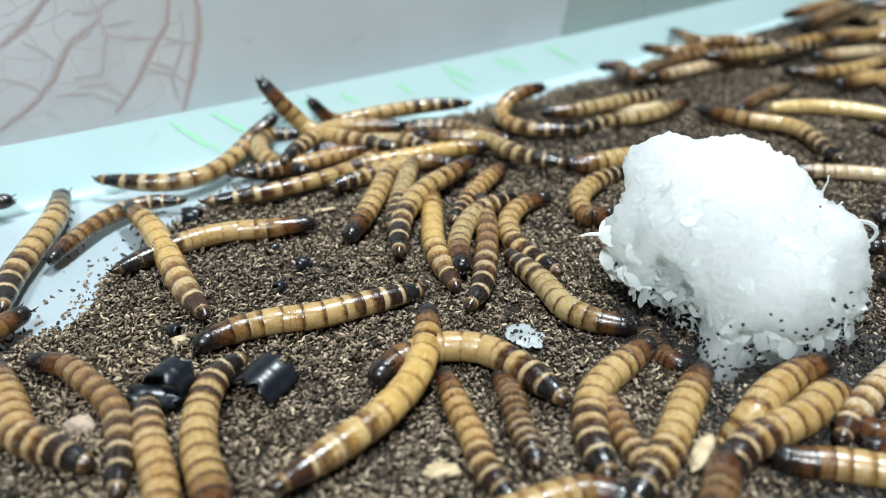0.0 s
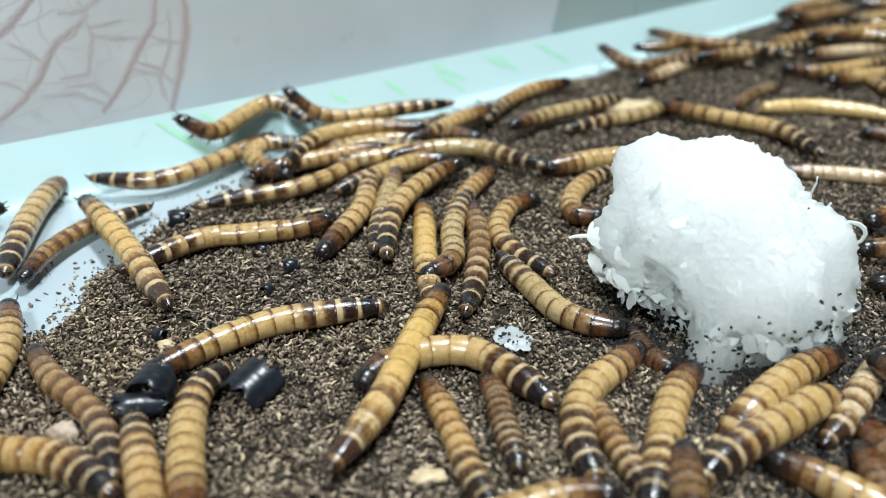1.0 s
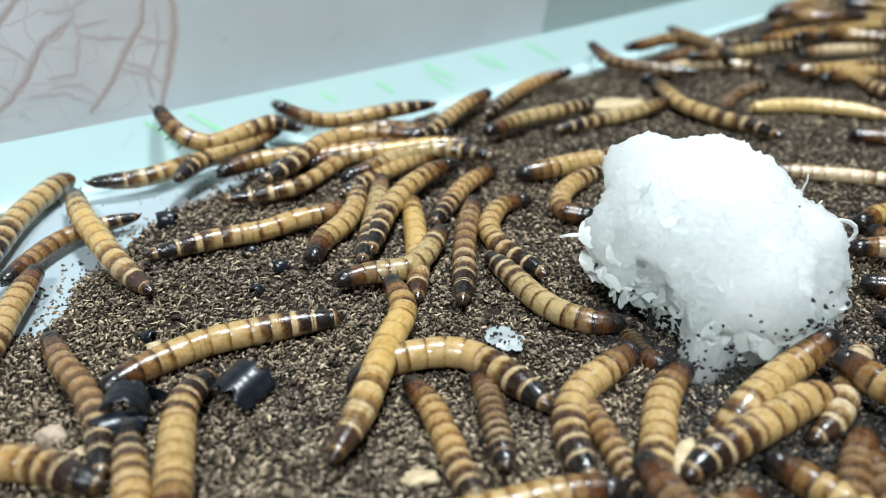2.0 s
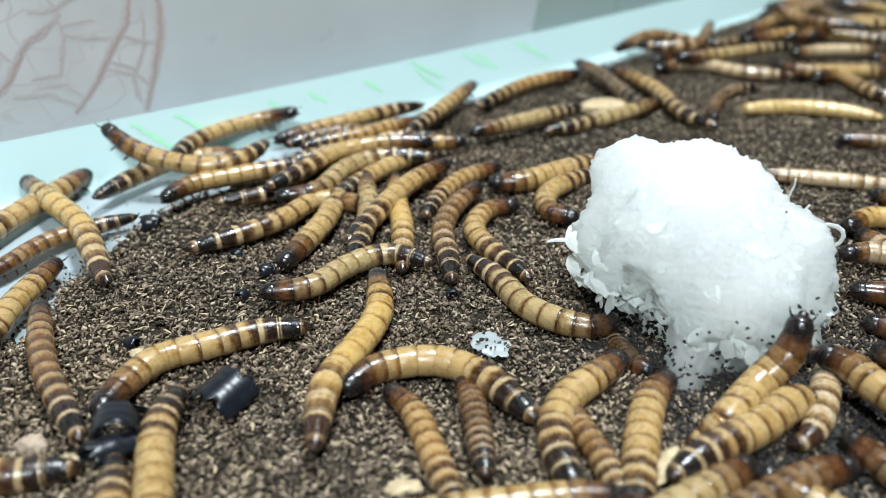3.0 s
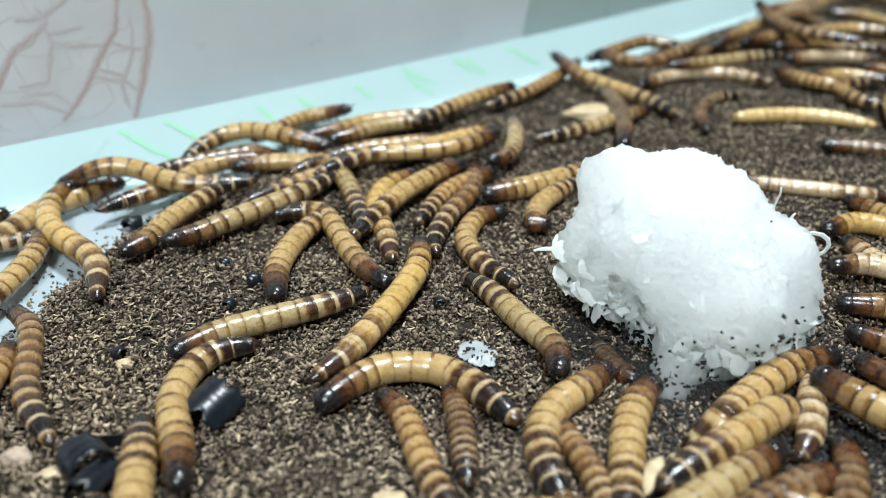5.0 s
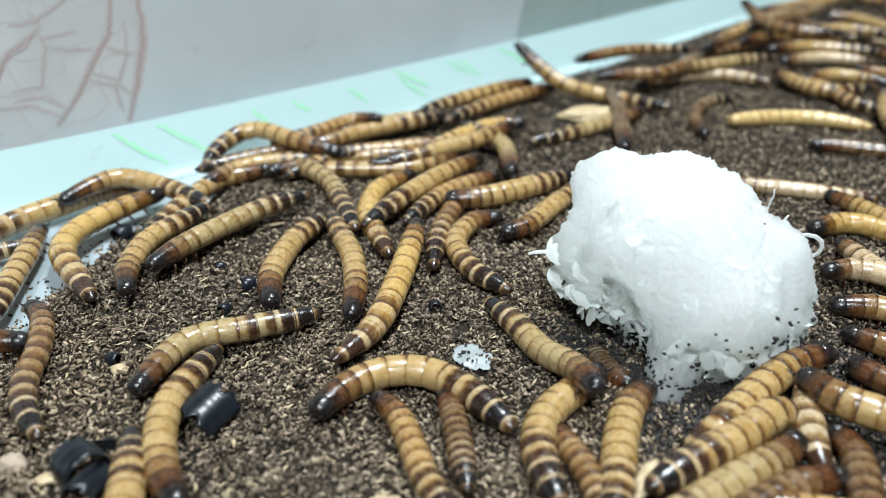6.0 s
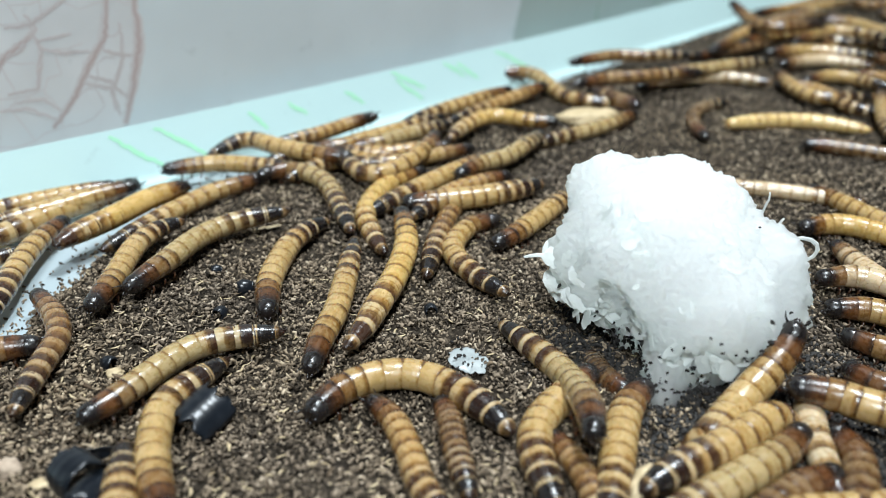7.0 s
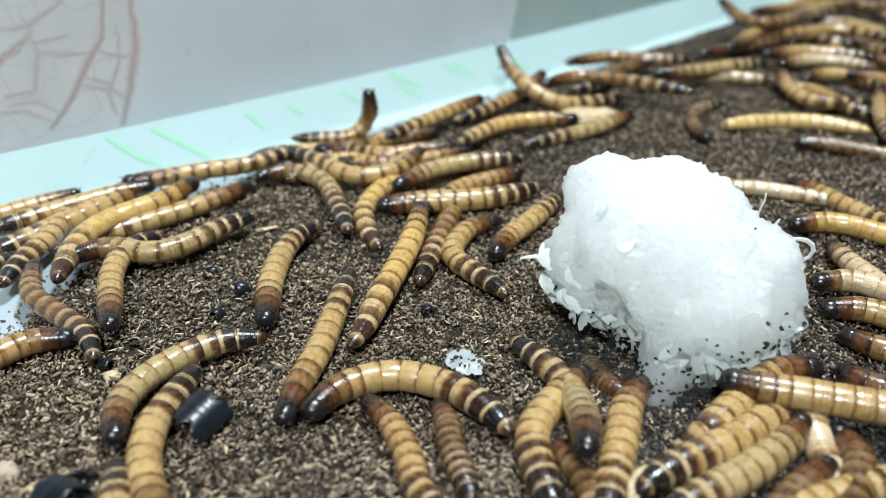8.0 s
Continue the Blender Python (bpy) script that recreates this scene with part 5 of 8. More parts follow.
at(w, 0, (-8.05, 12.56, 0.28), (-7.26, 11.52, 0.28), (-6.69, 10.65, 0.28), (-6.06, 10.31, 0.28), (-5.26, 9.92, 0.28))
at(w, 1, (-8.19, 10.51, 0.28), (-6.60, 10.36, 0.28), (-5.79, 10.29, 0.28), (-5.13, 9.91, 0.28), (-4.51, 9.44, 0.28))
at(w, 1.5, (-8.18, 10.48, 0.28), (-6.32, 10.29, 0.28), (-5.61, 10.22, 0.28), (-5.03, 9.78, 0.28), (-4.50, 9.43, 0.28))
at(w, 3, (-8.82, 10.28, 0.28), (-6.03, 10.19, 0.28), (-5.64, 10.24, 0.28), (-5.25, 10.31, 0.28), (-4.90, 10.39, 0.28))
at(w, 3.5, (-9.09, 10.25, 0.28), (-6.09, 10.15, 0.28), (-5.61, 10.19, 0.28), (-5.15, 10.17, 0.28))
at(w, 4.5, (-9.60, 9.80, 0.28), (-6.70, 10.23, 0.28), (-6.11, 10.21, 0.28), (-5.68, 10.19, 0.28))
at(w, 8, (-10.31, 9.95, 0.28), (-7.48, 10.36, 0.28), (-6.89, 10.33, 0.28), (-6.39, 10.31, 0.28))
w = superworm("amber", 0.59, 4.2, "lying against another larva")
at(w, 0, (-3.71, 8.11, 0.28), (-4.08, 9.38, 0.28), (-4.47, 10.24, 0.28), (-4.81, 11.07, 0.28), (-5.00, 11.83, 0.28))
at(w, 1.5, (-3.45, 7.67, 0.28), (-4.13, 9.54, 0.28), (-4.47, 10.39, 0.28), (-4.84, 11.36, 0.28))
at(w, 3, (-3.46, 6.81, 0.28), (-4.21, 9.67, 0.28), (-4.31, 10.13, 0.28), (-4.46, 10.63, 0.28))
at(w, 4.5, (-3.13, 6.32, 0.28), (-4.19, 9.68, 0.28), (-4.32, 10.08, 0.28))
at(w, 8, (-2.98, 6.10, 0.28), (-4.03, 9.43, 0.28), (-4.17, 9.87, 0.28))
w = superworm("tan", 0.64, 4.2, "lying beside black shed husks")
at(w, 0, (-3.08, 8.62, 0.28), (-3.37, 9.38, 0.28), (-3.79, 10.37, 0.28), (-4.00, 11.52, 0.28), (-3.88, 12.41, 0.28), (-3.52, 12.86, 0.28))
at(w, 1.5, (-3.33, 8.81, 0.28), (-3.58, 9.65, 0.28), (-3.80, 10.65, 0.28), (-3.96, 11.65, 0.28), (-3.84, 12.12, 0.28), (-3.61, 12.62, 0.28))
at(w, 3, (-3.35, 8.44, 0.28), (-3.69, 10.00, 0.28), (-3.90, 10.87, 0.28), (-3.96, 11.56, 0.28), (-3.83, 12.32, 0.28))
at(w, 3.5, (-3.14, 7.82, 0.28), (-3.64, 9.94, 0.28), (-3.86, 10.81, 0.28), (-3.92, 11.21, 0.28), (-4.10, 11.64, 0.28))
at(w, 4.5, (-3.28, 8.05, 0.28), (-3.75, 10.11, 0.28), (-3.92, 10.99, 0.28), (-4.13, 11.91, 0.28))
at(w, 6, (-3.44, 7.84, 0.28), (-3.88, 10.28, 0.28), (-4.05, 11.16, 0.28), (-4.16, 11.72, 0.28))
at(w, 8, (-3.35, 7.27, 0.28), (-3.90, 10.19, 0.28), (-4.17, 11.13, 0.28))
w = superworm("tan", 0.61, 4.9, "with its black head on the frass")
at(w, 0, (-2.18, 17.68, 0.30), (-1.87, 19.10, 0.30), (-1.62, 20.71, 0.30), (-1.42, 22.56, 0.30), (-1.27, 22.86, 0.30))
at(w, 1, (-2.46, 16.92, 0.30), (-2.16, 17.91, 0.30), (-1.74, 19.32, 0.30), (-1.65, 21.13, 0.30), (-1.42, 22.06, 0.30))
at(w, 1.5, (-2.29, 16.73, 0.30), (-2.18, 17.70, 0.30), (-1.73, 18.61, 0.30), (-1.56, 20.12, 0.30), (-1.78, 21.25, 0.30))
at(w, 3, (-2.74, 16.66, 0.30), (-2.28, 18.00, 0.30), (-1.99, 19.05, 0.30), (-1.73, 21.13, 0.30))
at(w, 3.5, (-2.90, 16.36, 0.30), (-2.45, 17.10, 0.30), (-2.07, 18.34, 0.30), (-1.51, 20.71, 0.30))
at(w, 4.5, (-2.50, 15.72, 0.30), (-2.57, 16.99, 0.30), (-2.34, 18.21, 0.30), (-1.65, 20.18, 0.30))
at(w, 6, (-2.46, 15.53, 0.30), (-2.62, 16.72, 0.30), (-2.41, 18.03, 0.30), (-2.11, 18.90, 0.30), (-1.45, 19.84, 0.30))
at(w, 8, (-2.35, 15.03, 0.30), (-2.46, 16.66, 0.30), (-2.37, 17.96, 0.30), (-2.09, 18.96, 0.30), (-1.58, 19.39, 0.30))
w = superworm("tan", 0.61, 5.7, "resting on the pile of larvae")
at(w, 0, (0.80, 22.17, 0.45), (0.09, 21.05, 0.45), (-0.56, 19.98, 0.45), (-0.99, 18.29, 0.45), (-0.97, 16.48, 0.45))
at(w, 1.5, (0.83, 21.85, 0.45), (0.18, 21.37, 0.45), (-0.65, 19.76, 0.45), (-1.00, 18.13, 0.45), (-1.01, 16.43, 0.45))
at(w, 3, (0.98, 22.02, 0.45), (0.21, 21.06, 0.45), (-0.36, 19.99, 0.45), (-1.42, 17.29, 0.45))
at(w, 4.5, (1.47, 22.17, 0.45), (0.61, 21.42, 0.45), (-0.13, 20.35, 0.45), (-0.66, 19.19, 0.45), (-1.26, 17.68, 0.45))
at(w, 6, (2.44, 23.08, 0.45), (1.43, 22.08, 0.45), (0.34, 20.61, 0.45), (-0.71, 18.80, 0.45))
at(w, 8, (3.58, 24.34, 0.20), (2.68, 23.74, 0.15), (1.82, 23.13, 0.10), (-0.68, 21.13, 0.05))
w = superworm("yellow", 0.59, 5.5, "lying under the pile of larvae")
at(w, 0, (-0.28, 20.43, 0.26), (-0.26, 18.69, 0.26), (-0.18, 17.18, 0.26), (0.29, 15.30, 0.26))
at(w, 1.5, (-0.26, 19.66, 0.26), (-0.17, 18.36, 0.26), (-0.04, 14.48, 0.26))
at(w, 3, (-0.40, 21.54, 0.26), (-0.34, 19.90, 0.26), (-0.18, 18.60, 0.26), (-0.15, 16.36, 0.26))
at(w, 4.5, (0.38, 22.28, 0.26), (-0.30, 21.33, 0.26), (-0.54, 20.26, 0.26), (-0.24, 18.34, 0.26), (-0.12, 16.95, 0.26))
at(w, 6, (0.50, 22.38, 0.26), (-0.41, 21.45, 0.26), (-0.66, 19.87, 0.26), (-0.34, 18.60, 0.26), (-0.06, 17.59, 0.26))
at(w, 8, (1.34, 23.40, 0.26), (0.05, 22.03, 0.26), (-0.58, 20.41, 0.26), (-0.39, 18.80, 0.26), (-0.08, 18.15, 0.26))
w = superworm("brown", 0.57, 5.5, "stretched over the frass")
at(w, 0, (0.95, 19.88, 0.34), (1.04, 18.20, 0.34), (0.94, 16.48, 0.34), (0.76, 15.11, 0.34), (0.46, 14.38, 0.34))
at(w, 1.5, (1.08, 19.47, 0.34), (1.09, 17.58, 0.34), (0.96, 15.97, 0.34), (0.72, 14.34, 0.34))
at(w, 3, (1.74, 20.71, 0.34), (1.03, 19.34, 0.34), (0.76, 18.11, 0.34), (0.87, 16.73, 0.34), (0.90, 15.74, 0.34))
at(w, 4.5, (2.07, 23.05, 0.34), (1.94, 21.04, 0.34), (1.21, 19.50, 0.34), (0.82, 18.13, 0.34), (0.86, 17.36, 0.34))
at(w, 6, (2.05, 22.01, 0.05), (1.50, 20.34, 0.15), (1.07, 18.55, 0.25), (0.91, 17.01, 0.25))
at(w, 8, (2.04, 21.46, 0.05), (1.58, 20.04, 0.15), (0.72, 16.49, 0.25))
w = superworm("tan", 0.57, 4.7, "bent in a hook on the frass")
at(w, 0, (2.69, 20.01, 0.28), (2.08, 19.66, 0.28), (1.58, 18.65, 0.28), (1.63, 17.43, 0.28), (2.07, 16.59, 0.28), (2.55, 15.94, 0.28))
at(w, 1.5, (2.68, 19.93, 0.28), (2.01, 19.59, 0.28), (1.57, 18.29, 0.28), (1.80, 17.12, 0.28), (2.67, 15.93, 0.28))
at(w, 3.5, (2.64, 19.61, 0.28), (1.84, 19.31, 0.28), (1.50, 18.24, 0.28), (1.94, 17.10, 0.28), (2.56, 15.94, 0.28))
at(w, 4.5, (2.63, 19.73, 0.28), (1.97, 19.43, 0.28), (1.62, 18.21, 0.28), (1.93, 17.09, 0.28), (2.64, 16.03, 0.28))
at(w, 6, (2.65, 19.51, 0.28), (2.01, 19.38, 0.28), (1.46, 18.18, 0.28), (1.82, 16.80, 0.28), (2.53, 15.91, 0.28))
at(w, 8, (2.76, 19.55, 0.28), (2.02, 19.11, 0.28), (1.53, 17.81, 0.28), (2.10, 16.73, 0.28), (2.62, 15.91, 0.28))
w = superworm("olive", 0.59, 4.3, "nosing toward the white clump")
at(w, 0, (3.61, 13.82, 0.30), (3.01, 13.98, 0.30), (2.42, 14.51, 0.30), (2.08, 15.54, 0.30), (1.41, 16.93, 0.30))
at(w, 1.5, (3.75, 13.88, 0.30), (3.17, 13.98, 0.30), (2.54, 14.51, 0.30), (2.03, 15.54, 0.30), (1.48, 16.92, 0.30))
at(w, 3, (3.98, 14.34, 0.30), (3.64, 14.03, 0.30), (3.02, 14.21, 0.30), (2.33, 14.86, 0.30), (1.86, 16.01, 0.30), (1.25, 16.92, 0.30))
at(w, 3.5, (3.74, 14.02, 0.30), (3.10, 14.04, 0.30), (2.40, 14.58, 0.30), (1.95, 15.81, 0.30), (1.30, 16.96, 0.30))
at(w, 4.5, (2.85, 13.13, 0.30), (2.85, 13.86, 0.30), (2.42, 14.79, 0.30), (1.84, 16.05, 0.30), (1.28, 16.82, 0.30))
at(w, 6, (3.50, 11.76, 0.80), (3.30, 12.69, 0.60), (2.86, 13.67, 0.30), (2.45, 14.67, 0.30), (1.96, 15.56, 0.30))
at(w, 6.5, (3.94, 11.30, 0.90), (3.46, 11.82, 0.80), (3.04, 13.18, 0.30), (2.65, 14.13, 0.30), (2.19, 15.07, 0.30))
at(w, 7, (3.28, 10.60, 0.90), (3.35, 11.56, 0.80), (3.26, 13.04, 0.30), (2.77, 13.97, 0.30), (2.26, 14.80, 0.30))
at(w, 8, (3.16, 10.28, 0.90), (3.30, 11.19, 0.80), (3.36, 12.59, 0.30), (2.99, 13.47, 0.30), (2.49, 14.24, 0.30))
w = superworm("dark", 0.49, 2.6, "half buried in the frass")
at(w, 0, (0.95, 12.30, 0.24), (1.16, 11.73, 0.24), (1.21, 11.12, 0.24), (1.45, 9.92, 0.24))
at(w, 4.5, (0.97, 12.52, 0.24), (1.09, 11.97, 0.24), (1.15, 11.38, 0.24), (1.17, 10.10, 0.24))
at(w, 8, (0.99, 12.37, 0.24), (1.16, 11.76, 0.24), (1.18, 11.26, 0.24), (1.45, 9.98, 0.24))
w = superworm("amber", 0.51, 3.7, "lying on the frass")
at(w, 0, (0.01, 12.36, 0.26), (0.24, 11.39, 0.26), (0.50, 10.53, 0.26), (0.64, 9.88, 0.26), (1.07, 9.06, 0.26))
at(w, 3, (-0.30, 12.23, 0.26), (0.13, 11.60, 0.26), (0.36, 10.83, 0.26), (0.89, 8.99, 0.26))
at(w, 4.5, (-0.21, 12.38, 0.26), (0.18, 11.83, 0.26), (0.41, 10.97, 0.26), (0.61, 10.32, 0.26), (1.06, 9.18, 0.26))
at(w, 8, (-0.24, 12.48, 0.26), (0.16, 11.93, 0.26), (0.49, 11.00, 0.26), (0.61, 10.36, 0.26), (1.14, 9.33, 0.26))
w = superworm("tan", 0.66, 4.7, "rearing up against the white clump")
at(w, 0, (6.80, 12.50, 0.40), (6.09, 12.07, 0.40), (5.42, 11.51, 0.40), (4.92, 10.85, 0.40), (4.59, 10.69, -0.10), (3.98, 9.58, -0.25))
at(w, 1.5, (7.52, 13.00, 0.40), (6.69, 12.48, 0.40), (5.86, 11.82, 0.40), (5.20, 11.15, 0.40), (4.77, 10.85, -0.10), (4.26, 10.33, -0.25))
at(w, 3, (6.67, 12.39, 1.50), (6.54, 12.26, 0.90), (5.95, 12.00, 0.40), (5.18, 11.12, 0.40), (4.72, 10.90, -0.10), (3.83, 10.25, -0.25))
at(w, 3.5, (6.75, 12.33, 1.50), (6.66, 12.29, 0.90), (5.91, 11.87, 0.40), (5.24, 11.15, 0.40), (4.78, 10.93, -0.10), (3.90, 10.21, -0.25))
at(w, 4.5, (8.02, 13.22, 0.40), (7.07, 12.81, 0.40), (5.92, 11.87, 0.40), (5.27, 11.23, 0.40), (4.88, 11.07, -0.10), (4.30, 10.60, -0.25))
at(w, 6, (8.17, 13.29, 0.40), (7.13, 12.80, 0.40), (5.92, 11.71, 0.40), (5.26, 11.02, 0.40), (4.79, 10.94, -0.10), (4.19, 10.62, -0.24))
at(w, 6.5, (7.69, 13.21, 1.30), (7.19, 12.83, 0.90), (6.34, 12.22, 0.40), (5.48, 11.27, 0.40), (4.92, 11.05, -0.10), (4.27, 10.66, -0.25))
at(w, 7, (7.32, 12.98, 1.30), (7.08, 12.70, 0.90), (6.08, 11.95, 0.40), (5.31, 11.10, 0.40), (4.89, 11.02, -0.10), (4.23, 10.67, -0.25))
at(w, 8, (7.97, 12.92, 0.40), (7.08, 12.79, 0.40), (6.03, 11.86, 0.40), (5.39, 11.23, 0.40), (4.89, 11.07, -0.10), (4.26, 10.74, -0.25))
w = superworm("tan", 0.66, 4.2, "lying across another larva")
at(w, 0, (6.82, 11.56, -0.35), (6.77, 11.68, 0.10), (6.37, 11.45, 0.45), (5.84, 10.93, 0.45), (5.15, 10.51, 0.45), (4.48, 10.04, 0.45), (4.01, 9.32, 0.45))
at(w, 1.5, (6.89, 11.40, -0.35), (6.86, 11.43, 0.10), (6.49, 11.41, 0.45), (5.83, 11.00, 0.45), (5.01, 10.46, 0.45), (4.23, 9.89, 0.45), (3.82, 9.48, 0.45))
at(w, 3, (6.88, 11.55, -0.35), (6.81, 11.59, 0.10), (6.43, 11.53, 0.45), (5.64, 10.91, 0.45), (4.65, 10.34, 0.45), (3.85, 9.75, 0.45))
at(w, 4.5, (6.85, 11.56, -0.35), (6.79, 11.61, 0.10), (6.40, 11.53, 0.45), (5.75, 11.05, 0.45), (4.88, 10.44, 0.45), (3.97, 9.78, 0.45))
at(w, 6, (6.91, 11.55, -0.35), (6.84, 11.60, 0.10), (6.46, 11.52, 0.45), (5.81, 11.05, 0.45), (4.84, 10.45, 0.45), (3.85, 9.82, 0.45))
at(w, 8, (6.93, 11.54, -0.35), (6.86, 11.60, 0.10), (6.45, 11.45, 0.45), (5.71, 10.95, 0.45), (4.63, 10.41, 0.45), (3.88, 9.90, 0.45))
w = superworm("pale", 0.57, 4.7, "in the crowd beside the clump")
at(w, 0, (9.22, 13.90, -0.30), (8.20, 12.67, 0.10), (7.33, 11.76, 0.33), (6.62, 11.01, 0.33), (6.14, 10.38, 0.33))
at(w, 1.5, (8.99, 14.18, -0.40), (7.97, 12.78, 0.05), (7.17, 11.66, 0.33), (6.64, 10.93, 0.33), (6.07, 10.51, 0.28))
at(w, 3, (8.49, 14.29, -0.40), (7.75, 13.01, 0.05), (7.10, 11.90, 0.33), (6.74, 11.23, 0.33), (6.33, 10.71, 0.33), (6.01, 10.62, 0.28))
at(w, 4.5, (8.60, 14.27, -0.40), (7.82, 13.01, 0.05), (7.20, 11.99, 0.33), (6.86, 11.32, 0.33), (6.52, 10.84, 0.33), (6.15, 10.74, 0.28))
at(w, 6, (8.40, 14.05, -0.40), (7.68, 12.82, 0.05), (7.14, 11.83, 0.33), (6.92, 11.17, 0.33), (6.78, 10.56, 0.33), (6.80, 10.12, 0.20))
at(w, 8, (8.20, 13.29, -0.40), (7.63, 12.31, 0.05), (7.24, 11.45, 0.33), (7.18, 11.04, 0.20), (7.05, 9.27, 0.10))
w = superworm("banded", 0.61, 4.2, "lying in the crowd beside the clump")
at(w, 0, (5.07, 10.18, 0.28), (5.51, 9.99, 0.28), (6.09, 9.92, 0.28), (8.87, 9.16, 0.28))
at(w, 1.5, (5.25, 10.20, 0.28), (5.52, 9.88, 0.28), (5.76, 9.64, 0.28), (7.68, 7.09, 0.28))
at(w, 3, (5.31, 10.05, 0.28), (5.58, 9.73, 0.28), (5.79, 9.45, 0.28), (8.17, 7.33, 0.28))
at(w, 4.5, (5.36, 9.99, 0.28), (5.69, 9.74, 0.28), (6.01, 9.50, 0.28), (8.51, 7.61, 0.28))
at(w, 8, (5.08, 9.34, 0.28), (5.61, 9.42, 0.28), (6.28, 9.62, 0.28), (8.85, 10.48, 0.28))
w = superworm("banded", 0.61, 4.2, "lying on the frass")
at(w, 0, (2.71, 9.21, 0.28), (2.25, 9.36, 0.28), (1.75, 9.27, 0.28), (-0.95, 8.08, 0.28))
at(w, 1.5, (2.78, 9.50, 0.28), (2.16, 9.45, 0.28), (1.65, 9.29, 0.28), (-0.96, 8.29, 0.28))
at(w, 3, (3.17, 9.44, 0.28), (2.54, 9.57, 0.28), (-0.73, 9.12, 0.28))
at(w, 8, (3.14, 9.11, 0.28), (2.52, 9.24, 0.28), (-0.77, 8.86, 0.28))
w = superworm("dark", 0.61, 4.2, "pushing between two others")
at(w, 0, (4.29, 9.98, 0.50), (4.01, 9.38, 0.50), (2.77, 6.34, 0.50))
at(w, 1, (3.90, 10.21, 0.50), (3.74, 9.60, 0.50), (3.21, 6.33, 0.50))
at(w, 1.5, (3.42, 10.22, 0.50), (3.57, 9.66, 0.50), (4.07, 6.33, 0.50))
at(w, 3, (3.15, 9.43, 0.50), (3.26, 8.89, 0.50), (4.78, 5.86, 0.50))
at(w, 8, (3.08, 8.90, 0.50), (3.30, 8.50, 0.50), (4.98, 5.44, 0.50))
w = superworm("tan", 0.66, 4.2, "crawling over the crowd")
at(w, 0, (8.70, 12.95, 0.70), (9.02, 12.41, 0.70), (9.96, 9.23, 0.70))
at(w, 1.5, (7.27, 12.12, 0.70), (7.46, 11.71, 0.70), (7.70, 11.24, 0.70), (9.80, 9.15, 0.70))
at(w, 3, (7.18, 12.53, 0.70), (7.58, 12.10, 0.70), (7.79, 11.38, 0.70), (9.07, 9.10, 0.70))
at(w, 4.5, (7.31, 12.21, 0.70), (7.73, 11.56, 0.70), (8.08, 10.95, 0.70), (9.54, 8.95, 0.70))
at(w, 6, (7.13, 12.21, 0.70), (7.43, 11.56, 0.70), (7.96, 11.10, 0.70), (9.97, 9.57, 0.70))
at(w, 7, (6.92, 11.99, 0.70), (7.58, 11.72, 0.70), (8.15, 11.31, 0.70), (10.38, 10.09, 0.70))
at(w, 8, (5.93, 12.26, 0.70), (6.52, 11.99, 0.70), (7.29, 11.73, 0.70), (8.03, 11.46, 0.70), (9.63, 10.90, 0.70))
w = superworm("dark", 0.59, 4.2, "in the crowd beside the clump")
at(w, 0, (6.52, 10.35, 0.30), (6.73, 10.22, 0.30), (6.89, 9.84, 0.30), (8.19, 6.81, 0.30))
at(w, 1.5, (6.72, 10.48, 0.30), (6.60, 9.84, 0.30), (6.00, 6.60, 0.30))
at(w, 3, (6.97, 10.77, 0.30), (7.14, 10.37, 0.30), (8.35, 7.07, 0.30))
at(w, 4.5, (7.09, 10.79, 0.30), (6.97, 10.15, 0.30), (5.58, 7.16, 0.30))
at(w, 6, (7.28, 11.26, 0.30), (7.43, 10.77, 0.30), (7.24, 10.01, 0.30), (6.33, 7.52, 0.30))
at(w, 8, (7.48, 11.33, 0.30), (7.66, 10.90, 0.30), (7.38, 10.14, 0.30), (5.80, 7.98, 0.30))
w = superworm("yellow", 0.61, 4.2, "behind the white clump")
at(w, 0, (10.51, 18.61, 0.30), (11.28, 18.93, 0.30), (11.94, 18.61, 0.30), (13.37, 16.71, 0.30))
at(w, 3.5, (10.27, 18.21, 0.30), (11.13, 18.74, 0.30), (11.82, 18.46, 0.30), (13.03, 16.62, 0.30))
at(w, 8, (9.97, 18.98, 0.30), (10.86, 19.06, 0.30), (11.55, 18.72, 0.30), (13.17, 17.11, 0.30))
w = superworm("pale", 0.59, 4.2, "among others behind the clump")
at(w, 0, (9.52, 16.91, 0.40), (10.28, 16.91, 0.40), (13.00, 15.24, 0.40))
at(w, 4.5, (9.50, 16.53, 0.40), (10.24, 16.63, 0.40), (10.90, 16.22, 0.40), (12.51, 14.41, 0.40))
at(w, 8, (9.19, 15.95, 0.40), (9.97, 16.03, 0.40), (10.52, 15.65, 0.40), (12.26, 13.86, 0.40))
w = superworm("tan", 0.61, 4.2, "among others behind the clump")
at(w, 0, (9.23, 15.69, 0.35), (9.82, 15.45, 0.35), (12.95, 14.38, 0.35))
at(w, 4.5, (9.03, 15.07, 0.35), (9.67, 14.94, 0.35), (10.24, 14.69, 0.35), (12.13, 12.80, 0.35))
at(w, 8, (8.97, 15.00, 0.35), (9.60, 14.98, 0.35), (10.24, 14.62, 0.35), (12.10, 12.83, 0.35))
w = superworm("tan", 0.57, 4.2, "among others behind the clump")
at(w, 0, (8.99, 14.19, 0.30), (9.43, 13.98, 0.30), (11.97, 11.63, 0.30))
at(w, 4.5, (8.82, 14.10, 0.30), (9.28, 13.69, 0.30), (11.90, 11.63, 0.30))
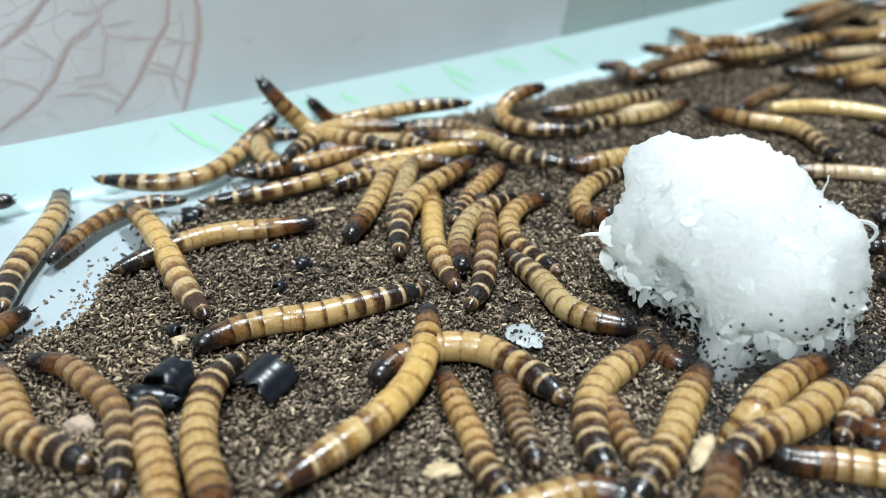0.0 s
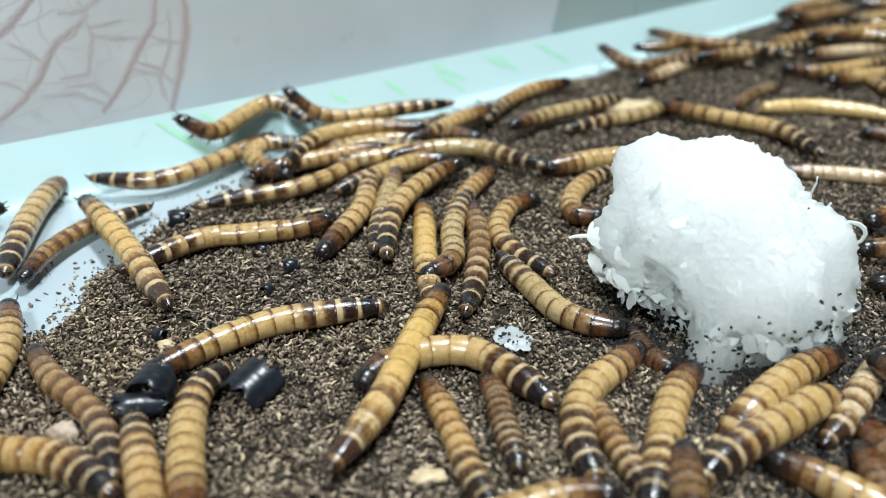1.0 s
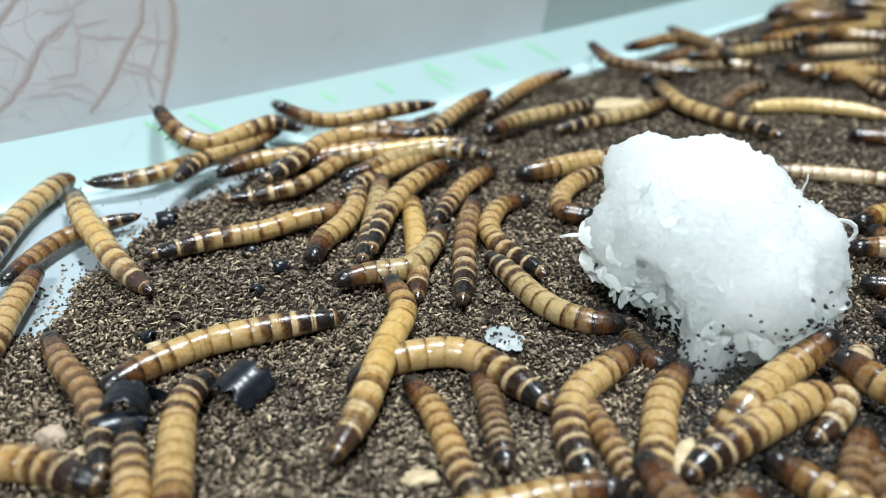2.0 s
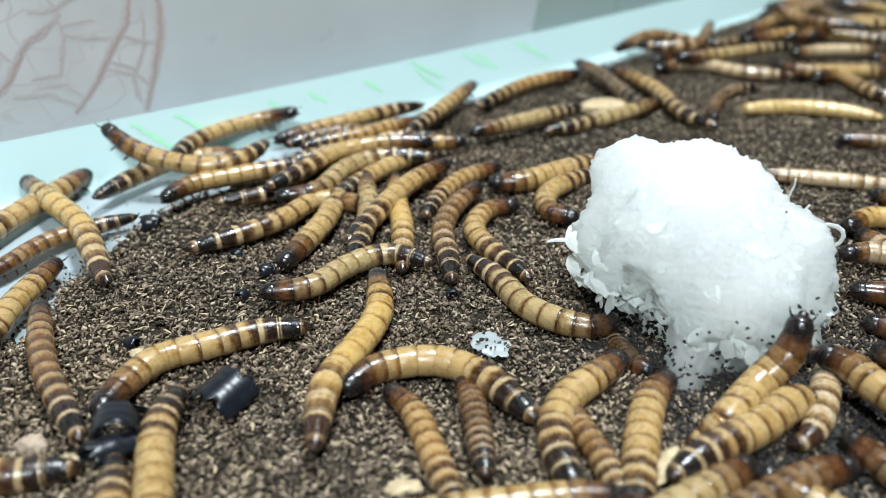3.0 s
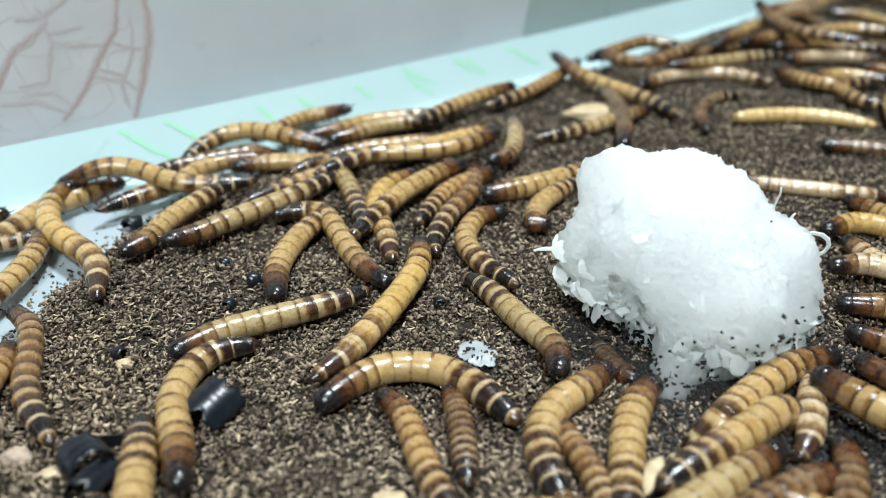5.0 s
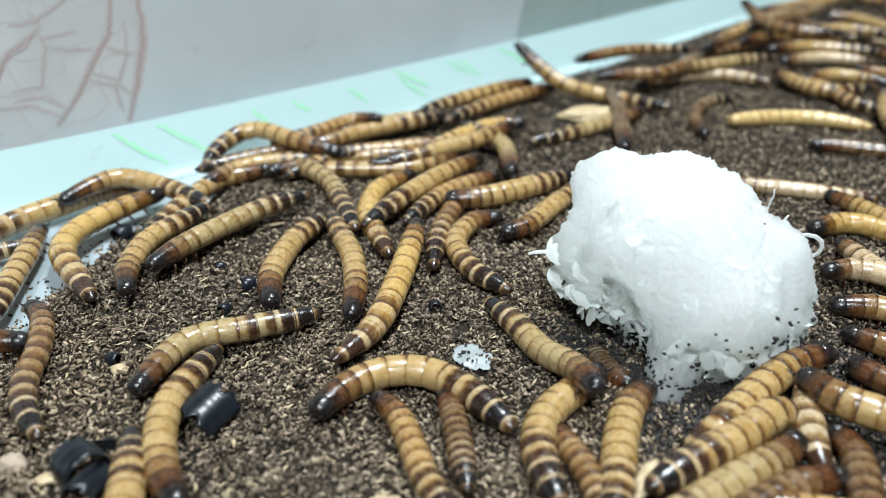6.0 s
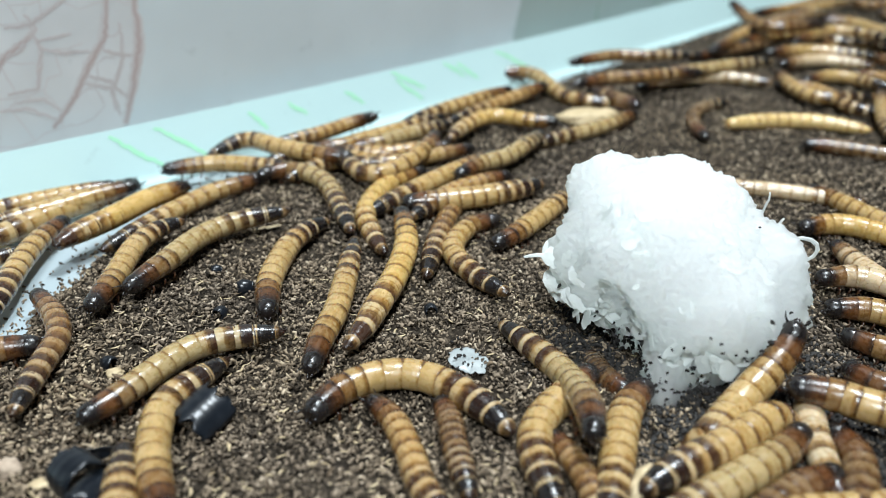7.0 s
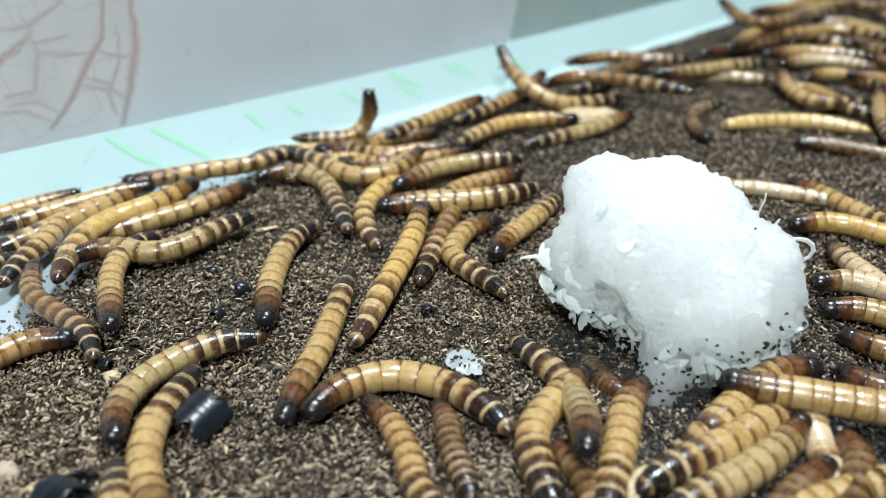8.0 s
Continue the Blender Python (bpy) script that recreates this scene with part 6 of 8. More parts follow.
at(w, 8, (8.99, 14.14, 0.30), (9.35, 13.73, 0.30), (9.80, 13.33, 0.30), (11.65, 11.23, 0.30))
w = superworm("pale", 0.55, 4.2, "among others behind the clump")
at(w, 0, (10.55, 17.98, 0.30), (10.79, 17.39, 0.30), (12.02, 14.31, 0.30))
at(w, 8, (10.48, 17.92, 0.30), (10.49, 17.09, 0.30), (10.63, 16.30, 0.30), (11.02, 14.02, 0.30))
w = superworm("tan", 0.55, 4.2, "lying on the far frass")
at(w, 0, (12.49, 20.81, 0.26), (12.99, 20.06, 0.26), (13.79, 17.12, 0.26))
at(w, 4.5, (11.70, 20.23, 0.26), (12.08, 19.52, 0.26), (13.49, 16.71, 0.26))
at(w, 8, (11.10, 21.70, 0.26), (11.54, 20.91, 0.26), (11.88, 20.00, 0.26), (12.78, 18.13, 0.26))
w = superworm("dark", 0.59, 4.2, "in the crowd beside the clump")
at(w, 0, (8.76, 13.31, 0.35), (8.89, 12.75, 0.35), (10.66, 9.87, 0.35))
at(w, 8, (8.53, 12.96, 0.35), (8.69, 12.44, 0.35), (11.35, 10.32, 0.35))
w = superworm("dark", 0.61, 4.2, "in the crowd beside the clump")
at(w, 0, (6.45, 10.78, 0.28), (6.84, 10.65, 0.28), (9.12, 7.94, 0.28))
at(w, 1.5, (7.17, 11.05, 0.28), (7.00, 10.50, 0.28), (6.33, 7.20, 0.28))
at(w, 3, (6.81, 10.12, 0.28), (6.38, 10.04, 0.28), (5.93, 9.87, 0.28), (3.24, 8.47, 0.28))
at(w, 4.5, (7.00, 10.19, 0.28), (6.56, 10.09, 0.28), (6.10, 9.92, 0.28), (3.46, 8.48, 0.28))
at(w, 6, (7.05, 10.16, 0.28), (6.53, 10.06, 0.28), (6.03, 9.90, 0.28), (3.50, 8.51, 0.28))
at(w, 8, (7.13, 10.55, 0.28), (6.73, 10.25, 0.28), (6.25, 9.85, 0.28), (4.20, 7.91, 0.28))
w = superworm("tan", 0.68, 4.2, "creeping from behind the clump")
at(w, 0, (3.40, 22.22, 0.35), (4.19, 22.22, 0.35), (5.22, 22.65, 0.35), (7.19, 23.18, 0.35))
at(w, 1.5, (2.86, 21.66, 0.35), (3.77, 22.07, 0.35), (4.78, 22.48, 0.35), (6.61, 22.86, 0.35))
at(w, 3, (2.10, 20.97, 0.35), (2.87, 20.94, 0.35), (3.86, 21.56, 0.35), (5.56, 22.64, 0.35))
at(w, 4.5, (2.35, 20.64, 0.35), (3.13, 20.97, 0.35), (4.10, 21.49, 0.35), (5.78, 22.58, 0.35))
at(w, 6, (1.36, 20.54, 0.35), (2.24, 20.57, 0.35), (3.33, 21.07, 0.35), (4.93, 22.04, 0.35))
at(w, 6.5, (0.32, 20.25, 0.35), (1.41, 20.54, 0.35), (2.63, 21.02, 0.35), (4.05, 21.52, 0.35))
at(w, 7, (0.36, 20.48, 0.35), (1.46, 20.60, 0.35), (2.67, 20.90, 0.35), (4.12, 21.58, 0.35))
at(w, 8, (-0.21, 20.37, 0.35), (0.95, 20.56, 0.35), (2.12, 20.61, 0.35), (3.19, 20.92, 0.35), (4.09, 21.44, 0.35))
w = superworm("tan", 0.59, 4.2, "curled beside the white clump")
at(w, 0, (4.18, 19.04, 0.28), (3.52, 18.81, 0.28), (3.49, 20.01, 0.28), (4.18, 21.15, 0.28), (5.09, 21.97, 0.28))
at(w, 1.5, (4.15, 18.89, 0.28), (3.49, 19.06, 0.28), (3.57, 20.09, 0.28), (4.26, 21.21, 0.28), (5.17, 22.01, 0.28))
at(w, 3.5, (4.00, 18.90, 0.28), (3.43, 19.25, 0.28), (3.43, 20.26, 0.28), (4.22, 21.14, 0.28), (5.07, 21.81, 0.28))
at(w, 4.5, (4.08, 19.02, 0.28), (3.39, 19.05, 0.28), (3.38, 20.04, 0.28), (4.12, 21.08, 0.28), (4.90, 21.69, 0.28))
at(w, 6, (2.63, 18.66, 0.28), (3.22, 19.00, 0.28), (3.92, 19.95, 0.28), (5.16, 21.64, 0.28))
at(w, 8, (2.50, 17.71, 0.28), (2.93, 18.61, 0.28), (3.60, 19.51, 0.28), (4.59, 21.05, 0.28))
w = superworm("amber", 0.55, 4.2, "under the pile of larvae")
at(w, 0, (1.67, 22.18, 0.28), (1.15, 21.15, 0.28), (0.67, 20.01, 0.28), (0.22, 18.49, 0.28))
at(w, 1.5, (1.73, 21.85, 0.28), (1.06, 20.68, 0.28), (0.58, 19.27, 0.28), (0.21, 18.22, 0.28))
at(w, 3, (2.39, 22.19, 0.28), (1.41, 21.42, 0.28), (0.78, 20.34, 0.28), (0.34, 18.95, 0.28))
at(w, 4.5, (2.50, 22.33, 0.28), (1.35, 21.21, 0.28), (0.79, 19.82, 0.28), (0.50, 18.87, 0.28))
at(w, 6, (2.85, 22.22, 0.28), (2.02, 21.67, 0.28), (1.23, 20.95, 0.28), (0.26, 19.33, 0.28))
at(w, 8, (3.70, 22.61, 0.28), (2.70, 22.05, 0.28), (1.88, 21.51, 0.28), (0.81, 20.04, 0.28))
w = superworm("olive", 0.59, 5.3, "crawling down from the pile")
at(w, 0, (-0.83, 24.14, 0.50), (0.27, 23.89, 0.50), (1.26, 23.74, 0.50), (2.16, 22.48, 0.50), (3.42, 21.83, 0.50))
at(w, 0.5, (-0.62, 23.09, 0.50), (0.20, 24.25, 0.50), (1.28, 23.89, 0.50), (2.09, 22.80, 0.50), (3.24, 21.71, 0.50))
at(w, 1, (-1.18, 22.26, 0.50), (-0.09, 22.91, 0.50), (1.20, 23.04, 0.50), (2.12, 22.32, 0.50), (3.09, 21.57, 0.50))
at(w, 1.5, (-1.49, 21.43, 0.50), (-0.60, 22.39, 0.50), (0.51, 22.95, 0.50), (1.47, 22.93, 0.50), (2.64, 22.07, 0.50))
at(w, 3, (-3.30, 19.81, 0.50), (-2.35, 20.13, 0.50), (-1.75, 21.60, 0.50), (-0.73, 22.46, 0.50), (0.68, 22.41, 0.50))
at(w, 3.5, (-4.32, 19.58, 0.50), (-3.19, 19.87, 0.50), (-2.17, 20.89, 0.50), (-1.51, 22.03, 0.50), (-0.13, 22.38, 0.50))
at(w, 4.5, (-5.22, 18.38, 0.50), (-4.36, 18.63, 0.50), (-3.44, 19.54, 0.50), (-2.44, 20.52, 0.50), (-1.66, 21.60, 0.50), (-1.36, 22.31, 0.50))
at(w, 6, (-5.23, 16.86, 0.50), (-4.77, 17.76, 0.50), (-3.97, 18.88, 0.50), (-3.04, 19.97, 0.50), (-2.12, 20.62, 0.50))
at(w, 7, (-5.40, 16.06, 0.50), (-4.91, 17.14, 0.50), (-4.43, 18.34, 0.50), (-3.66, 19.21, 0.50), (-2.47, 19.78, 0.50))
at(w, 7.5, (-6.30, 17.28, 0.90), (-5.93, 16.99, 0.60), (-5.13, 16.81, 0.40), (-4.23, 17.46, 0.50), (-3.56, 18.73, 0.50), (-2.91, 19.49, 0.50))
at(w, 8, (-7.06, 17.53, 0.50), (-6.34, 18.04, 0.50), (-5.24, 17.72, 0.50), (-4.47, 18.24, 0.50), (-3.84, 19.09, 0.50), (-3.12, 19.69, 0.50))
w = superworm("tan", 0.57, 5.7, "at the tray wall")
at(w, 0, (-4.05, 25.25, 1.20), (-3.44, 25.60, 0.45), (-2.42, 26.17, 0.45), (-0.82, 27.05, 0.45), (0.96, 27.55, 0.45))
at(w, 1.5, (-4.56, 25.62, 1.40), (-3.81, 25.52, 0.80), (-2.81, 25.73, 0.45), (-1.25, 26.56, 0.45), (0.58, 27.31, 0.45))
at(w, 3, (-3.90, 23.95, 0.45), (-2.85, 24.88, 0.45), (-1.54, 25.86, 0.45), (-0.50, 26.65, 0.45), (0.36, 27.10, 0.45))
at(w, 4.5, (-2.91, 24.85, 0.45), (-1.95, 25.55, 0.45), (-0.93, 26.30, 0.45), (1.82, 27.07, 0.45))
at(w, 6, (-2.80, 24.14, 0.45), (-1.84, 24.66, 0.45), (-1.03, 25.36, 0.45), (1.73, 26.89, 0.45))
at(w, 8, (-2.12, 24.20, 0.45), (-1.13, 24.15, 0.45), (0.03, 25.04, 0.45), (1.90, 27.20, 0.45))
w = superworm("tan", 0.59, 5.1, "arched along the tray wall")
at(w, 0, (-2.29, 24.36, 0.10), (-3.06, 23.54, 0.10), (-3.94, 22.77, 0.10), (-5.33, 22.42, 0.10), (-5.97, 22.08, 0.10))
at(w, 0.5, (-2.02, 24.18, 0.10), (-3.05, 23.48, 0.10), (-3.79, 22.85, 0.10), (-5.21, 21.89, 0.10))
at(w, 1, (-1.87, 24.07, 0.12), (-2.89, 23.38, 0.12), (-3.62, 22.77, 0.12), (-4.97, 21.85, 0.12))
at(w, 1.5, (-4.18, 23.75, 0.50), (-4.96, 22.22, 0.50), (-5.59, 21.48, 0.50), (-6.09, 20.25, 0.50))
at(w, 3, (-3.52, 25.15, 0.90), (-4.59, 25.28, 0.60), (-5.59, 24.32, 0.60), (-6.29, 23.10, 0.60), (-6.47, 21.92, 0.60))
at(w, 3.5, (-2.98, 25.32, 0.90), (-4.12, 25.30, 0.60), (-5.26, 24.12, 0.60), (-6.35, 22.46, 0.60))
at(w, 4.5, (-2.30, 23.84, 0.60), (-3.44, 23.91, 0.80), (-4.62, 24.21, 0.80), (-5.72, 23.86, 0.60), (-6.45, 22.46, 0.40))
at(w, 6, (-1.57, 23.24, 0.60), (-2.89, 23.77, 0.80), (-4.25, 24.70, 0.80), (-5.08, 23.72, 0.60), (-5.28, 22.62, 0.41))
at(w, 6.5, (-2.18, 23.50, 0.60), (-3.18, 23.78, 0.60), (-4.37, 24.23, 0.80), (-5.21, 23.43, 0.60), (-5.71, 22.28, 0.30))
at(w, 7, (-1.14, 23.08, 0.60), (-2.11, 23.35, 0.60), (-3.32, 24.00, 0.60), (-4.31, 24.61, 0.60), (-5.30, 23.91, 0.40))
at(w, 8, (-0.81, 24.27, 0.30), (-1.66, 24.40, 0.30), (-2.66, 24.35, 0.30), (-3.46, 24.15, 0.30), (-4.06, 23.73, 0.30))
w = superworm("amber", 0.53, 4.2, "rearing up at the tray wall")
at(w, 0, (-0.43, 25.48, 0.25), (-1.51, 24.85, 0.25), (-2.76, 23.47, 0.25), (-3.76, 22.47, 0.25))
at(w, 0.5, (-0.26, 25.41, 0.20), (-1.44, 24.50, 0.20), (-2.56, 23.63, 0.20), (-3.61, 22.82, 0.20))
at(w, 1, (-0.02, 24.90, 0.30), (-1.12, 24.41, 0.30), (-2.43, 23.88, 0.30), (-3.51, 23.24, 0.30))
at(w, 3, (0.22, 25.10, 0.60), (-0.63, 24.63, 0.60), (-1.43, 23.92, 0.60), (-3.10, 22.99, 0.60))
at(w, 4.5, (-1.87, 26.11, 0.90), (-2.71, 26.33, 0.60), (-3.52, 25.72, 0.60), (-4.50, 23.95, 0.60))
at(w, 6, (-0.50, 25.64, 0.80), (-1.40, 26.00, 0.60), (-2.37, 25.01, 0.60), (-3.60, 24.02, 0.60))
at(w, 7, (-0.53, 25.74, 0.90), (-1.29, 25.96, 0.60), (-2.26, 24.99, 0.60), (-3.66, 23.97, 0.60))
at(w, 7.5, (-0.51, 25.13, 1.40), (-0.87, 25.16, 0.90), (-1.56, 24.93, 0.60), (-3.88, 23.89, 0.60))
at(w, 8, (-0.52, 24.01, 2.20), (-0.59, 24.98, 1.20), (-1.15, 24.84, 0.60), (-2.87, 24.71, 0.60))
w = superworm("banded", 0.59, 5.8, "with banded black tail on bare floor")
at(w, 0, (-5.08, 24.60, 0.91), (-5.59, 24.00, 0.55), (-6.00, 23.01, 0.25), (-6.52, 21.54, 0.25), (-7.60, 21.03, 0.25), (-9.35, 21.12, 0.34))
at(w, 1.5, (-4.66, 24.01, 0.25), (-5.52, 23.32, 0.25), (-6.42, 22.36, 0.25), (-7.53, 21.36, 0.25), (-9.09, 21.31, 0.31))
at(w, 3, (-4.59, 23.04, 0.25), (-5.43, 23.27, 0.25), (-6.62, 22.86, 0.25), (-7.49, 21.55, 0.25), (-8.02, 20.38, 0.25))
at(w, 3.5, (-4.60, 23.86, 0.25), (-5.40, 23.02, 0.25), (-6.32, 22.23, 0.25), (-7.08, 21.67, 0.25), (-8.17, 19.87, 0.25))
at(w, 4.5, (-4.12, 23.79, 0.25), (-5.07, 23.61, 0.25), (-5.90, 23.01, 0.25), (-6.44, 22.02, 0.25), (-8.32, 20.69, 0.25))
at(w, 6, (-3.48, 23.01, 0.25), (-4.20, 22.55, 0.25), (-5.00, 21.87, 0.25), (-6.01, 18.49, 0.25))
at(w, 8, (-3.79, 22.04, 0.25), (-4.53, 21.15, 0.25), (-5.37, 20.32, 0.25), (-7.80, 18.41, 0.25))
w = superworm("tan", 0.59, 5.2, "rearing its head over the tray floor")
at(w, 0, (-5.21, 23.90, 2.20), (-4.72, 23.84, 1.60), (-4.21, 23.96, 1.00), (-3.72, 23.82, 0.70), (-1.24, 22.74, 0.60))
at(w, 0.5, (-5.95, 22.26, 1.60), (-5.45, 22.87, 1.90), (-4.64, 23.34, 1.80), (-4.03, 23.76, 1.30), (-3.62, 23.81, 0.80))
at(w, 1, (-7.02, 22.74, 1.50), (-6.21, 22.98, 1.00), (-5.56, 24.17, 1.10), (-4.80, 25.09, 1.20), (-3.67, 24.50, 0.80))
at(w, 1.5, (-7.06, 23.62, 1.60), (-6.41, 22.82, 1.20), (-5.71, 23.05, 0.90), (-5.15, 24.39, 1.00), (-4.39, 24.91, 1.00), (-3.51, 24.48, 0.70))
at(w, 3, (-8.10, 22.14, 1.50), (-7.37, 21.70, 1.10), (-6.31, 21.42, 0.80), (-4.98, 21.34, 0.70), (-4.27, 22.42, 0.70), (-4.07, 23.29, 0.65))
at(w, 3.5, (-8.38, 21.81, 1.50), (-7.76, 21.65, 1.00), (-6.74, 21.31, 0.80), (-5.50, 20.93, 0.70), (-4.04, 21.74, 0.60))
at(w, 4, (-8.21, 22.35, 1.50), (-7.34, 21.58, 1.00), (-6.08, 20.72, 0.70), (-5.13, 20.30, 0.60), (-4.33, 20.91, 0.60))
at(w, 4.5, (-8.83, 21.69, 0.60), (-7.79, 21.45, 1.00), (-6.88, 21.27, 0.90), (-5.79, 20.80, 0.60), (-4.57, 21.16, 0.50), (-3.85, 21.70, 0.50))
at(w, 6, (-8.44, 20.60, 0.40), (-7.91, 21.25, 0.50), (-7.36, 21.86, 0.50), (-6.26, 21.59, 0.40), (-4.63, 20.30, 0.40))
at(w, 7, (-6.91, 22.03, 0.25), (-7.65, 21.49, 0.25), (-8.55, 20.70, 0.25), (-9.40, 20.00, 0.25), (-10.21, 19.33, 0.25))
at(w, 8, (-6.40, 22.10, 0.25), (-7.30, 21.58, 0.25), (-8.22, 20.80, 0.25), (-9.07, 20.03, 0.25), (-9.88, 19.35, 0.25))
w = superworm("tan", 0.57, 6.0, "on top of the pile")
at(w, 0, (-1.22, 24.38, 0.70), (-2.34, 24.43, 0.70), (-3.28, 24.22, 0.70), (-3.94, 22.85, 0.70), (-4.31, 21.40, 0.70))
at(w, 0.5, (-1.41, 24.04, 0.70), (-2.34, 24.25, 0.70), (-3.12, 24.20, 0.70), (-3.54, 22.80, 0.70), (-4.03, 21.28, 0.70))
at(w, 1, (-0.26, 24.28, 0.70), (-1.94, 24.29, 0.70), (-3.33, 23.32, 0.70), (-3.95, 21.15, 0.70))
at(w, 1.5, (-0.22, 23.83, 0.70), (-1.98, 24.20, 0.70), (-3.20, 23.24, 0.70), (-3.74, 21.49, 0.70), (-4.24, 20.43, 0.70))
at(w, 3, (0.53, 23.12, 0.70), (-0.74, 22.94, 0.70), (-1.95, 22.33, 0.70), (-2.74, 21.14, 0.70), (-3.60, 19.84, 0.70))
at(w, 4.5, (2.29, 23.91, 0.70), (1.10, 22.83, 0.70), (-0.15, 22.46, 0.70), (-1.70, 22.32, 0.70), (-2.89, 20.80, 0.70))
at(w, 6, (3.53, 25.14, 0.70), (2.50, 24.12, 0.65), (1.48, 23.55, 0.60), (0.34, 22.83, 0.55), (-0.76, 22.57, 0.50))
at(w, 6.5, (1.83, 25.49, 0.90), (1.45, 23.77, 0.60), (0.70, 22.60, 0.55), (-0.23, 22.17, 0.50), (-1.12, 22.77, 0.50))
at(w, 7, (1.33, 24.89, 0.60), (0.76, 23.31, 0.55), (-0.03, 22.24, 0.50), (-0.80, 22.18, 0.50), (-1.57, 23.70, 0.55))
at(w, 8, (0.94, 23.70, 0.55), (0.21, 22.35, 0.50), (-0.94, 22.00, 0.50), (-1.94, 22.98, 0.55), (-2.99, 24.08, 0.55))
w = superworm("tan", 0.57, 4.6, "winding out of the pile")
at(w, 0, (-3.68, 21.37, 0.45), (-4.52, 21.83, 0.45), (-5.23, 22.93, 0.45), (-5.27, 24.18, 0.45), (-4.06, 24.38, 0.45))
at(w, 0.5, (-3.74, 21.42, 0.45), (-4.54, 22.01, 0.45), (-5.20, 22.98, 0.45), (-4.93, 24.02, 0.45), (-3.60, 24.11, 0.45))
at(w, 1, (-3.80, 21.17, 0.45), (-4.48, 21.65, 0.45), (-5.05, 22.58, 0.45), (-4.84, 23.49, 0.45), (-3.56, 23.67, 0.45))
at(w, 1.5, (-4.83, 21.93, 0.45), (-4.12, 22.79, 0.45), (-3.21, 23.23, 0.45), (-1.09, 23.71, 0.45))
at(w, 3, (-6.10, 19.85, 0.45), (-5.61, 20.71, 0.45), (-4.69, 21.24, 0.45), (-2.68, 22.23, 0.45))
at(w, 3.5, (-5.27, 20.06, 0.45), (-4.66, 20.92, 0.45), (-2.12, 22.93, 0.45))
at(w, 4.5, (-6.29, 18.23, 0.45), (-5.69, 18.65, 0.45), (-5.17, 19.89, 0.45), (-4.21, 21.88, 0.45))
at(w, 6, (-5.45, 15.87, 0.45), (-5.72, 16.84, 0.45), (-5.65, 18.18, 0.45), (-5.21, 19.04, 0.45), (-4.63, 20.15, 0.45))
at(w, 6.5, (-5.43, 15.20, 0.45), (-5.62, 16.45, 0.45), (-5.69, 18.01, 0.45), (-5.33, 19.17, 0.45), (-4.75, 19.62, 0.45))
at(w, 7, (-5.95, 15.39, 0.45), (-5.84, 16.52, 0.45), (-5.79, 18.08, 0.45), (-5.49, 18.94, 0.45), (-4.97, 19.39, 0.45))
at(w, 8, (-5.30, 14.73, 0.45), (-5.67, 15.97, 0.45), (-5.93, 17.06, 0.45), (-5.86, 18.11, 0.45), (-5.26, 18.81, 0.45))
w = superworm("banded", 0.51, 6.2, "stretched out of the pile")
at(w, 0, (-1.40, 23.82, 0.35), (-2.54, 21.79, 0.35), (-3.64, 20.78, 0.35), (-4.83, 20.03, 0.35), (-6.09, 19.57, 0.35))
at(w, 0.5, (-1.46, 23.98, 0.35), (-2.20, 22.77, 0.35), (-2.84, 21.83, 0.35), (-3.78, 20.68, 0.35), (-4.94, 20.13, 0.35), (-6.11, 19.40, 0.35))
at(w, 1, (-1.14, 23.69, 0.35), (-1.91, 22.74, 0.35), (-2.68, 21.40, 0.35), (-3.64, 20.45, 0.35), (-4.79, 19.92, 0.35), (-5.95, 19.34, 0.35))
at(w, 1.5, (-0.98, 23.94, 0.35), (-2.18, 22.36, 0.35), (-2.95, 20.95, 0.35), (-4.00, 20.15, 0.35), (-5.29, 19.81, 0.35))
at(w, 3, (-1.11, 23.88, 0.35), (-2.17, 22.81, 0.35), (-2.84, 21.80, 0.35), (-3.41, 20.50, 0.35), (-4.89, 19.77, 0.35))
at(w, 4.5, (-1.01, 23.84, 0.35), (-1.82, 23.65, 0.35), (-2.50, 22.40, 0.35), (-4.13, 19.27, 0.35))
at(w, 6, (2.00, 23.81, 0.35), (0.99, 22.97, 0.35), (0.03, 22.60, 0.35), (-3.41, 22.76, 0.35))
at(w, 6.5, (2.33, 24.49, 0.35), (1.21, 23.97, 0.35), (0.06, 23.46, 0.35), (-1.56, 23.38, 0.35))
at(w, 7, (2.38, 24.37, 0.35), (1.26, 23.81, 0.35), (0.11, 23.27, 0.35), (-1.83, 23.33, 0.35))
at(w, 8, (2.37, 24.11, 0.35), (1.18, 23.57, 0.35), (0.04, 23.18, 0.35), (-2.08, 23.53, 0.35))
w = superworm("tan", 0.57, 5.6, "crawling over the frass")
at(w, 0, (-3.14, 18.45, 0.30), (-4.06, 18.13, 0.30), (-5.08, 17.92, 0.30), (-5.97, 17.33, 0.30), (-7.07, 16.03, 0.30))
at(w, 1, (-2.38, 18.75, 0.34), (-3.10, 18.14, 0.34), (-4.24, 17.85, 0.34), (-5.35, 17.56, 0.34), (-6.66, 16.07, 0.34))
at(w, 1.5, (-2.27, 19.34, 0.34), (-2.91, 18.38, 0.34), (-3.98, 17.65, 0.34), (-5.20, 17.38, 0.34), (-6.53, 16.55, 0.34))
at(w, 3, (-0.52, 19.33, 0.34), (-1.49, 19.76, 0.34), (-2.35, 19.96, 0.34), (-3.04, 18.85, 0.34), (-3.96, 17.98, 0.34), (-5.03, 17.32, 0.34))
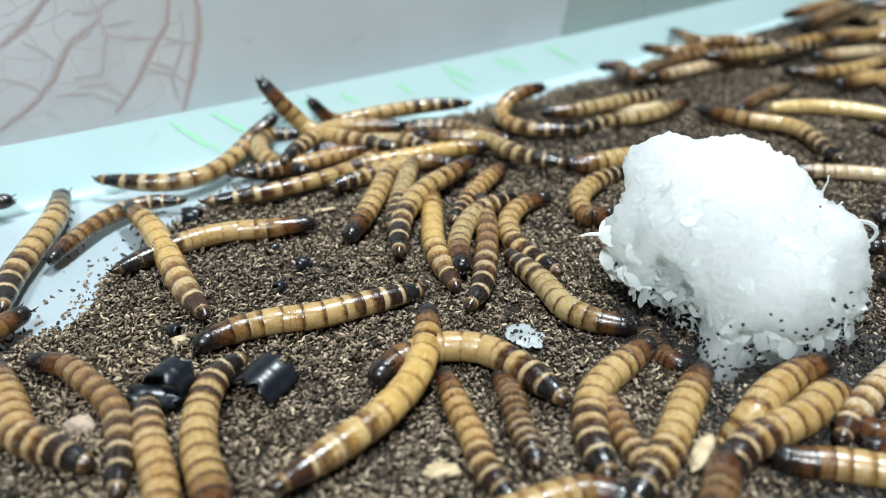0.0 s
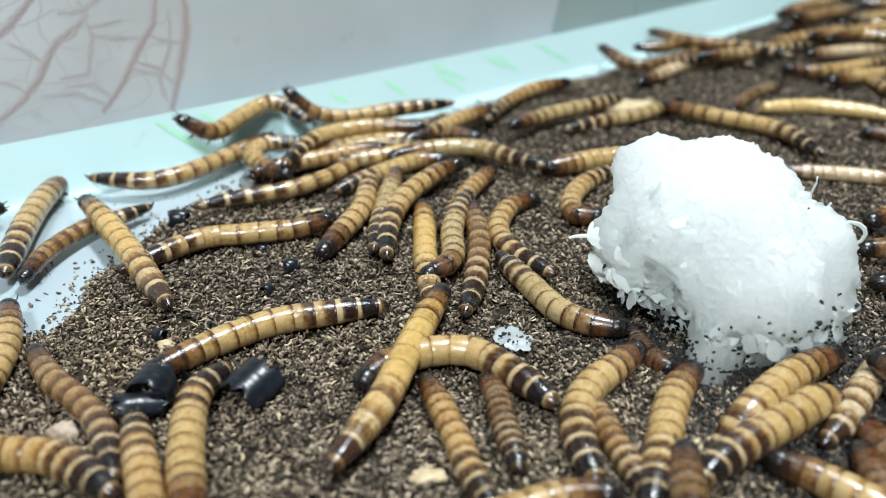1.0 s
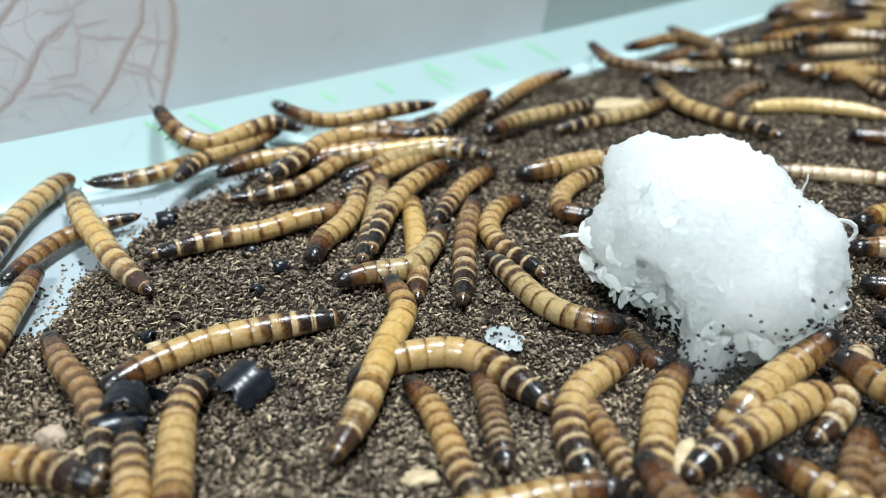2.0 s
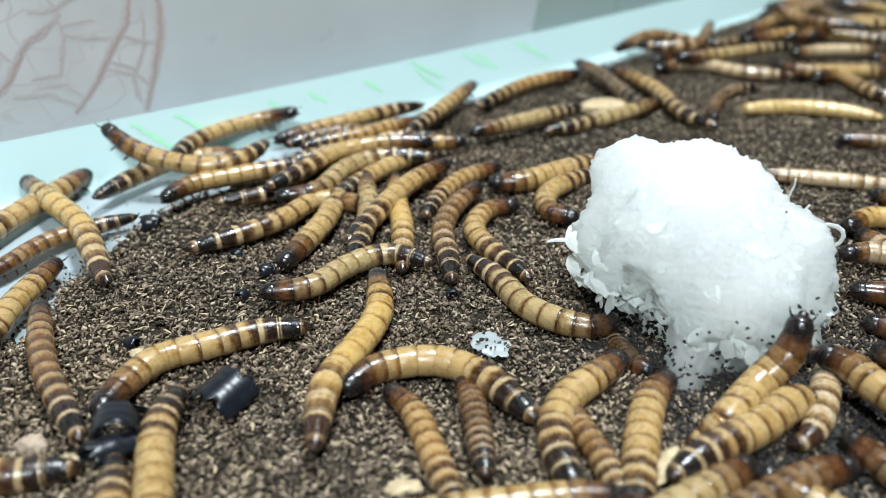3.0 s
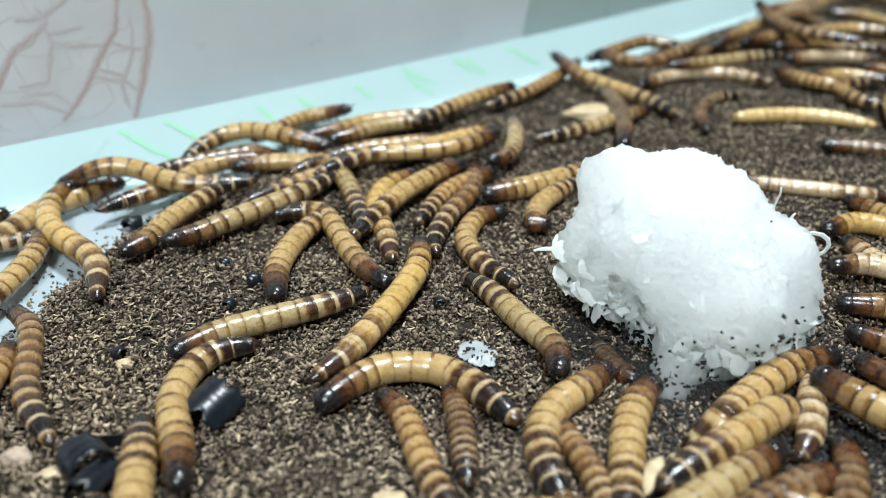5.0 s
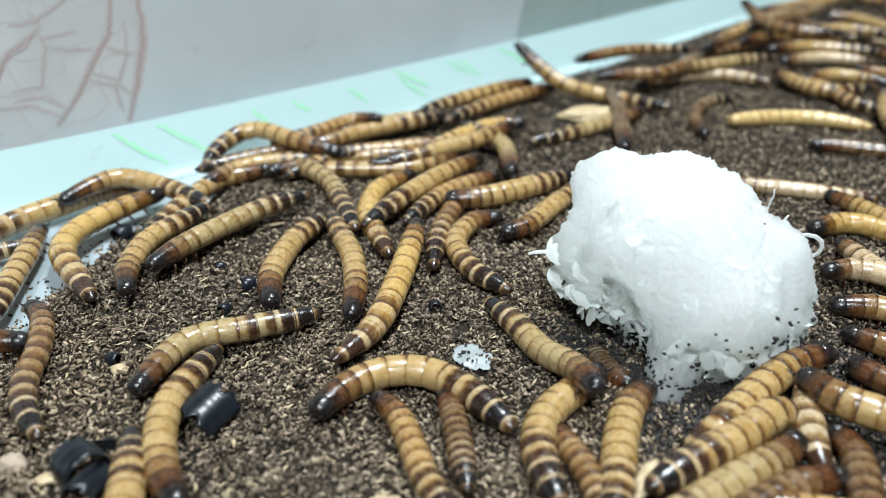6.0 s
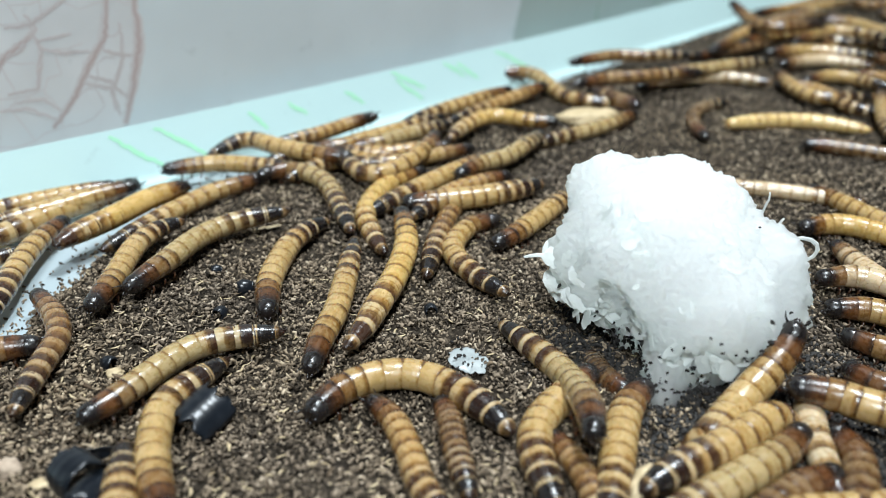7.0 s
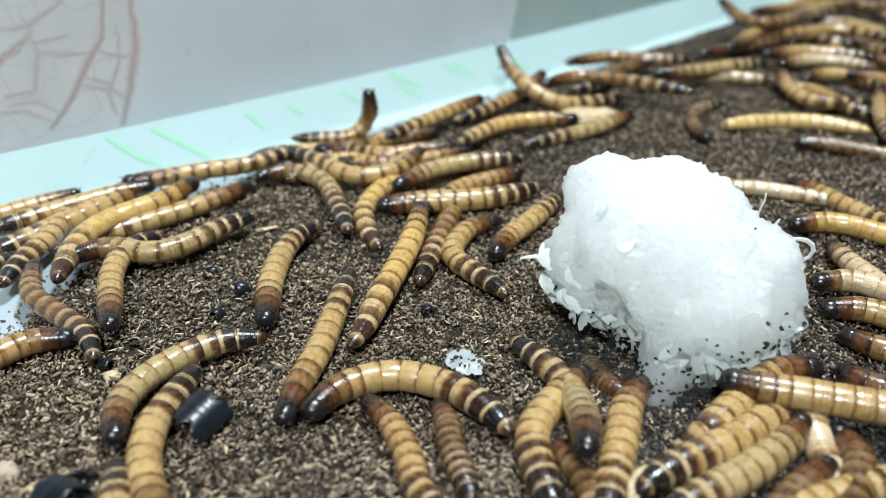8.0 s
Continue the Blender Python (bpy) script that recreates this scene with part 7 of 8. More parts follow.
at(w, 3.5, (-1.00, 18.07, 0.34), (-1.63, 19.48, 0.34), (-2.36, 19.85, 0.34), (-3.07, 18.91, 0.34), (-3.73, 18.04, 0.34), (-4.49, 17.37, 0.34))
at(w, 4.5, (-0.08, 16.68, 0.34), (-0.85, 17.37, 0.34), (-1.73, 18.84, 0.34), (-2.24, 19.83, 0.34), (-2.92, 19.69, 0.34), (-3.63, 18.93, 0.34))
at(w, 6, (-0.78, 14.96, 0.34), (-0.76, 16.32, 0.34), (-0.93, 17.61, 0.34), (-1.29, 18.78, 0.34), (-1.65, 20.11, 0.34))
at(w, 7, (-1.35, 13.29, 0.34), (-1.23, 14.30, 0.34), (-0.99, 15.54, 0.34), (-0.79, 18.52, 0.34))
at(w, 8, (-1.63, 11.91, 0.34), (-1.45, 12.92, 0.34), (-1.15, 14.16, 0.34), (-0.74, 17.10, 0.34))
w = superworm("olive", 0.57, 5.0, "under the pile of larvae")
at(w, 0, (-0.78, 22.52, 0.40), (-0.99, 20.86, 0.40), (-1.24, 17.83, 0.40))
at(w, 1.5, (-1.03, 21.19, 0.40), (-1.12, 20.06, 0.40), (-1.31, 16.48, 0.40))
at(w, 3, (-1.21, 21.23, 0.40), (-1.08, 20.13, 0.40), (-1.01, 18.81, 0.40), (-1.23, 16.53, 0.40))
at(w, 4.5, (-2.07, 22.88, 0.40), (-1.54, 22.03, 0.40), (-1.20, 20.87, 0.40), (-0.78, 18.40, 0.40))
at(w, 6, (-3.47, 22.43, 0.40), (-2.64, 22.68, 0.40), (-1.79, 21.76, 0.40), (-1.31, 20.27, 0.40), (-0.87, 18.64, 0.40))
at(w, 8, (-3.58, 22.26, 0.40), (-2.77, 22.63, 0.40), (-1.78, 21.98, 0.40), (-1.21, 20.14, 0.40), (-0.89, 18.75, 0.40))
w = superworm("olive", 0.57, 4.6, "creeping toward the pile")
at(w, 0, (3.19, 26.30, 0.50), (4.50, 26.60, 0.50), (5.95, 27.51, 0.50), (7.65, 28.46, 0.50))
at(w, 1.5, (2.06, 24.46, 0.50), (3.39, 25.77, 0.50), (4.76, 26.61, 0.50), (5.90, 27.63, 0.50))
at(w, 3, (1.81, 24.32, 0.50), (2.97, 25.03, 0.50), (4.10, 25.78, 0.50), (5.45, 26.70, 0.50))
at(w, 4.5, (2.07, 22.99, 0.50), (2.90, 23.26, 0.50), (3.51, 24.40, 0.50), (4.36, 26.42, 0.50))
at(w, 6, (3.19, 21.88, 0.50), (3.22, 23.14, 0.50), (3.08, 24.29, 0.50), (2.04, 25.93, 0.50))
at(w, 7, (1.83, 21.93, 0.50), (2.52, 22.71, 0.50), (3.38, 23.32, 0.50), (4.65, 25.19, 0.50))
at(w, 8, (0.22, 21.27, 0.50), (1.31, 22.39, 0.50), (2.61, 22.96, 0.50), (3.97, 23.13, 0.50))
w = superworm("amber", 0.57, 5.7, "climbing by the tray wall")
at(w, 0, (3.32, 27.79, 0.90), (2.34, 27.16, 0.80), (1.85, 26.47, 0.35), (2.56, 25.19, 0.35), (4.33, 25.04, 0.35))
at(w, 1, (4.86, 30.16, 0.35), (3.43, 29.13, 0.35), (2.33, 27.53, 0.35), (1.67, 25.80, 0.35))
at(w, 1.5, (4.90, 30.24, 0.70), (3.63, 29.68, 0.35), (2.67, 27.72, 0.35), (1.99, 25.96, 0.35))
at(w, 3, (6.06, 31.07, 0.35), (4.25, 29.92, 0.35), (2.90, 28.32, 0.35), (2.07, 27.14, 0.35))
at(w, 4.5, (6.98, 32.83, 0.80), (6.13, 32.11, 0.35), (4.72, 29.65, 0.35), (3.40, 28.42, 0.35), (3.18, 28.17, 0.35))
at(w, 6, (5.54, 30.06, 0.35), (4.11, 29.13, 0.35), (2.83, 27.95, 0.35), (1.54, 26.52, 0.35))
at(w, 8, (5.60, 31.23, 0.60), (4.58, 29.67, 0.35), (3.21, 27.86, 0.35), (2.01, 26.78, 0.35))
w = superworm("banded", 0.57, 5.4, "on the pile at the tray wall")
at(w, 0, (1.15, 25.31, 0.20), (0.28, 25.41, 0.20), (-0.42, 25.41, 0.20), (-1.50, 25.63, 0.20))
at(w, 1.5, (2.17, 27.39, 0.55), (1.09, 25.93, 0.55), (0.19, 24.10, 0.55), (-0.62, 23.15, 0.55))
at(w, 3, (2.08, 28.99, 0.55), (1.13, 26.86, 0.55), (0.39, 25.24, 0.55), (-0.20, 24.02, 0.55))
at(w, 4.5, (3.26, 29.07, 0.55), (2.00, 27.56, 0.55), (0.85, 25.92, 0.55), (0.15, 24.92, 0.55))
at(w, 6, (4.73, 30.13, 0.55), (3.32, 29.18, 0.55), (1.88, 27.99, 0.55), (0.54, 26.59, 0.55))
at(w, 8, (3.07, 28.47, 0.55), (1.84, 27.04, 0.55), (0.72, 25.74, 0.55), (-0.30, 24.55, 0.55))
w = superworm("olive", 0.55, 5.3, "lying on the far frass")
at(w, 0, (8.35, 28.29, 0.26), (6.76, 26.75, 0.26), (5.36, 26.17, 0.26), (3.97, 25.24, 0.26))
at(w, 4.5, (8.31, 27.84, 0.26), (6.68, 26.48, 0.26), (5.23, 25.48, 0.26), (4.02, 24.93, 0.26))
at(w, 8, (8.04, 27.60, 0.26), (6.71, 26.27, 0.26), (5.49, 25.55, 0.26), (4.01, 24.73, 0.26))
w = superworm("tan", 0.59, 6.3, "creeping along the tray wall")
at(w, 0, (8.49, 27.07, 0.35), (9.67, 26.07, 0.35), (10.96, 25.19, 0.35), (11.21, 22.39, 0.35))
at(w, 1, (7.50, 27.49, 0.35), (8.95, 26.30, 0.35), (10.64, 24.93, 0.35), (11.15, 22.77, 0.35))
at(w, 1.5, (8.57, 29.27, 0.35), (8.66, 26.73, 0.35), (9.85, 25.31, 0.35), (10.96, 24.51, 0.35), (11.26, 23.51, 0.35))
at(w, 3, (7.35, 31.47, 0.35), (8.38, 29.42, 0.35), (8.72, 26.32, 0.35), (9.45, 25.13, 0.35))
at(w, 3.5, (7.33, 32.36, 0.35), (7.98, 29.92, 0.35), (8.77, 29.43, 0.35), (8.74, 27.07, 0.35), (9.16, 25.68, 0.35), (9.75, 24.99, 0.35))
at(w, 4.5, (6.26, 32.39, 0.60), (7.05, 31.30, 0.35), (8.11, 29.48, 0.35), (8.79, 27.54, 0.35), (8.95, 26.27, 0.35))
at(w, 6, (4.31, 30.43, 1.80), (4.98, 30.00, 1.20), (5.89, 29.23, 0.70), (7.45, 28.97, 0.35), (9.27, 27.64, 0.35))
at(w, 6.5, (3.97, 31.17, 1.00), (5.18, 30.84, 0.80), (6.22, 29.50, 0.35), (7.60, 28.46, 0.35), (9.23, 28.69, 0.35))
at(w, 7, (3.74, 32.22, 0.35), (5.24, 32.14, 0.35), (6.04, 29.26, 0.35), (7.49, 28.55, 0.35), (8.06, 28.95, 0.35))
at(w, 8, (3.90, 30.33, 1.80), (4.23, 29.57, 1.20), (5.00, 28.53, 0.70), (6.16, 28.32, 0.35), (8.30, 29.16, 0.35))
w = superworm("butter", 0.59, 4.5, "stretched out on the far frass")
at(w, 0, (10.97, 27.47, 0.28), (12.62, 27.59, 0.28), (13.92, 27.10, 0.28), (14.91, 26.38, 0.28))
at(w, 8, (10.85, 26.29, 0.28), (12.14, 26.50, 0.28), (13.79, 26.42, 0.28), (15.23, 25.54, 0.28))
w = superworm("pale", 0.49, 4.2, "behind the white clump")
at(w, 0, (9.67, 22.07, 0.24), (10.68, 21.86, 0.24), (11.83, 21.65, 0.24), (13.42, 20.92, 0.24))
at(w, 4.5, (9.26, 21.71, 0.24), (10.06, 21.36, 0.24), (11.01, 21.05, 0.24), (13.01, 20.49, 0.24))
at(w, 8, (8.63, 21.86, 0.24), (9.43, 21.44, 0.24), (10.28, 21.21, 0.24), (12.18, 20.18, 0.24))
w = superworm("dark", 0.53, 4.2, "lying on the far frass")
at(w, 0, (13.47, 25.45, 0.26), (14.36, 24.92, 0.26), (17.10, 23.96, 0.26))
at(w, 3.5, (12.77, 24.17, 0.26), (13.80, 23.98, 0.26), (16.60, 23.23, 0.26))
at(w, 8, (12.52, 24.71, 0.26), (13.45, 24.42, 0.26), (15.84, 22.66, 0.26))
w = superworm("dark", 0.49, 4.6, "curled on the far frass")
at(w, 0, (9.92, 27.41, 0.24), (10.90, 28.68, 0.24), (12.90, 30.47, 0.24))
at(w, 4.5, (9.58, 25.74, 0.24), (9.94, 27.52, 0.24), (11.00, 29.03, 0.24), (12.10, 29.30, 0.24))
at(w, 8, (9.88, 25.14, 0.24), (9.80, 26.45, 0.24), (10.33, 27.85, 0.24), (11.59, 28.71, 0.24))
w = superworm("dark", 0.57, 5.2, "in the far crowd")
at(w, 0, (5.97, 31.96, 0.50), (6.68, 31.96, 0.50), (7.05, 30.62, 0.50), (7.86, 31.96, 0.50), (8.98, 33.05, 0.50))
at(w, 1.5, (6.61, 33.17, 1.00), (7.22, 32.15, 0.60), (8.37, 31.94, 0.50), (10.84, 32.27, 0.50))
at(w, 3, (6.19, 31.90, 0.50), (6.75, 30.37, 0.50), (7.13, 28.31, 0.50), (7.42, 27.07, 0.50))
at(w, 3.5, (6.39, 26.76, 0.50), (6.60, 28.13, 0.50), (6.70, 29.43, 0.50), (6.55, 30.48, 0.50))
at(w, 4.5, (6.59, 24.49, 0.50), (7.02, 26.88, 0.50), (6.81, 29.05, 0.50), (6.28, 29.42, 0.50))
at(w, 6, (6.70, 23.65, 0.50), (7.09, 25.88, 0.50), (7.39, 27.87, 0.50), (7.27, 29.24, 0.50))
at(w, 8, (10.07, 32.91, 0.50), (8.49, 31.81, 0.50), (7.27, 30.06, 0.50), (6.34, 29.43, 0.50))
w = superworm("brown", 0.55, 5.6, "in the far crowd")
at(w, 0, (8.16, 34.46, 0.60), (9.37, 33.81, 0.60), (10.99, 34.74, 0.60), (13.01, 34.97, 0.60))
at(w, 3, (8.02, 33.52, 0.60), (9.90, 35.75, 0.60), (11.28, 34.74, 0.60), (12.50, 34.23, 0.60))
at(w, 3.5, (7.61, 32.80, 0.60), (8.66, 34.13, 0.70), (9.84, 35.65, 0.90), (10.58, 34.93, 0.70), (11.77, 34.59, 0.60))
at(w, 6, (6.95, 32.88, 0.60), (8.76, 34.06, 0.60), (10.46, 34.42, 0.60), (12.05, 34.34, 0.60))
at(w, 8, (6.81, 32.71, 0.60), (8.62, 33.44, 0.60), (10.07, 32.95, 0.60), (11.86, 32.87, 0.60))
w = superworm("brown", 0.55, 6.3, "in the far crowd")
at(w, 0, (9.80, 36.61, 0.80), (10.46, 34.58, 0.80), (11.92, 34.87, 0.80), (13.79, 33.59, 0.80))
at(w, 1.5, (9.25, 35.91, 0.80), (10.09, 34.61, 0.80), (11.19, 33.65, 0.80), (13.14, 31.52, 0.80))
at(w, 3, (12.69, 36.81, 0.80), (11.11, 33.48, 0.80), (9.68, 33.10, 0.80), (8.46, 33.59, 0.80))
at(w, 4.5, (8.09, 34.53, 0.80), (8.39, 32.75, 0.80), (9.64, 32.52, 0.80), (11.99, 35.26, 0.80))
at(w, 6, (7.20, 29.86, 0.80), (8.49, 30.15, 0.80), (9.80, 30.45, 0.80), (11.91, 32.90, 0.80))
at(w, 8, (5.29, 29.17, 0.80), (6.65, 30.13, 0.80), (7.99, 29.71, 0.80), (10.29, 28.07, 0.80))
w = superworm("dark", 0.55, 6.3, "in the far crowd")
at(w, 0, (7.32, 31.37, 0.40), (8.72, 32.83, 0.40), (10.67, 34.34, 0.40), (12.79, 35.27, 0.40))
at(w, 8, (12.57, 34.42, 0.40), (14.26, 35.24, 0.40), (16.45, 36.55, 0.40), (18.28, 38.07, 0.40))
w = superworm("pale", 0.57, 5.9, "in the far crowd")
at(w, 0, (7.66, 30.96, 0.30), (9.43, 32.13, 0.30), (11.32, 33.39, 0.30), (12.83, 33.22, 0.30))
at(w, 1.5, (7.57, 30.15, 0.30), (10.14, 32.83, 0.30), (11.90, 32.81, 0.30), (12.33, 31.98, 0.30))
at(w, 3, (9.17, 31.73, 0.30), (10.88, 32.45, 0.30), (12.22, 31.23, 0.30), (14.06, 30.76, 0.30))
at(w, 4.5, (8.51, 30.31, 0.30), (10.34, 31.68, 0.30), (12.25, 31.59, 0.30), (13.52, 30.41, 0.30))
at(w, 8, (9.08, 30.63, 0.30), (10.73, 31.27, 0.30), (12.33, 31.56, 0.30), (14.42, 30.97, 0.30))
w = superworm("tan", 0.57, 6.3, "in the far crowd")
at(w, 0, (12.96, 31.76, 0.40), (14.30, 31.37, 0.40), (16.53, 32.58, 0.40), (18.69, 34.34, 0.40))
at(w, 8, (14.82, 31.85, 0.40), (14.24, 29.37, 0.40), (14.68, 28.06, 0.40), (16.67, 27.97, 0.40))
w = superworm("tan", 0.57, 6.3, "in the far crowd")
at(w, 0, (15.35, 36.61, 0.80), (18.23, 39.47, 0.80), (20.46, 41.06, 0.80))
at(w, 6, (12.07, 33.52, 0.80), (14.26, 36.27, 0.80), (16.38, 38.66, 0.80), (19.04, 41.36, 0.80))
at(w, 8, (13.44, 33.73, 0.80), (15.60, 36.44, 0.80), (18.16, 38.57, 0.80))
w = superworm("amber", 0.57, 6.3, "in the far crowd")
at(w, 0, (12.82, 33.99, 0.60), (14.94, 35.42, 0.60), (17.23, 36.96, 0.60), (18.56, 37.62, 0.60))
at(w, 8, (14.68, 35.83, 0.60), (16.24, 36.74, 0.60), (18.16, 37.15, 0.60), (20.63, 38.64, 0.60))
w = superworm("tan", 0.57, 6.3, "in the far crowd")
at(w, 0, (15.96, 34.58, 0.80), (18.01, 36.08, 0.80), (19.95, 37.15, 0.80), (21.71, 37.71, 0.80))
at(w, 8, (16.27, 34.49, 0.80), (18.72, 36.80, 0.80), (20.18, 35.72, 0.80), (20.55, 34.14, 0.80))
w = superworm("brown", 0.57, 6.3, "rearing in the far crowd")
at(w, 0, (14.99, 35.87, 1.20), (17.59, 38.75, 1.20), (19.69, 40.79, 1.20))
at(w, 4.5, (15.52, 37.87, 1.60), (15.88, 36.35, 1.20), (16.23, 34.30, 1.20), (17.91, 32.83, 1.20))
at(w, 8, (14.73, 38.96, 1.60), (15.13, 37.35, 1.20), (15.95, 36.25, 1.20), (18.54, 38.30, 1.20))
w = superworm("pale", 0.57, 4.2, "in the far crowd")
at(w, 0, (14.85, 33.88, 0.40), (16.63, 34.34, 0.40), (18.68, 34.86, 0.40))
at(w, 8, (15.22, 32.86, 0.40), (17.02, 33.35, 0.40), (18.78, 32.23, 0.40))
w = superworm("tan", 0.57, 4.2, "in the far crowd")
at(w, 0, (14.10, 29.87, 0.40), (15.65, 30.60, 0.40), (17.67, 31.56, 0.40))
at(w, 8, (15.22, 30.71, 0.40), (16.80, 31.37, 0.40), (18.03, 29.51, 0.40))
w = superworm("tan", 0.57, 5.7, "in the far crowd")
at(w, 0, (16.99, 29.16, 0.40), (15.88, 26.61, 0.40), (15.37, 24.09, 0.40))
at(w, 8, (17.34, 29.22, 0.40), (15.93, 26.25, 0.40), (15.16, 23.74, 0.40))
w = superworm("amber", 0.57, 6.3, "in the far crowd")
at(w, 0, (16.72, 41.56, 0.50), (19.75, 44.33, 0.50), (21.74, 46.16, 0.50))
at(w, 8, (17.32, 41.61, 0.50), (19.75, 42.77, 0.50), (22.93, 45.38, 0.50))
w = superworm("tan", 0.57, 5.2, "in the far crowd")
at(w, 0, (19.08, 40.62, 0.30), (21.26, 41.88, 0.30), (23.85, 43.22, 0.30))
at(w, 8, (17.35, 34.57, 0.30), (19.61, 35.83, 0.30), (20.89, 33.97, 0.30))
w = superworm("pale", 0.57, 4.2, "in the far crowd")
at(w, 0, (19.12, 37.21, 0.30), (20.34, 36.69, 0.30), (21.71, 34.45, 0.30))
at(w, 8, (19.33, 36.81, 0.30), (20.81, 36.25, 0.30), (22.10, 34.27, 0.30))
w = superworm("amber", 0.57, 4.2, "under the pile of larvae")
at(w, 0, (-2.01, 23.07, 0.45), (-2.94, 22.61, 0.45), (-3.80, 21.96, 0.45), (-5.45, 21.15, 0.45))
at(w, 3, (-0.11, 23.58, 0.45), (-1.39, 23.18, 0.45), (-2.47, 22.78, 0.45), (-3.58, 21.84, 0.45))
at(w, 4.5, (1.15, 24.41, 0.45), (-0.02, 23.99, 0.45), (-1.15, 23.58, 0.45), (-2.34, 22.67, 0.45))
at(w, 8, (1.87, 24.15, 0.45), (0.87, 23.92, 0.45), (-0.12, 23.65, 0.45), (-1.86, 24.40, 0.45))
w = superworm("tan", 0.57, 4.2, "under the pile of larvae")
at(w, 0, (0.25, 22.22, 0.35), (-0.54, 22.43, 0.35), (-1.46, 21.79, 0.35), (-2.99, 20.49, 0.35))
at(w, 3, (0.53, 23.14, 0.35), (-0.42, 22.32, 0.35), (-1.28, 21.16, 0.35), (-1.91, 20.09, 0.35))
at(w, 4.5, (0.31, 24.00, 0.35), (-0.83, 23.60, 0.35), (-1.78, 23.21, 0.35), (-2.96, 21.97, 0.35))
at(w, 8, (0.53, 23.22, 0.35), (-0.44, 23.18, 0.35), (-1.42, 23.53, 0.35), (-2.78, 22.14, 0.35))
w = superworm("dark", 0.57, 4.2, "under the pile of larvae")
at(w, 0, (1.95, 24.06, 0.35), (1.30, 24.57, 0.35), (0.28, 25.35, 0.35), (-1.55, 25.35, 0.35))
at(w, 3, (-0.13, 24.56, 0.35), (-1.14, 24.60, 0.35), (-2.18, 24.88, 0.35), (-3.67, 23.78, 0.35))
at(w, 4.5, (-3.69, 23.08, 0.35), (-4.56, 23.56, 0.35), (-5.17, 23.37, 0.35), (-7.19, 22.24, 0.35))
at(w, 8, (1.43, 25.75, 0.35), (0.37, 25.30, 0.35), (-0.66, 24.86, 0.35), (-1.96, 23.79, 0.35))
w = superworm("olive", 0.57, 4.2, "at the edge of the pile")
at(w, 0, (-3.66, 23.21, 0.40), (-2.72, 23.68, 0.40), (-1.57, 23.92, 0.40), (-0.01, 23.18, 0.40))
at(w, 3, (-2.85, 21.88, 0.40), (-2.15, 22.68, 0.40), (-1.41, 23.44, 0.40), (0.39, 23.71, 0.40))
at(w, 6, (-1.74, 25.54, 0.40), (-0.88, 25.86, 0.40), (-0.00, 26.51, 0.40), (1.76, 27.31, 0.40))
at(w, 8, (-1.06, 22.75, 0.40), (0.05, 22.70, 0.40), (0.86, 23.73, 0.40), (1.93, 24.82, 0.40))
w = superworm("tan", 0.57, 4.2, "at the tray wall")
at(w, 0, (-10.95, 19.79, 0.30), (-11.40, 19.54, 0.30), (-11.94, 18.93, 0.30), (-13.50, 16.83, 0.30))
at(w, 3, (-10.00, 18.86, 0.30), (-10.52, 18.29, 0.30), (-12.65, 15.94, 0.30))
at(w, 4.5, (-9.39, 19.27, 0.30), (-9.81, 18.39, 0.30), (-11.10, 15.71, 0.30))
at(w, 6, (-10.22, 21.44, 0.30), (-10.87, 20.94, 0.30), (-12.87, 18.54, 0.30))
at(w, 6.5, (-7.55, 22.02, 0.30), (-8.57, 21.51, 0.30), (-9.56, 21.02, 0.30), (-11.02, 20.15, 0.30))
at(w, 8, (-8.17, 21.57, 0.30), (-8.96, 20.89, 0.30), (-9.70, 20.25, 0.30), (-11.01, 18.83, 0.30))
w = superworm("amber", 0.59, 4.2, "crawling at the tray's bare corner")
at(w, 0, (-9.74, 15.07, 0.30), (-9.74, 14.19, 0.30), (-10.14, 11.15, 0.30))
at(w, 4.5, (-7.36, 13.91, 0.30), (-7.03, 13.02, 0.30), (-6.72, 12.06, 0.30), (-6.11, 10.17, 0.30))
at(w, 6, (-6.88, 14.29, 0.30), (-7.42, 14.32, 0.30), (-7.87, 14.15, 0.30), (-10.21, 12.39, 0.30))
at(w, 7, (-6.60, 14.33, 0.30), (-7.28, 14.18, 0.30), (-7.75, 13.83, 0.30), (-9.63, 11.94, 0.30))
at(w, 8, (-6.00, 14.63, 0.30), (-6.63, 14.56, 0.30), (-7.19, 14.12, 0.30), (-8.77, 12.05, 0.30))
w = superworm("dark", 0.50, 2.6, "half hidden under the white clump")
at(w, 0, (4.36, 12.69, 0.12), (4.14, 12.94, 0.10), (4.04, 13.34, 0.05), (3.88, 14.31, -0.10))
at(w, 4.5, (4.39, 12.83, 0.12), (4.20, 13.05, 0.10), (4.07, 13.40, 0.05), (3.92, 14.38, -0.10))
at(w, 8, (4.38, 12.66, 0.12), (4.18, 12.90, 0.10), (4.05, 13.24, 0.05), (3.90, 14.15, -0.10))
w = superworm("brown", 0.57, 6.3, "in the far crowd")
at(w, 0, (15.74, 39.72, 0.80), (18.01, 41.52, 0.80), (20.22, 42.91, 0.80))
at(w, 8, (14.90, 35.93, 0.80), (17.02, 37.91, 0.80), (19.24, 39.51, 0.80), (20.79, 40.28, 0.80))
w = superworm("tan", 0.57, 6.3, "in the far crowd")
at(w, 0, (21.61, 44.45, 0.42), (22.99, 43.73, 0.42), (23.54, 41.05, 0.42), (23.62, 38.65, 0.42))
at(w, 8, (19.71, 40.04, 0.42), (21.03, 39.40, 0.42), (21.72, 37.21, 0.42), (21.99, 35.07, 0.42))
w = superworm("amber", 0.57, 4.2, "in the far crowd")
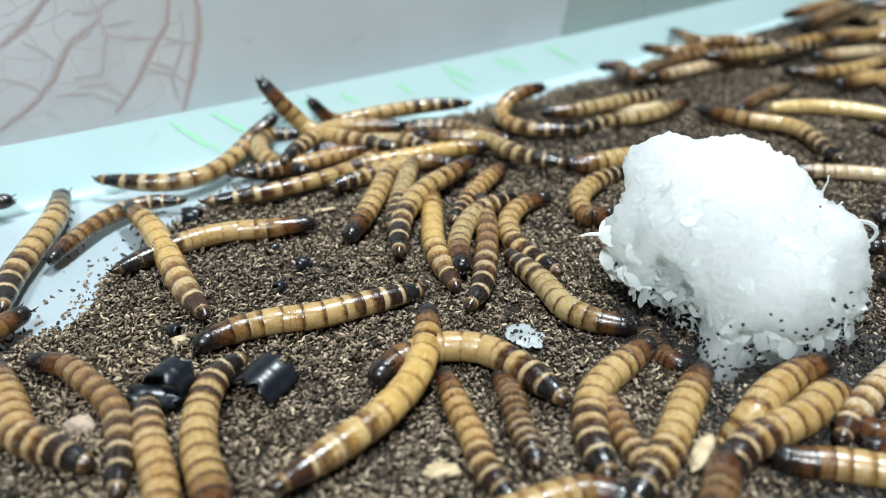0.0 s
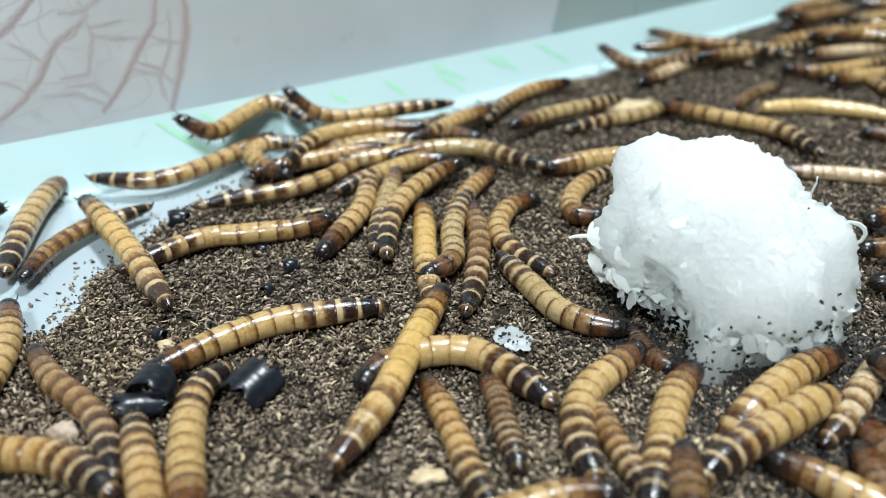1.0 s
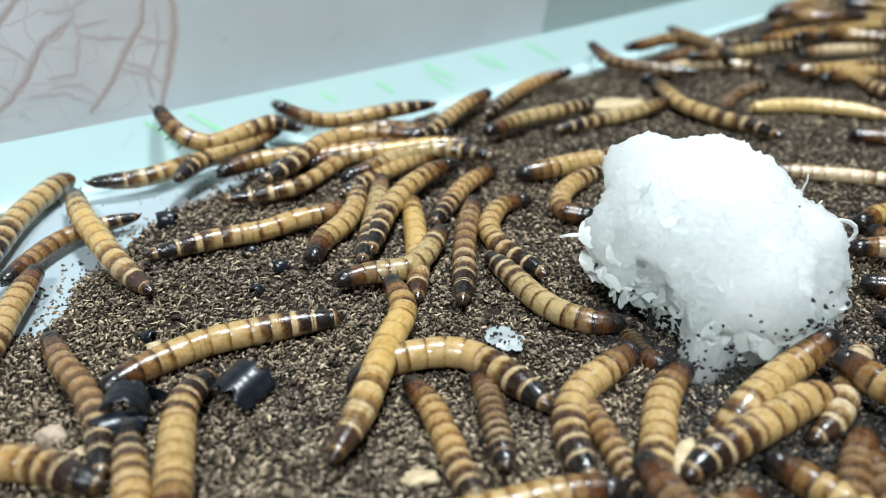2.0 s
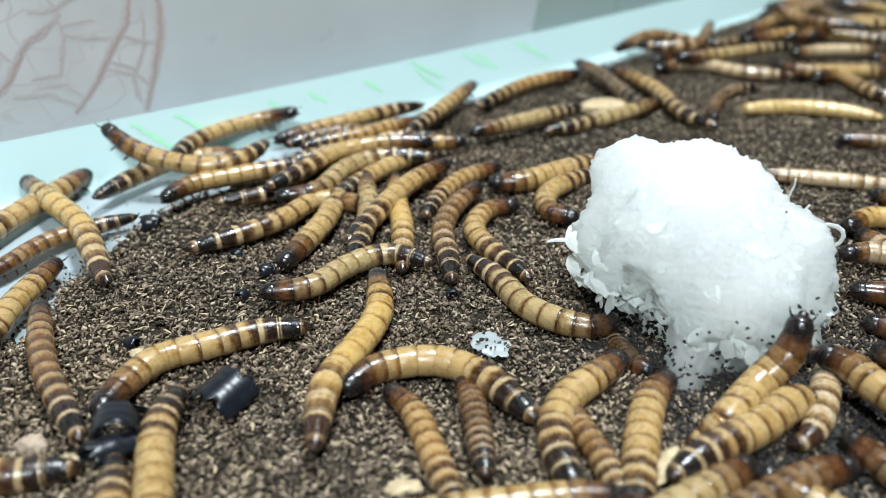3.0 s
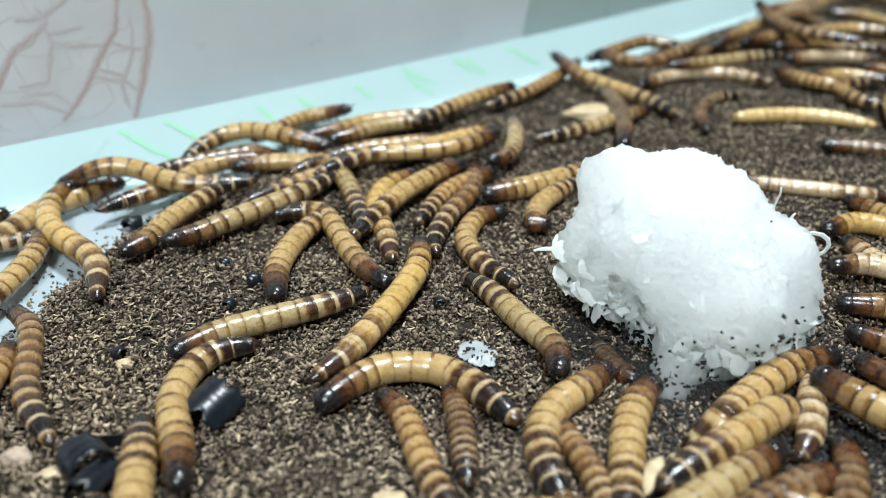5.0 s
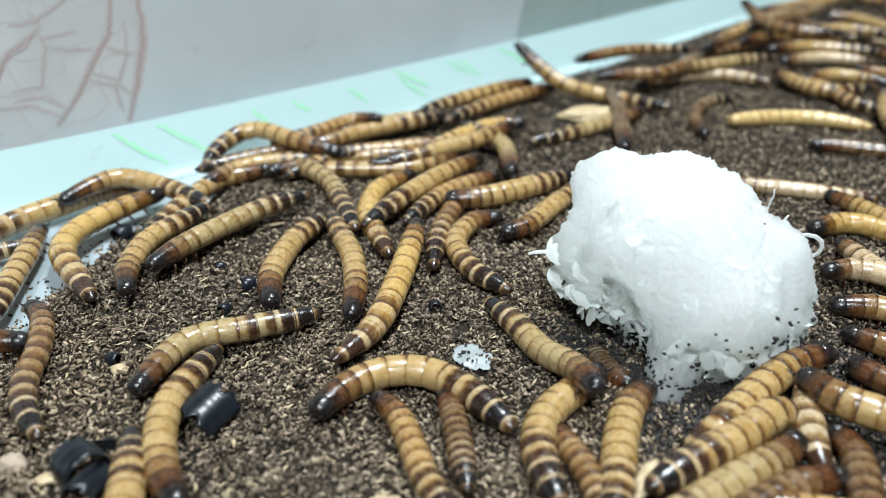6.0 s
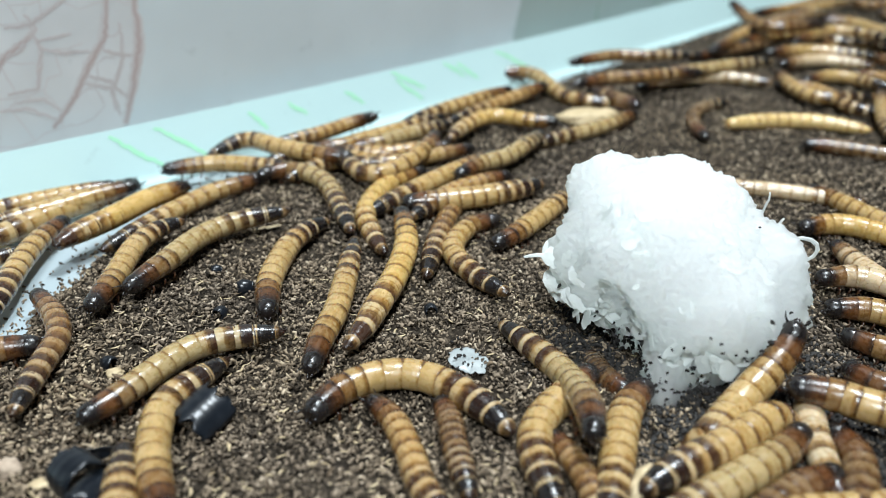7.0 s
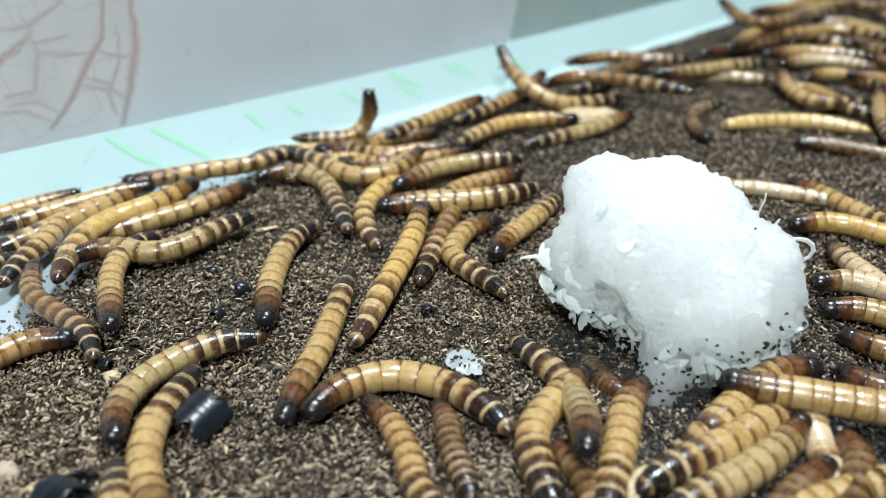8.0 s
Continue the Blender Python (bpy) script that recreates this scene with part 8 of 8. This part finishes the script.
at(w, 0, (17.91, 33.15, 0.54), (18.80, 32.30, 0.54), (19.22, 30.70, 0.54), (20.03, 29.96, 0.54))
at(w, 8, (16.97, 30.88, 0.54), (17.87, 30.11, 0.54), (18.37, 28.72, 0.54), (19.36, 27.89, 0.54))
w = superworm("tan", 0.57, 4.7, "in the far crowd")
at(w, 0, (15.66, 35.97, 0.66), (17.55, 36.49, 0.66), (18.99, 35.97, 0.66), (20.16, 35.47, 0.66))
at(w, 8, (14.69, 33.34, 0.66), (16.43, 33.68, 0.66), (17.81, 33.19, 0.66), (18.94, 32.71, 0.66))
w = superworm("pale", 0.57, 6.3, "in the far crowd")
at(w, 0, (26.31, 47.41, 0.30), (26.20, 44.34, 0.30), (26.10, 41.62, 0.30), (26.06, 40.61, 0.30))
at(w, 8, (23.81, 42.21, 0.30), (23.94, 39.78, 0.30), (24.06, 37.59, 0.30), (24.17, 35.60, 0.30))
w = superworm("brown", 0.57, 6.3, "in the far crowd")
at(w, 0, (25.43, 50.18, 0.42), (26.48, 48.41, 0.42), (28.82, 49.28, 0.42), (30.93, 50.06, 0.42))
at(w, 8, (22.79, 44.36, 0.42), (23.86, 42.94, 0.42), (25.91, 43.52, 0.42), (28.00, 44.10, 0.42))
w = superworm("tan", 0.57, 6.3, "in the far crowd")
at(w, 0, (20.18, 44.56, 0.54), (23.34, 47.73, 0.54), (25.36, 48.90, 0.54))
at(w, 8, (18.39, 40.16, 0.54), (21.05, 42.51, 0.54), (23.64, 43.73, 0.54), (23.99, 43.91, 0.54))
w = superworm("olive", 0.57, 5.3, "in the far crowd")
at(w, 0, (10.23, 32.68, 0.66), (11.89, 33.12, 0.66), (13.77, 34.02, 0.66), (15.31, 34.49, 0.66))
at(w, 8, (9.72, 30.82, 0.66), (11.28, 31.11, 0.66), (13.01, 31.79, 0.66), (14.50, 32.13, 0.66))
w = superworm("amber", 0.57, 4.6, "in the far crowd")
at(w, 0, (14.76, 32.38, 0.30), (15.93, 31.57, 0.30), (16.15, 29.36, 0.30), (17.01, 28.68, 0.30))
at(w, 8, (14.04, 30.39, 0.30), (15.20, 29.65, 0.30), (15.53, 27.72, 0.30), (16.38, 27.09, 0.30))
w = superworm("brown", 0.57, 4.2, "in the far crowd")
at(w, 0, (20.26, 36.49, 0.42), (20.94, 35.49, 0.42), (21.82, 34.53, 0.42), (22.80, 33.48, 0.42))
at(w, 8, (18.98, 33.60, 0.42), (19.69, 32.73, 0.42), (20.58, 31.89, 0.42), (21.74, 30.79, 0.42))
w = superworm("dark", 0.57, 6.3, "in the far crowd")
at(w, 0, (17.90, 43.12, 0.54), (19.58, 42.43, 0.54), (19.80, 39.26, 0.54), (21.31, 38.67, 0.54))
at(w, 8, (16.39, 39.11, 0.54), (17.97, 38.48, 0.54), (18.36, 35.89, 0.54), (19.86, 35.32, 0.54))
w = superworm("tan", 0.57, 6.3, "in the far crowd")
at(w, 0, (17.05, 27.50, 0.66), (16.48, 25.14, 0.66), (15.40, 22.64, 0.66), (15.04, 21.03, 0.66))
at(w, 8, (16.49, 26.02, 0.66), (16.08, 23.95, 0.66), (15.17, 21.76, 0.66), (14.89, 20.22, 0.66))
w = superworm("tan", 0.57, 4.2, "creeping along the tray wall")
at(w, 0, (-3.65, 23.11, 0.35), (-2.87, 23.48, 0.35), (-2.07, 23.82, 0.35), (0.08, 24.35, 0.35))
at(w, 3, (-3.05, 23.63, 0.35), (-2.09, 23.78, 0.35), (-1.12, 24.12, 0.35), (0.79, 24.50, 0.35))
at(w, 4.5, (-4.33, 23.11, 0.35), (-3.54, 23.20, 0.35), (-2.57, 23.03, 0.35), (-0.47, 22.47, 0.35))
at(w, 6, (-5.09, 21.65, 0.35), (-4.38, 22.72, 0.35), (-3.66, 23.19, 0.35), (-1.89, 23.51, 0.35))
at(w, 6.5, (-5.63, 22.28, 0.35), (-4.84, 22.97, 0.35), (-3.90, 23.00, 0.35), (-1.96, 22.74, 0.35))
at(w, 7, (-6.34, 22.91, 0.35), (-5.62, 23.21, 0.35), (-4.69, 23.33, 0.35), (-2.51, 22.87, 0.35))
at(w, 8, (-7.13, 22.09, 0.40), (-6.12, 22.33, 0.40), (-4.85, 22.88, 0.40), (-3.81, 23.26, 0.40), (-2.66, 24.46, 0.40))
w = superworm("yellow", 0.57, 4.5, "crossing over the pile")
at(w, 0, (1.24, 23.30, 0.45), (0.26, 23.07, 0.45), (-0.70, 22.61, 0.45), (-2.68, 21.68, 0.45))
at(w, 3, (1.53, 23.75, 0.45), (0.54, 23.56, 0.45), (-0.43, 23.27, 0.45), (-2.56, 22.56, 0.45))
at(w, 4.5, (2.37, 24.84, 0.45), (1.48, 24.15, 0.45), (0.47, 23.64, 0.45), (-1.20, 22.52, 0.45))
at(w, 6, (4.02, 26.01, 0.45), (3.20, 25.94, 0.45), (2.26, 25.21, 0.45), (0.70, 23.59, 0.45))
at(w, 7, (5.26, 26.31, 0.45), (4.29, 26.53, 0.45), (3.24, 26.98, 0.45), (2.25, 25.94, 0.45), (1.68, 24.74, 0.45))
at(w, 8, (6.02, 26.58, 0.45), (4.73, 26.53, 0.45), (3.60, 26.15, 0.45), (2.62, 25.17, 0.45), (1.98, 24.37, 0.45))
w = superworm("olive", 0.64, 4.2, "crawling over others beside the clump")
at(w, 0, (4.57, 8.55, 0.35), (4.12, 8.35, 0.35), (3.69, 8.15, 0.35), (0.97, 6.93, 0.35))
at(w, 1.5, (4.77, 9.01, 0.35), (4.28, 8.70, 0.35), (3.73, 8.40, 0.35), (1.31, 7.11, 0.35))
at(w, 3, (5.21, 10.15, 0.35), (4.76, 9.83, 0.35), (4.24, 9.50, 0.35), (1.88, 8.03, 0.35))
at(w, 3.5, (5.38, 10.24, 0.35), (4.94, 9.94, 0.35), (4.36, 9.56, 0.35), (2.09, 8.06, 0.35))
at(w, 4.5, (5.82, 10.52, 0.35), (5.23, 10.16, 0.35), (4.57, 9.71, 0.35), (2.54, 8.32, 0.35))
at(w, 6, (6.60, 10.91, 0.42), (6.26, 10.63, 0.35), (5.68, 10.27, 0.35), (5.07, 9.91, 0.35), (3.27, 8.80, 0.35))
at(w, 8, (7.07, 11.49, 0.42), (6.64, 11.05, 0.35), (5.80, 10.40, 0.35), (4.79, 9.83, 0.35), (3.85, 9.24, 0.35))


def spread(points, count=40):
    """Even places along a smooth curve through the points."""
    p = [np.array(q, float) for q in points]
    p = [2 * p[0] - p[1]] + p + [2 * p[-1] - p[-2]]
    fine = []
    for a, b, c, d in zip(p, p[1:], p[2:], p[3:]):
        for f in np.arange(0, 1, 0.05):
            fine.append(0.5 * (2 * b + (c - a) * f + (2 * a - 5 * b + 4 * c - d) * f * f + (3 * b - a - 3 * c + d) * f ** 3))
    fine.append(p[-2])
    fine = np.array(fine)
    run = np.r_[0, np.cumsum(np.linalg.norm(np.diff(fine, axis=0), axis=1))]
    want = np.linspace(0, run[-1], count)
    return np.stack([np.interp(want, run, fine[:, k]) for k in range(3)], 1)


def course(larva, t):
    """The body's line at any time, gliding from one given time to the next."""
    keys = larva["lines"]
    times = [k for k, _ in keys]
    if t <= times[0]:
        return keys[0][1]
    if t >= times[-1]:
        return keys[-1][1]
    i = max(k for k in range(len(times) - 1) if times[k] <= t)
    f = (t - times[i]) / (times[i + 1] - times[i])
    a, b = keys[i][1], keys[i + 1][1]
    before = keys[i - 1] if i else None
    after = keys[i + 2] if i + 2 < len(keys) else None
    h = times[i + 1] - times[i]
    va = (b - before[1]) / (times[i + 1] - before[0]) * h if before else b - a
    vb = (after[1] - a) / (after[0] - times[i]) * h if after else b - a
    return (2 * f ** 3 - 3 * f * f + 1) * a + (f ** 3 - 2 * f * f + f) * va + (3 * f * f - 2 * f ** 3) * b + (f ** 3 - f * f) * vb


def poses_of(line):
    """The pose of every segment along a line of even places."""
    out = []
    grid = np.linspace(0, 1, len(line))
    spot = lambda s: Vector([float(np.interp(s, grid, line[:, k])) for k in range(3)]) * CM
    for a, b in zip(SHARES, SHARES[1:]):
        p, q = spot(a), spot(b)
        x = (q - p).normalized()
        y = Vector((0, 0, 1)).cross(x)
        y = y.normalized() if y.length > 0.05 else Vector((0, 1, 0)).cross(x).normalized()
        z = x.cross(y)
        m = Matrix((x, y, z)).transposed().to_4x4()
        m.translation = p
        out.append(m)
    return out


def motions():
    # the curled husks are pushed along by the larvae
    walk(curl, [(t, pose(x * CM, y * CM, (bed(x, y) + 0.08) * CM, 0, 0, turn)) for t, x, y, turn in ((0, -4.68, 11.98, 0), (0.5, -4.66, 11.94, 5), (1, -4.72, 11.95, 12), (1.5, -4.86, 11.75, 18), (3, -4.62, 11.2, 35), (3.5, -4.44, 11.08, 40), (4.5, -4.62, 10.68, 60), (6, -4.70, 10.74, 66), (7, -4.62, 10.62, 70), (8, -4.65, 10.1, 80))])
    walk(bead, [(t, pose(x * CM, y * CM, (bed(x, y) + 0.14) * CM, 0, 0, turn)) for t, x, y, turn in ((0, -6.25, 19.27, 0), (3.5, -6.31, 19.15, 5), (4.5, -6.72, 20.1, 40), (6, -6.72, 19.67, 50), (7, -6.51, 19.07, 53), (8, -6.53, 19.0, 55))])
    for larva in LARVAE:
        larva["lines"] = [(t, spread(points)) for t, points in larva["keys"]]
        moving = len(larva["lines"]) > 1
        rows = [0.5 * k for k in range(17)] if moving else [0.0, 8.0]
        if moving:
            rows += [0.25, 0.75, 1.25, 6.25, 6.75, 7.25, 7.75]
        seen = [(t, poses_of(course(larva, t))) for t in sorted(rows)]
        homes = []
        for t, some in seen:
            m = some[6].copy()
            m.translation.z -= 0.0026
            homes.append((t, m))
        walk(larva["ob"], homes)
        for k, p in enumerate(larva["parts"]):
            walk(p, [(t, home.inverted() @ some[k]) for (t, home), (_, some) in zip(homes, seen)])


motions()
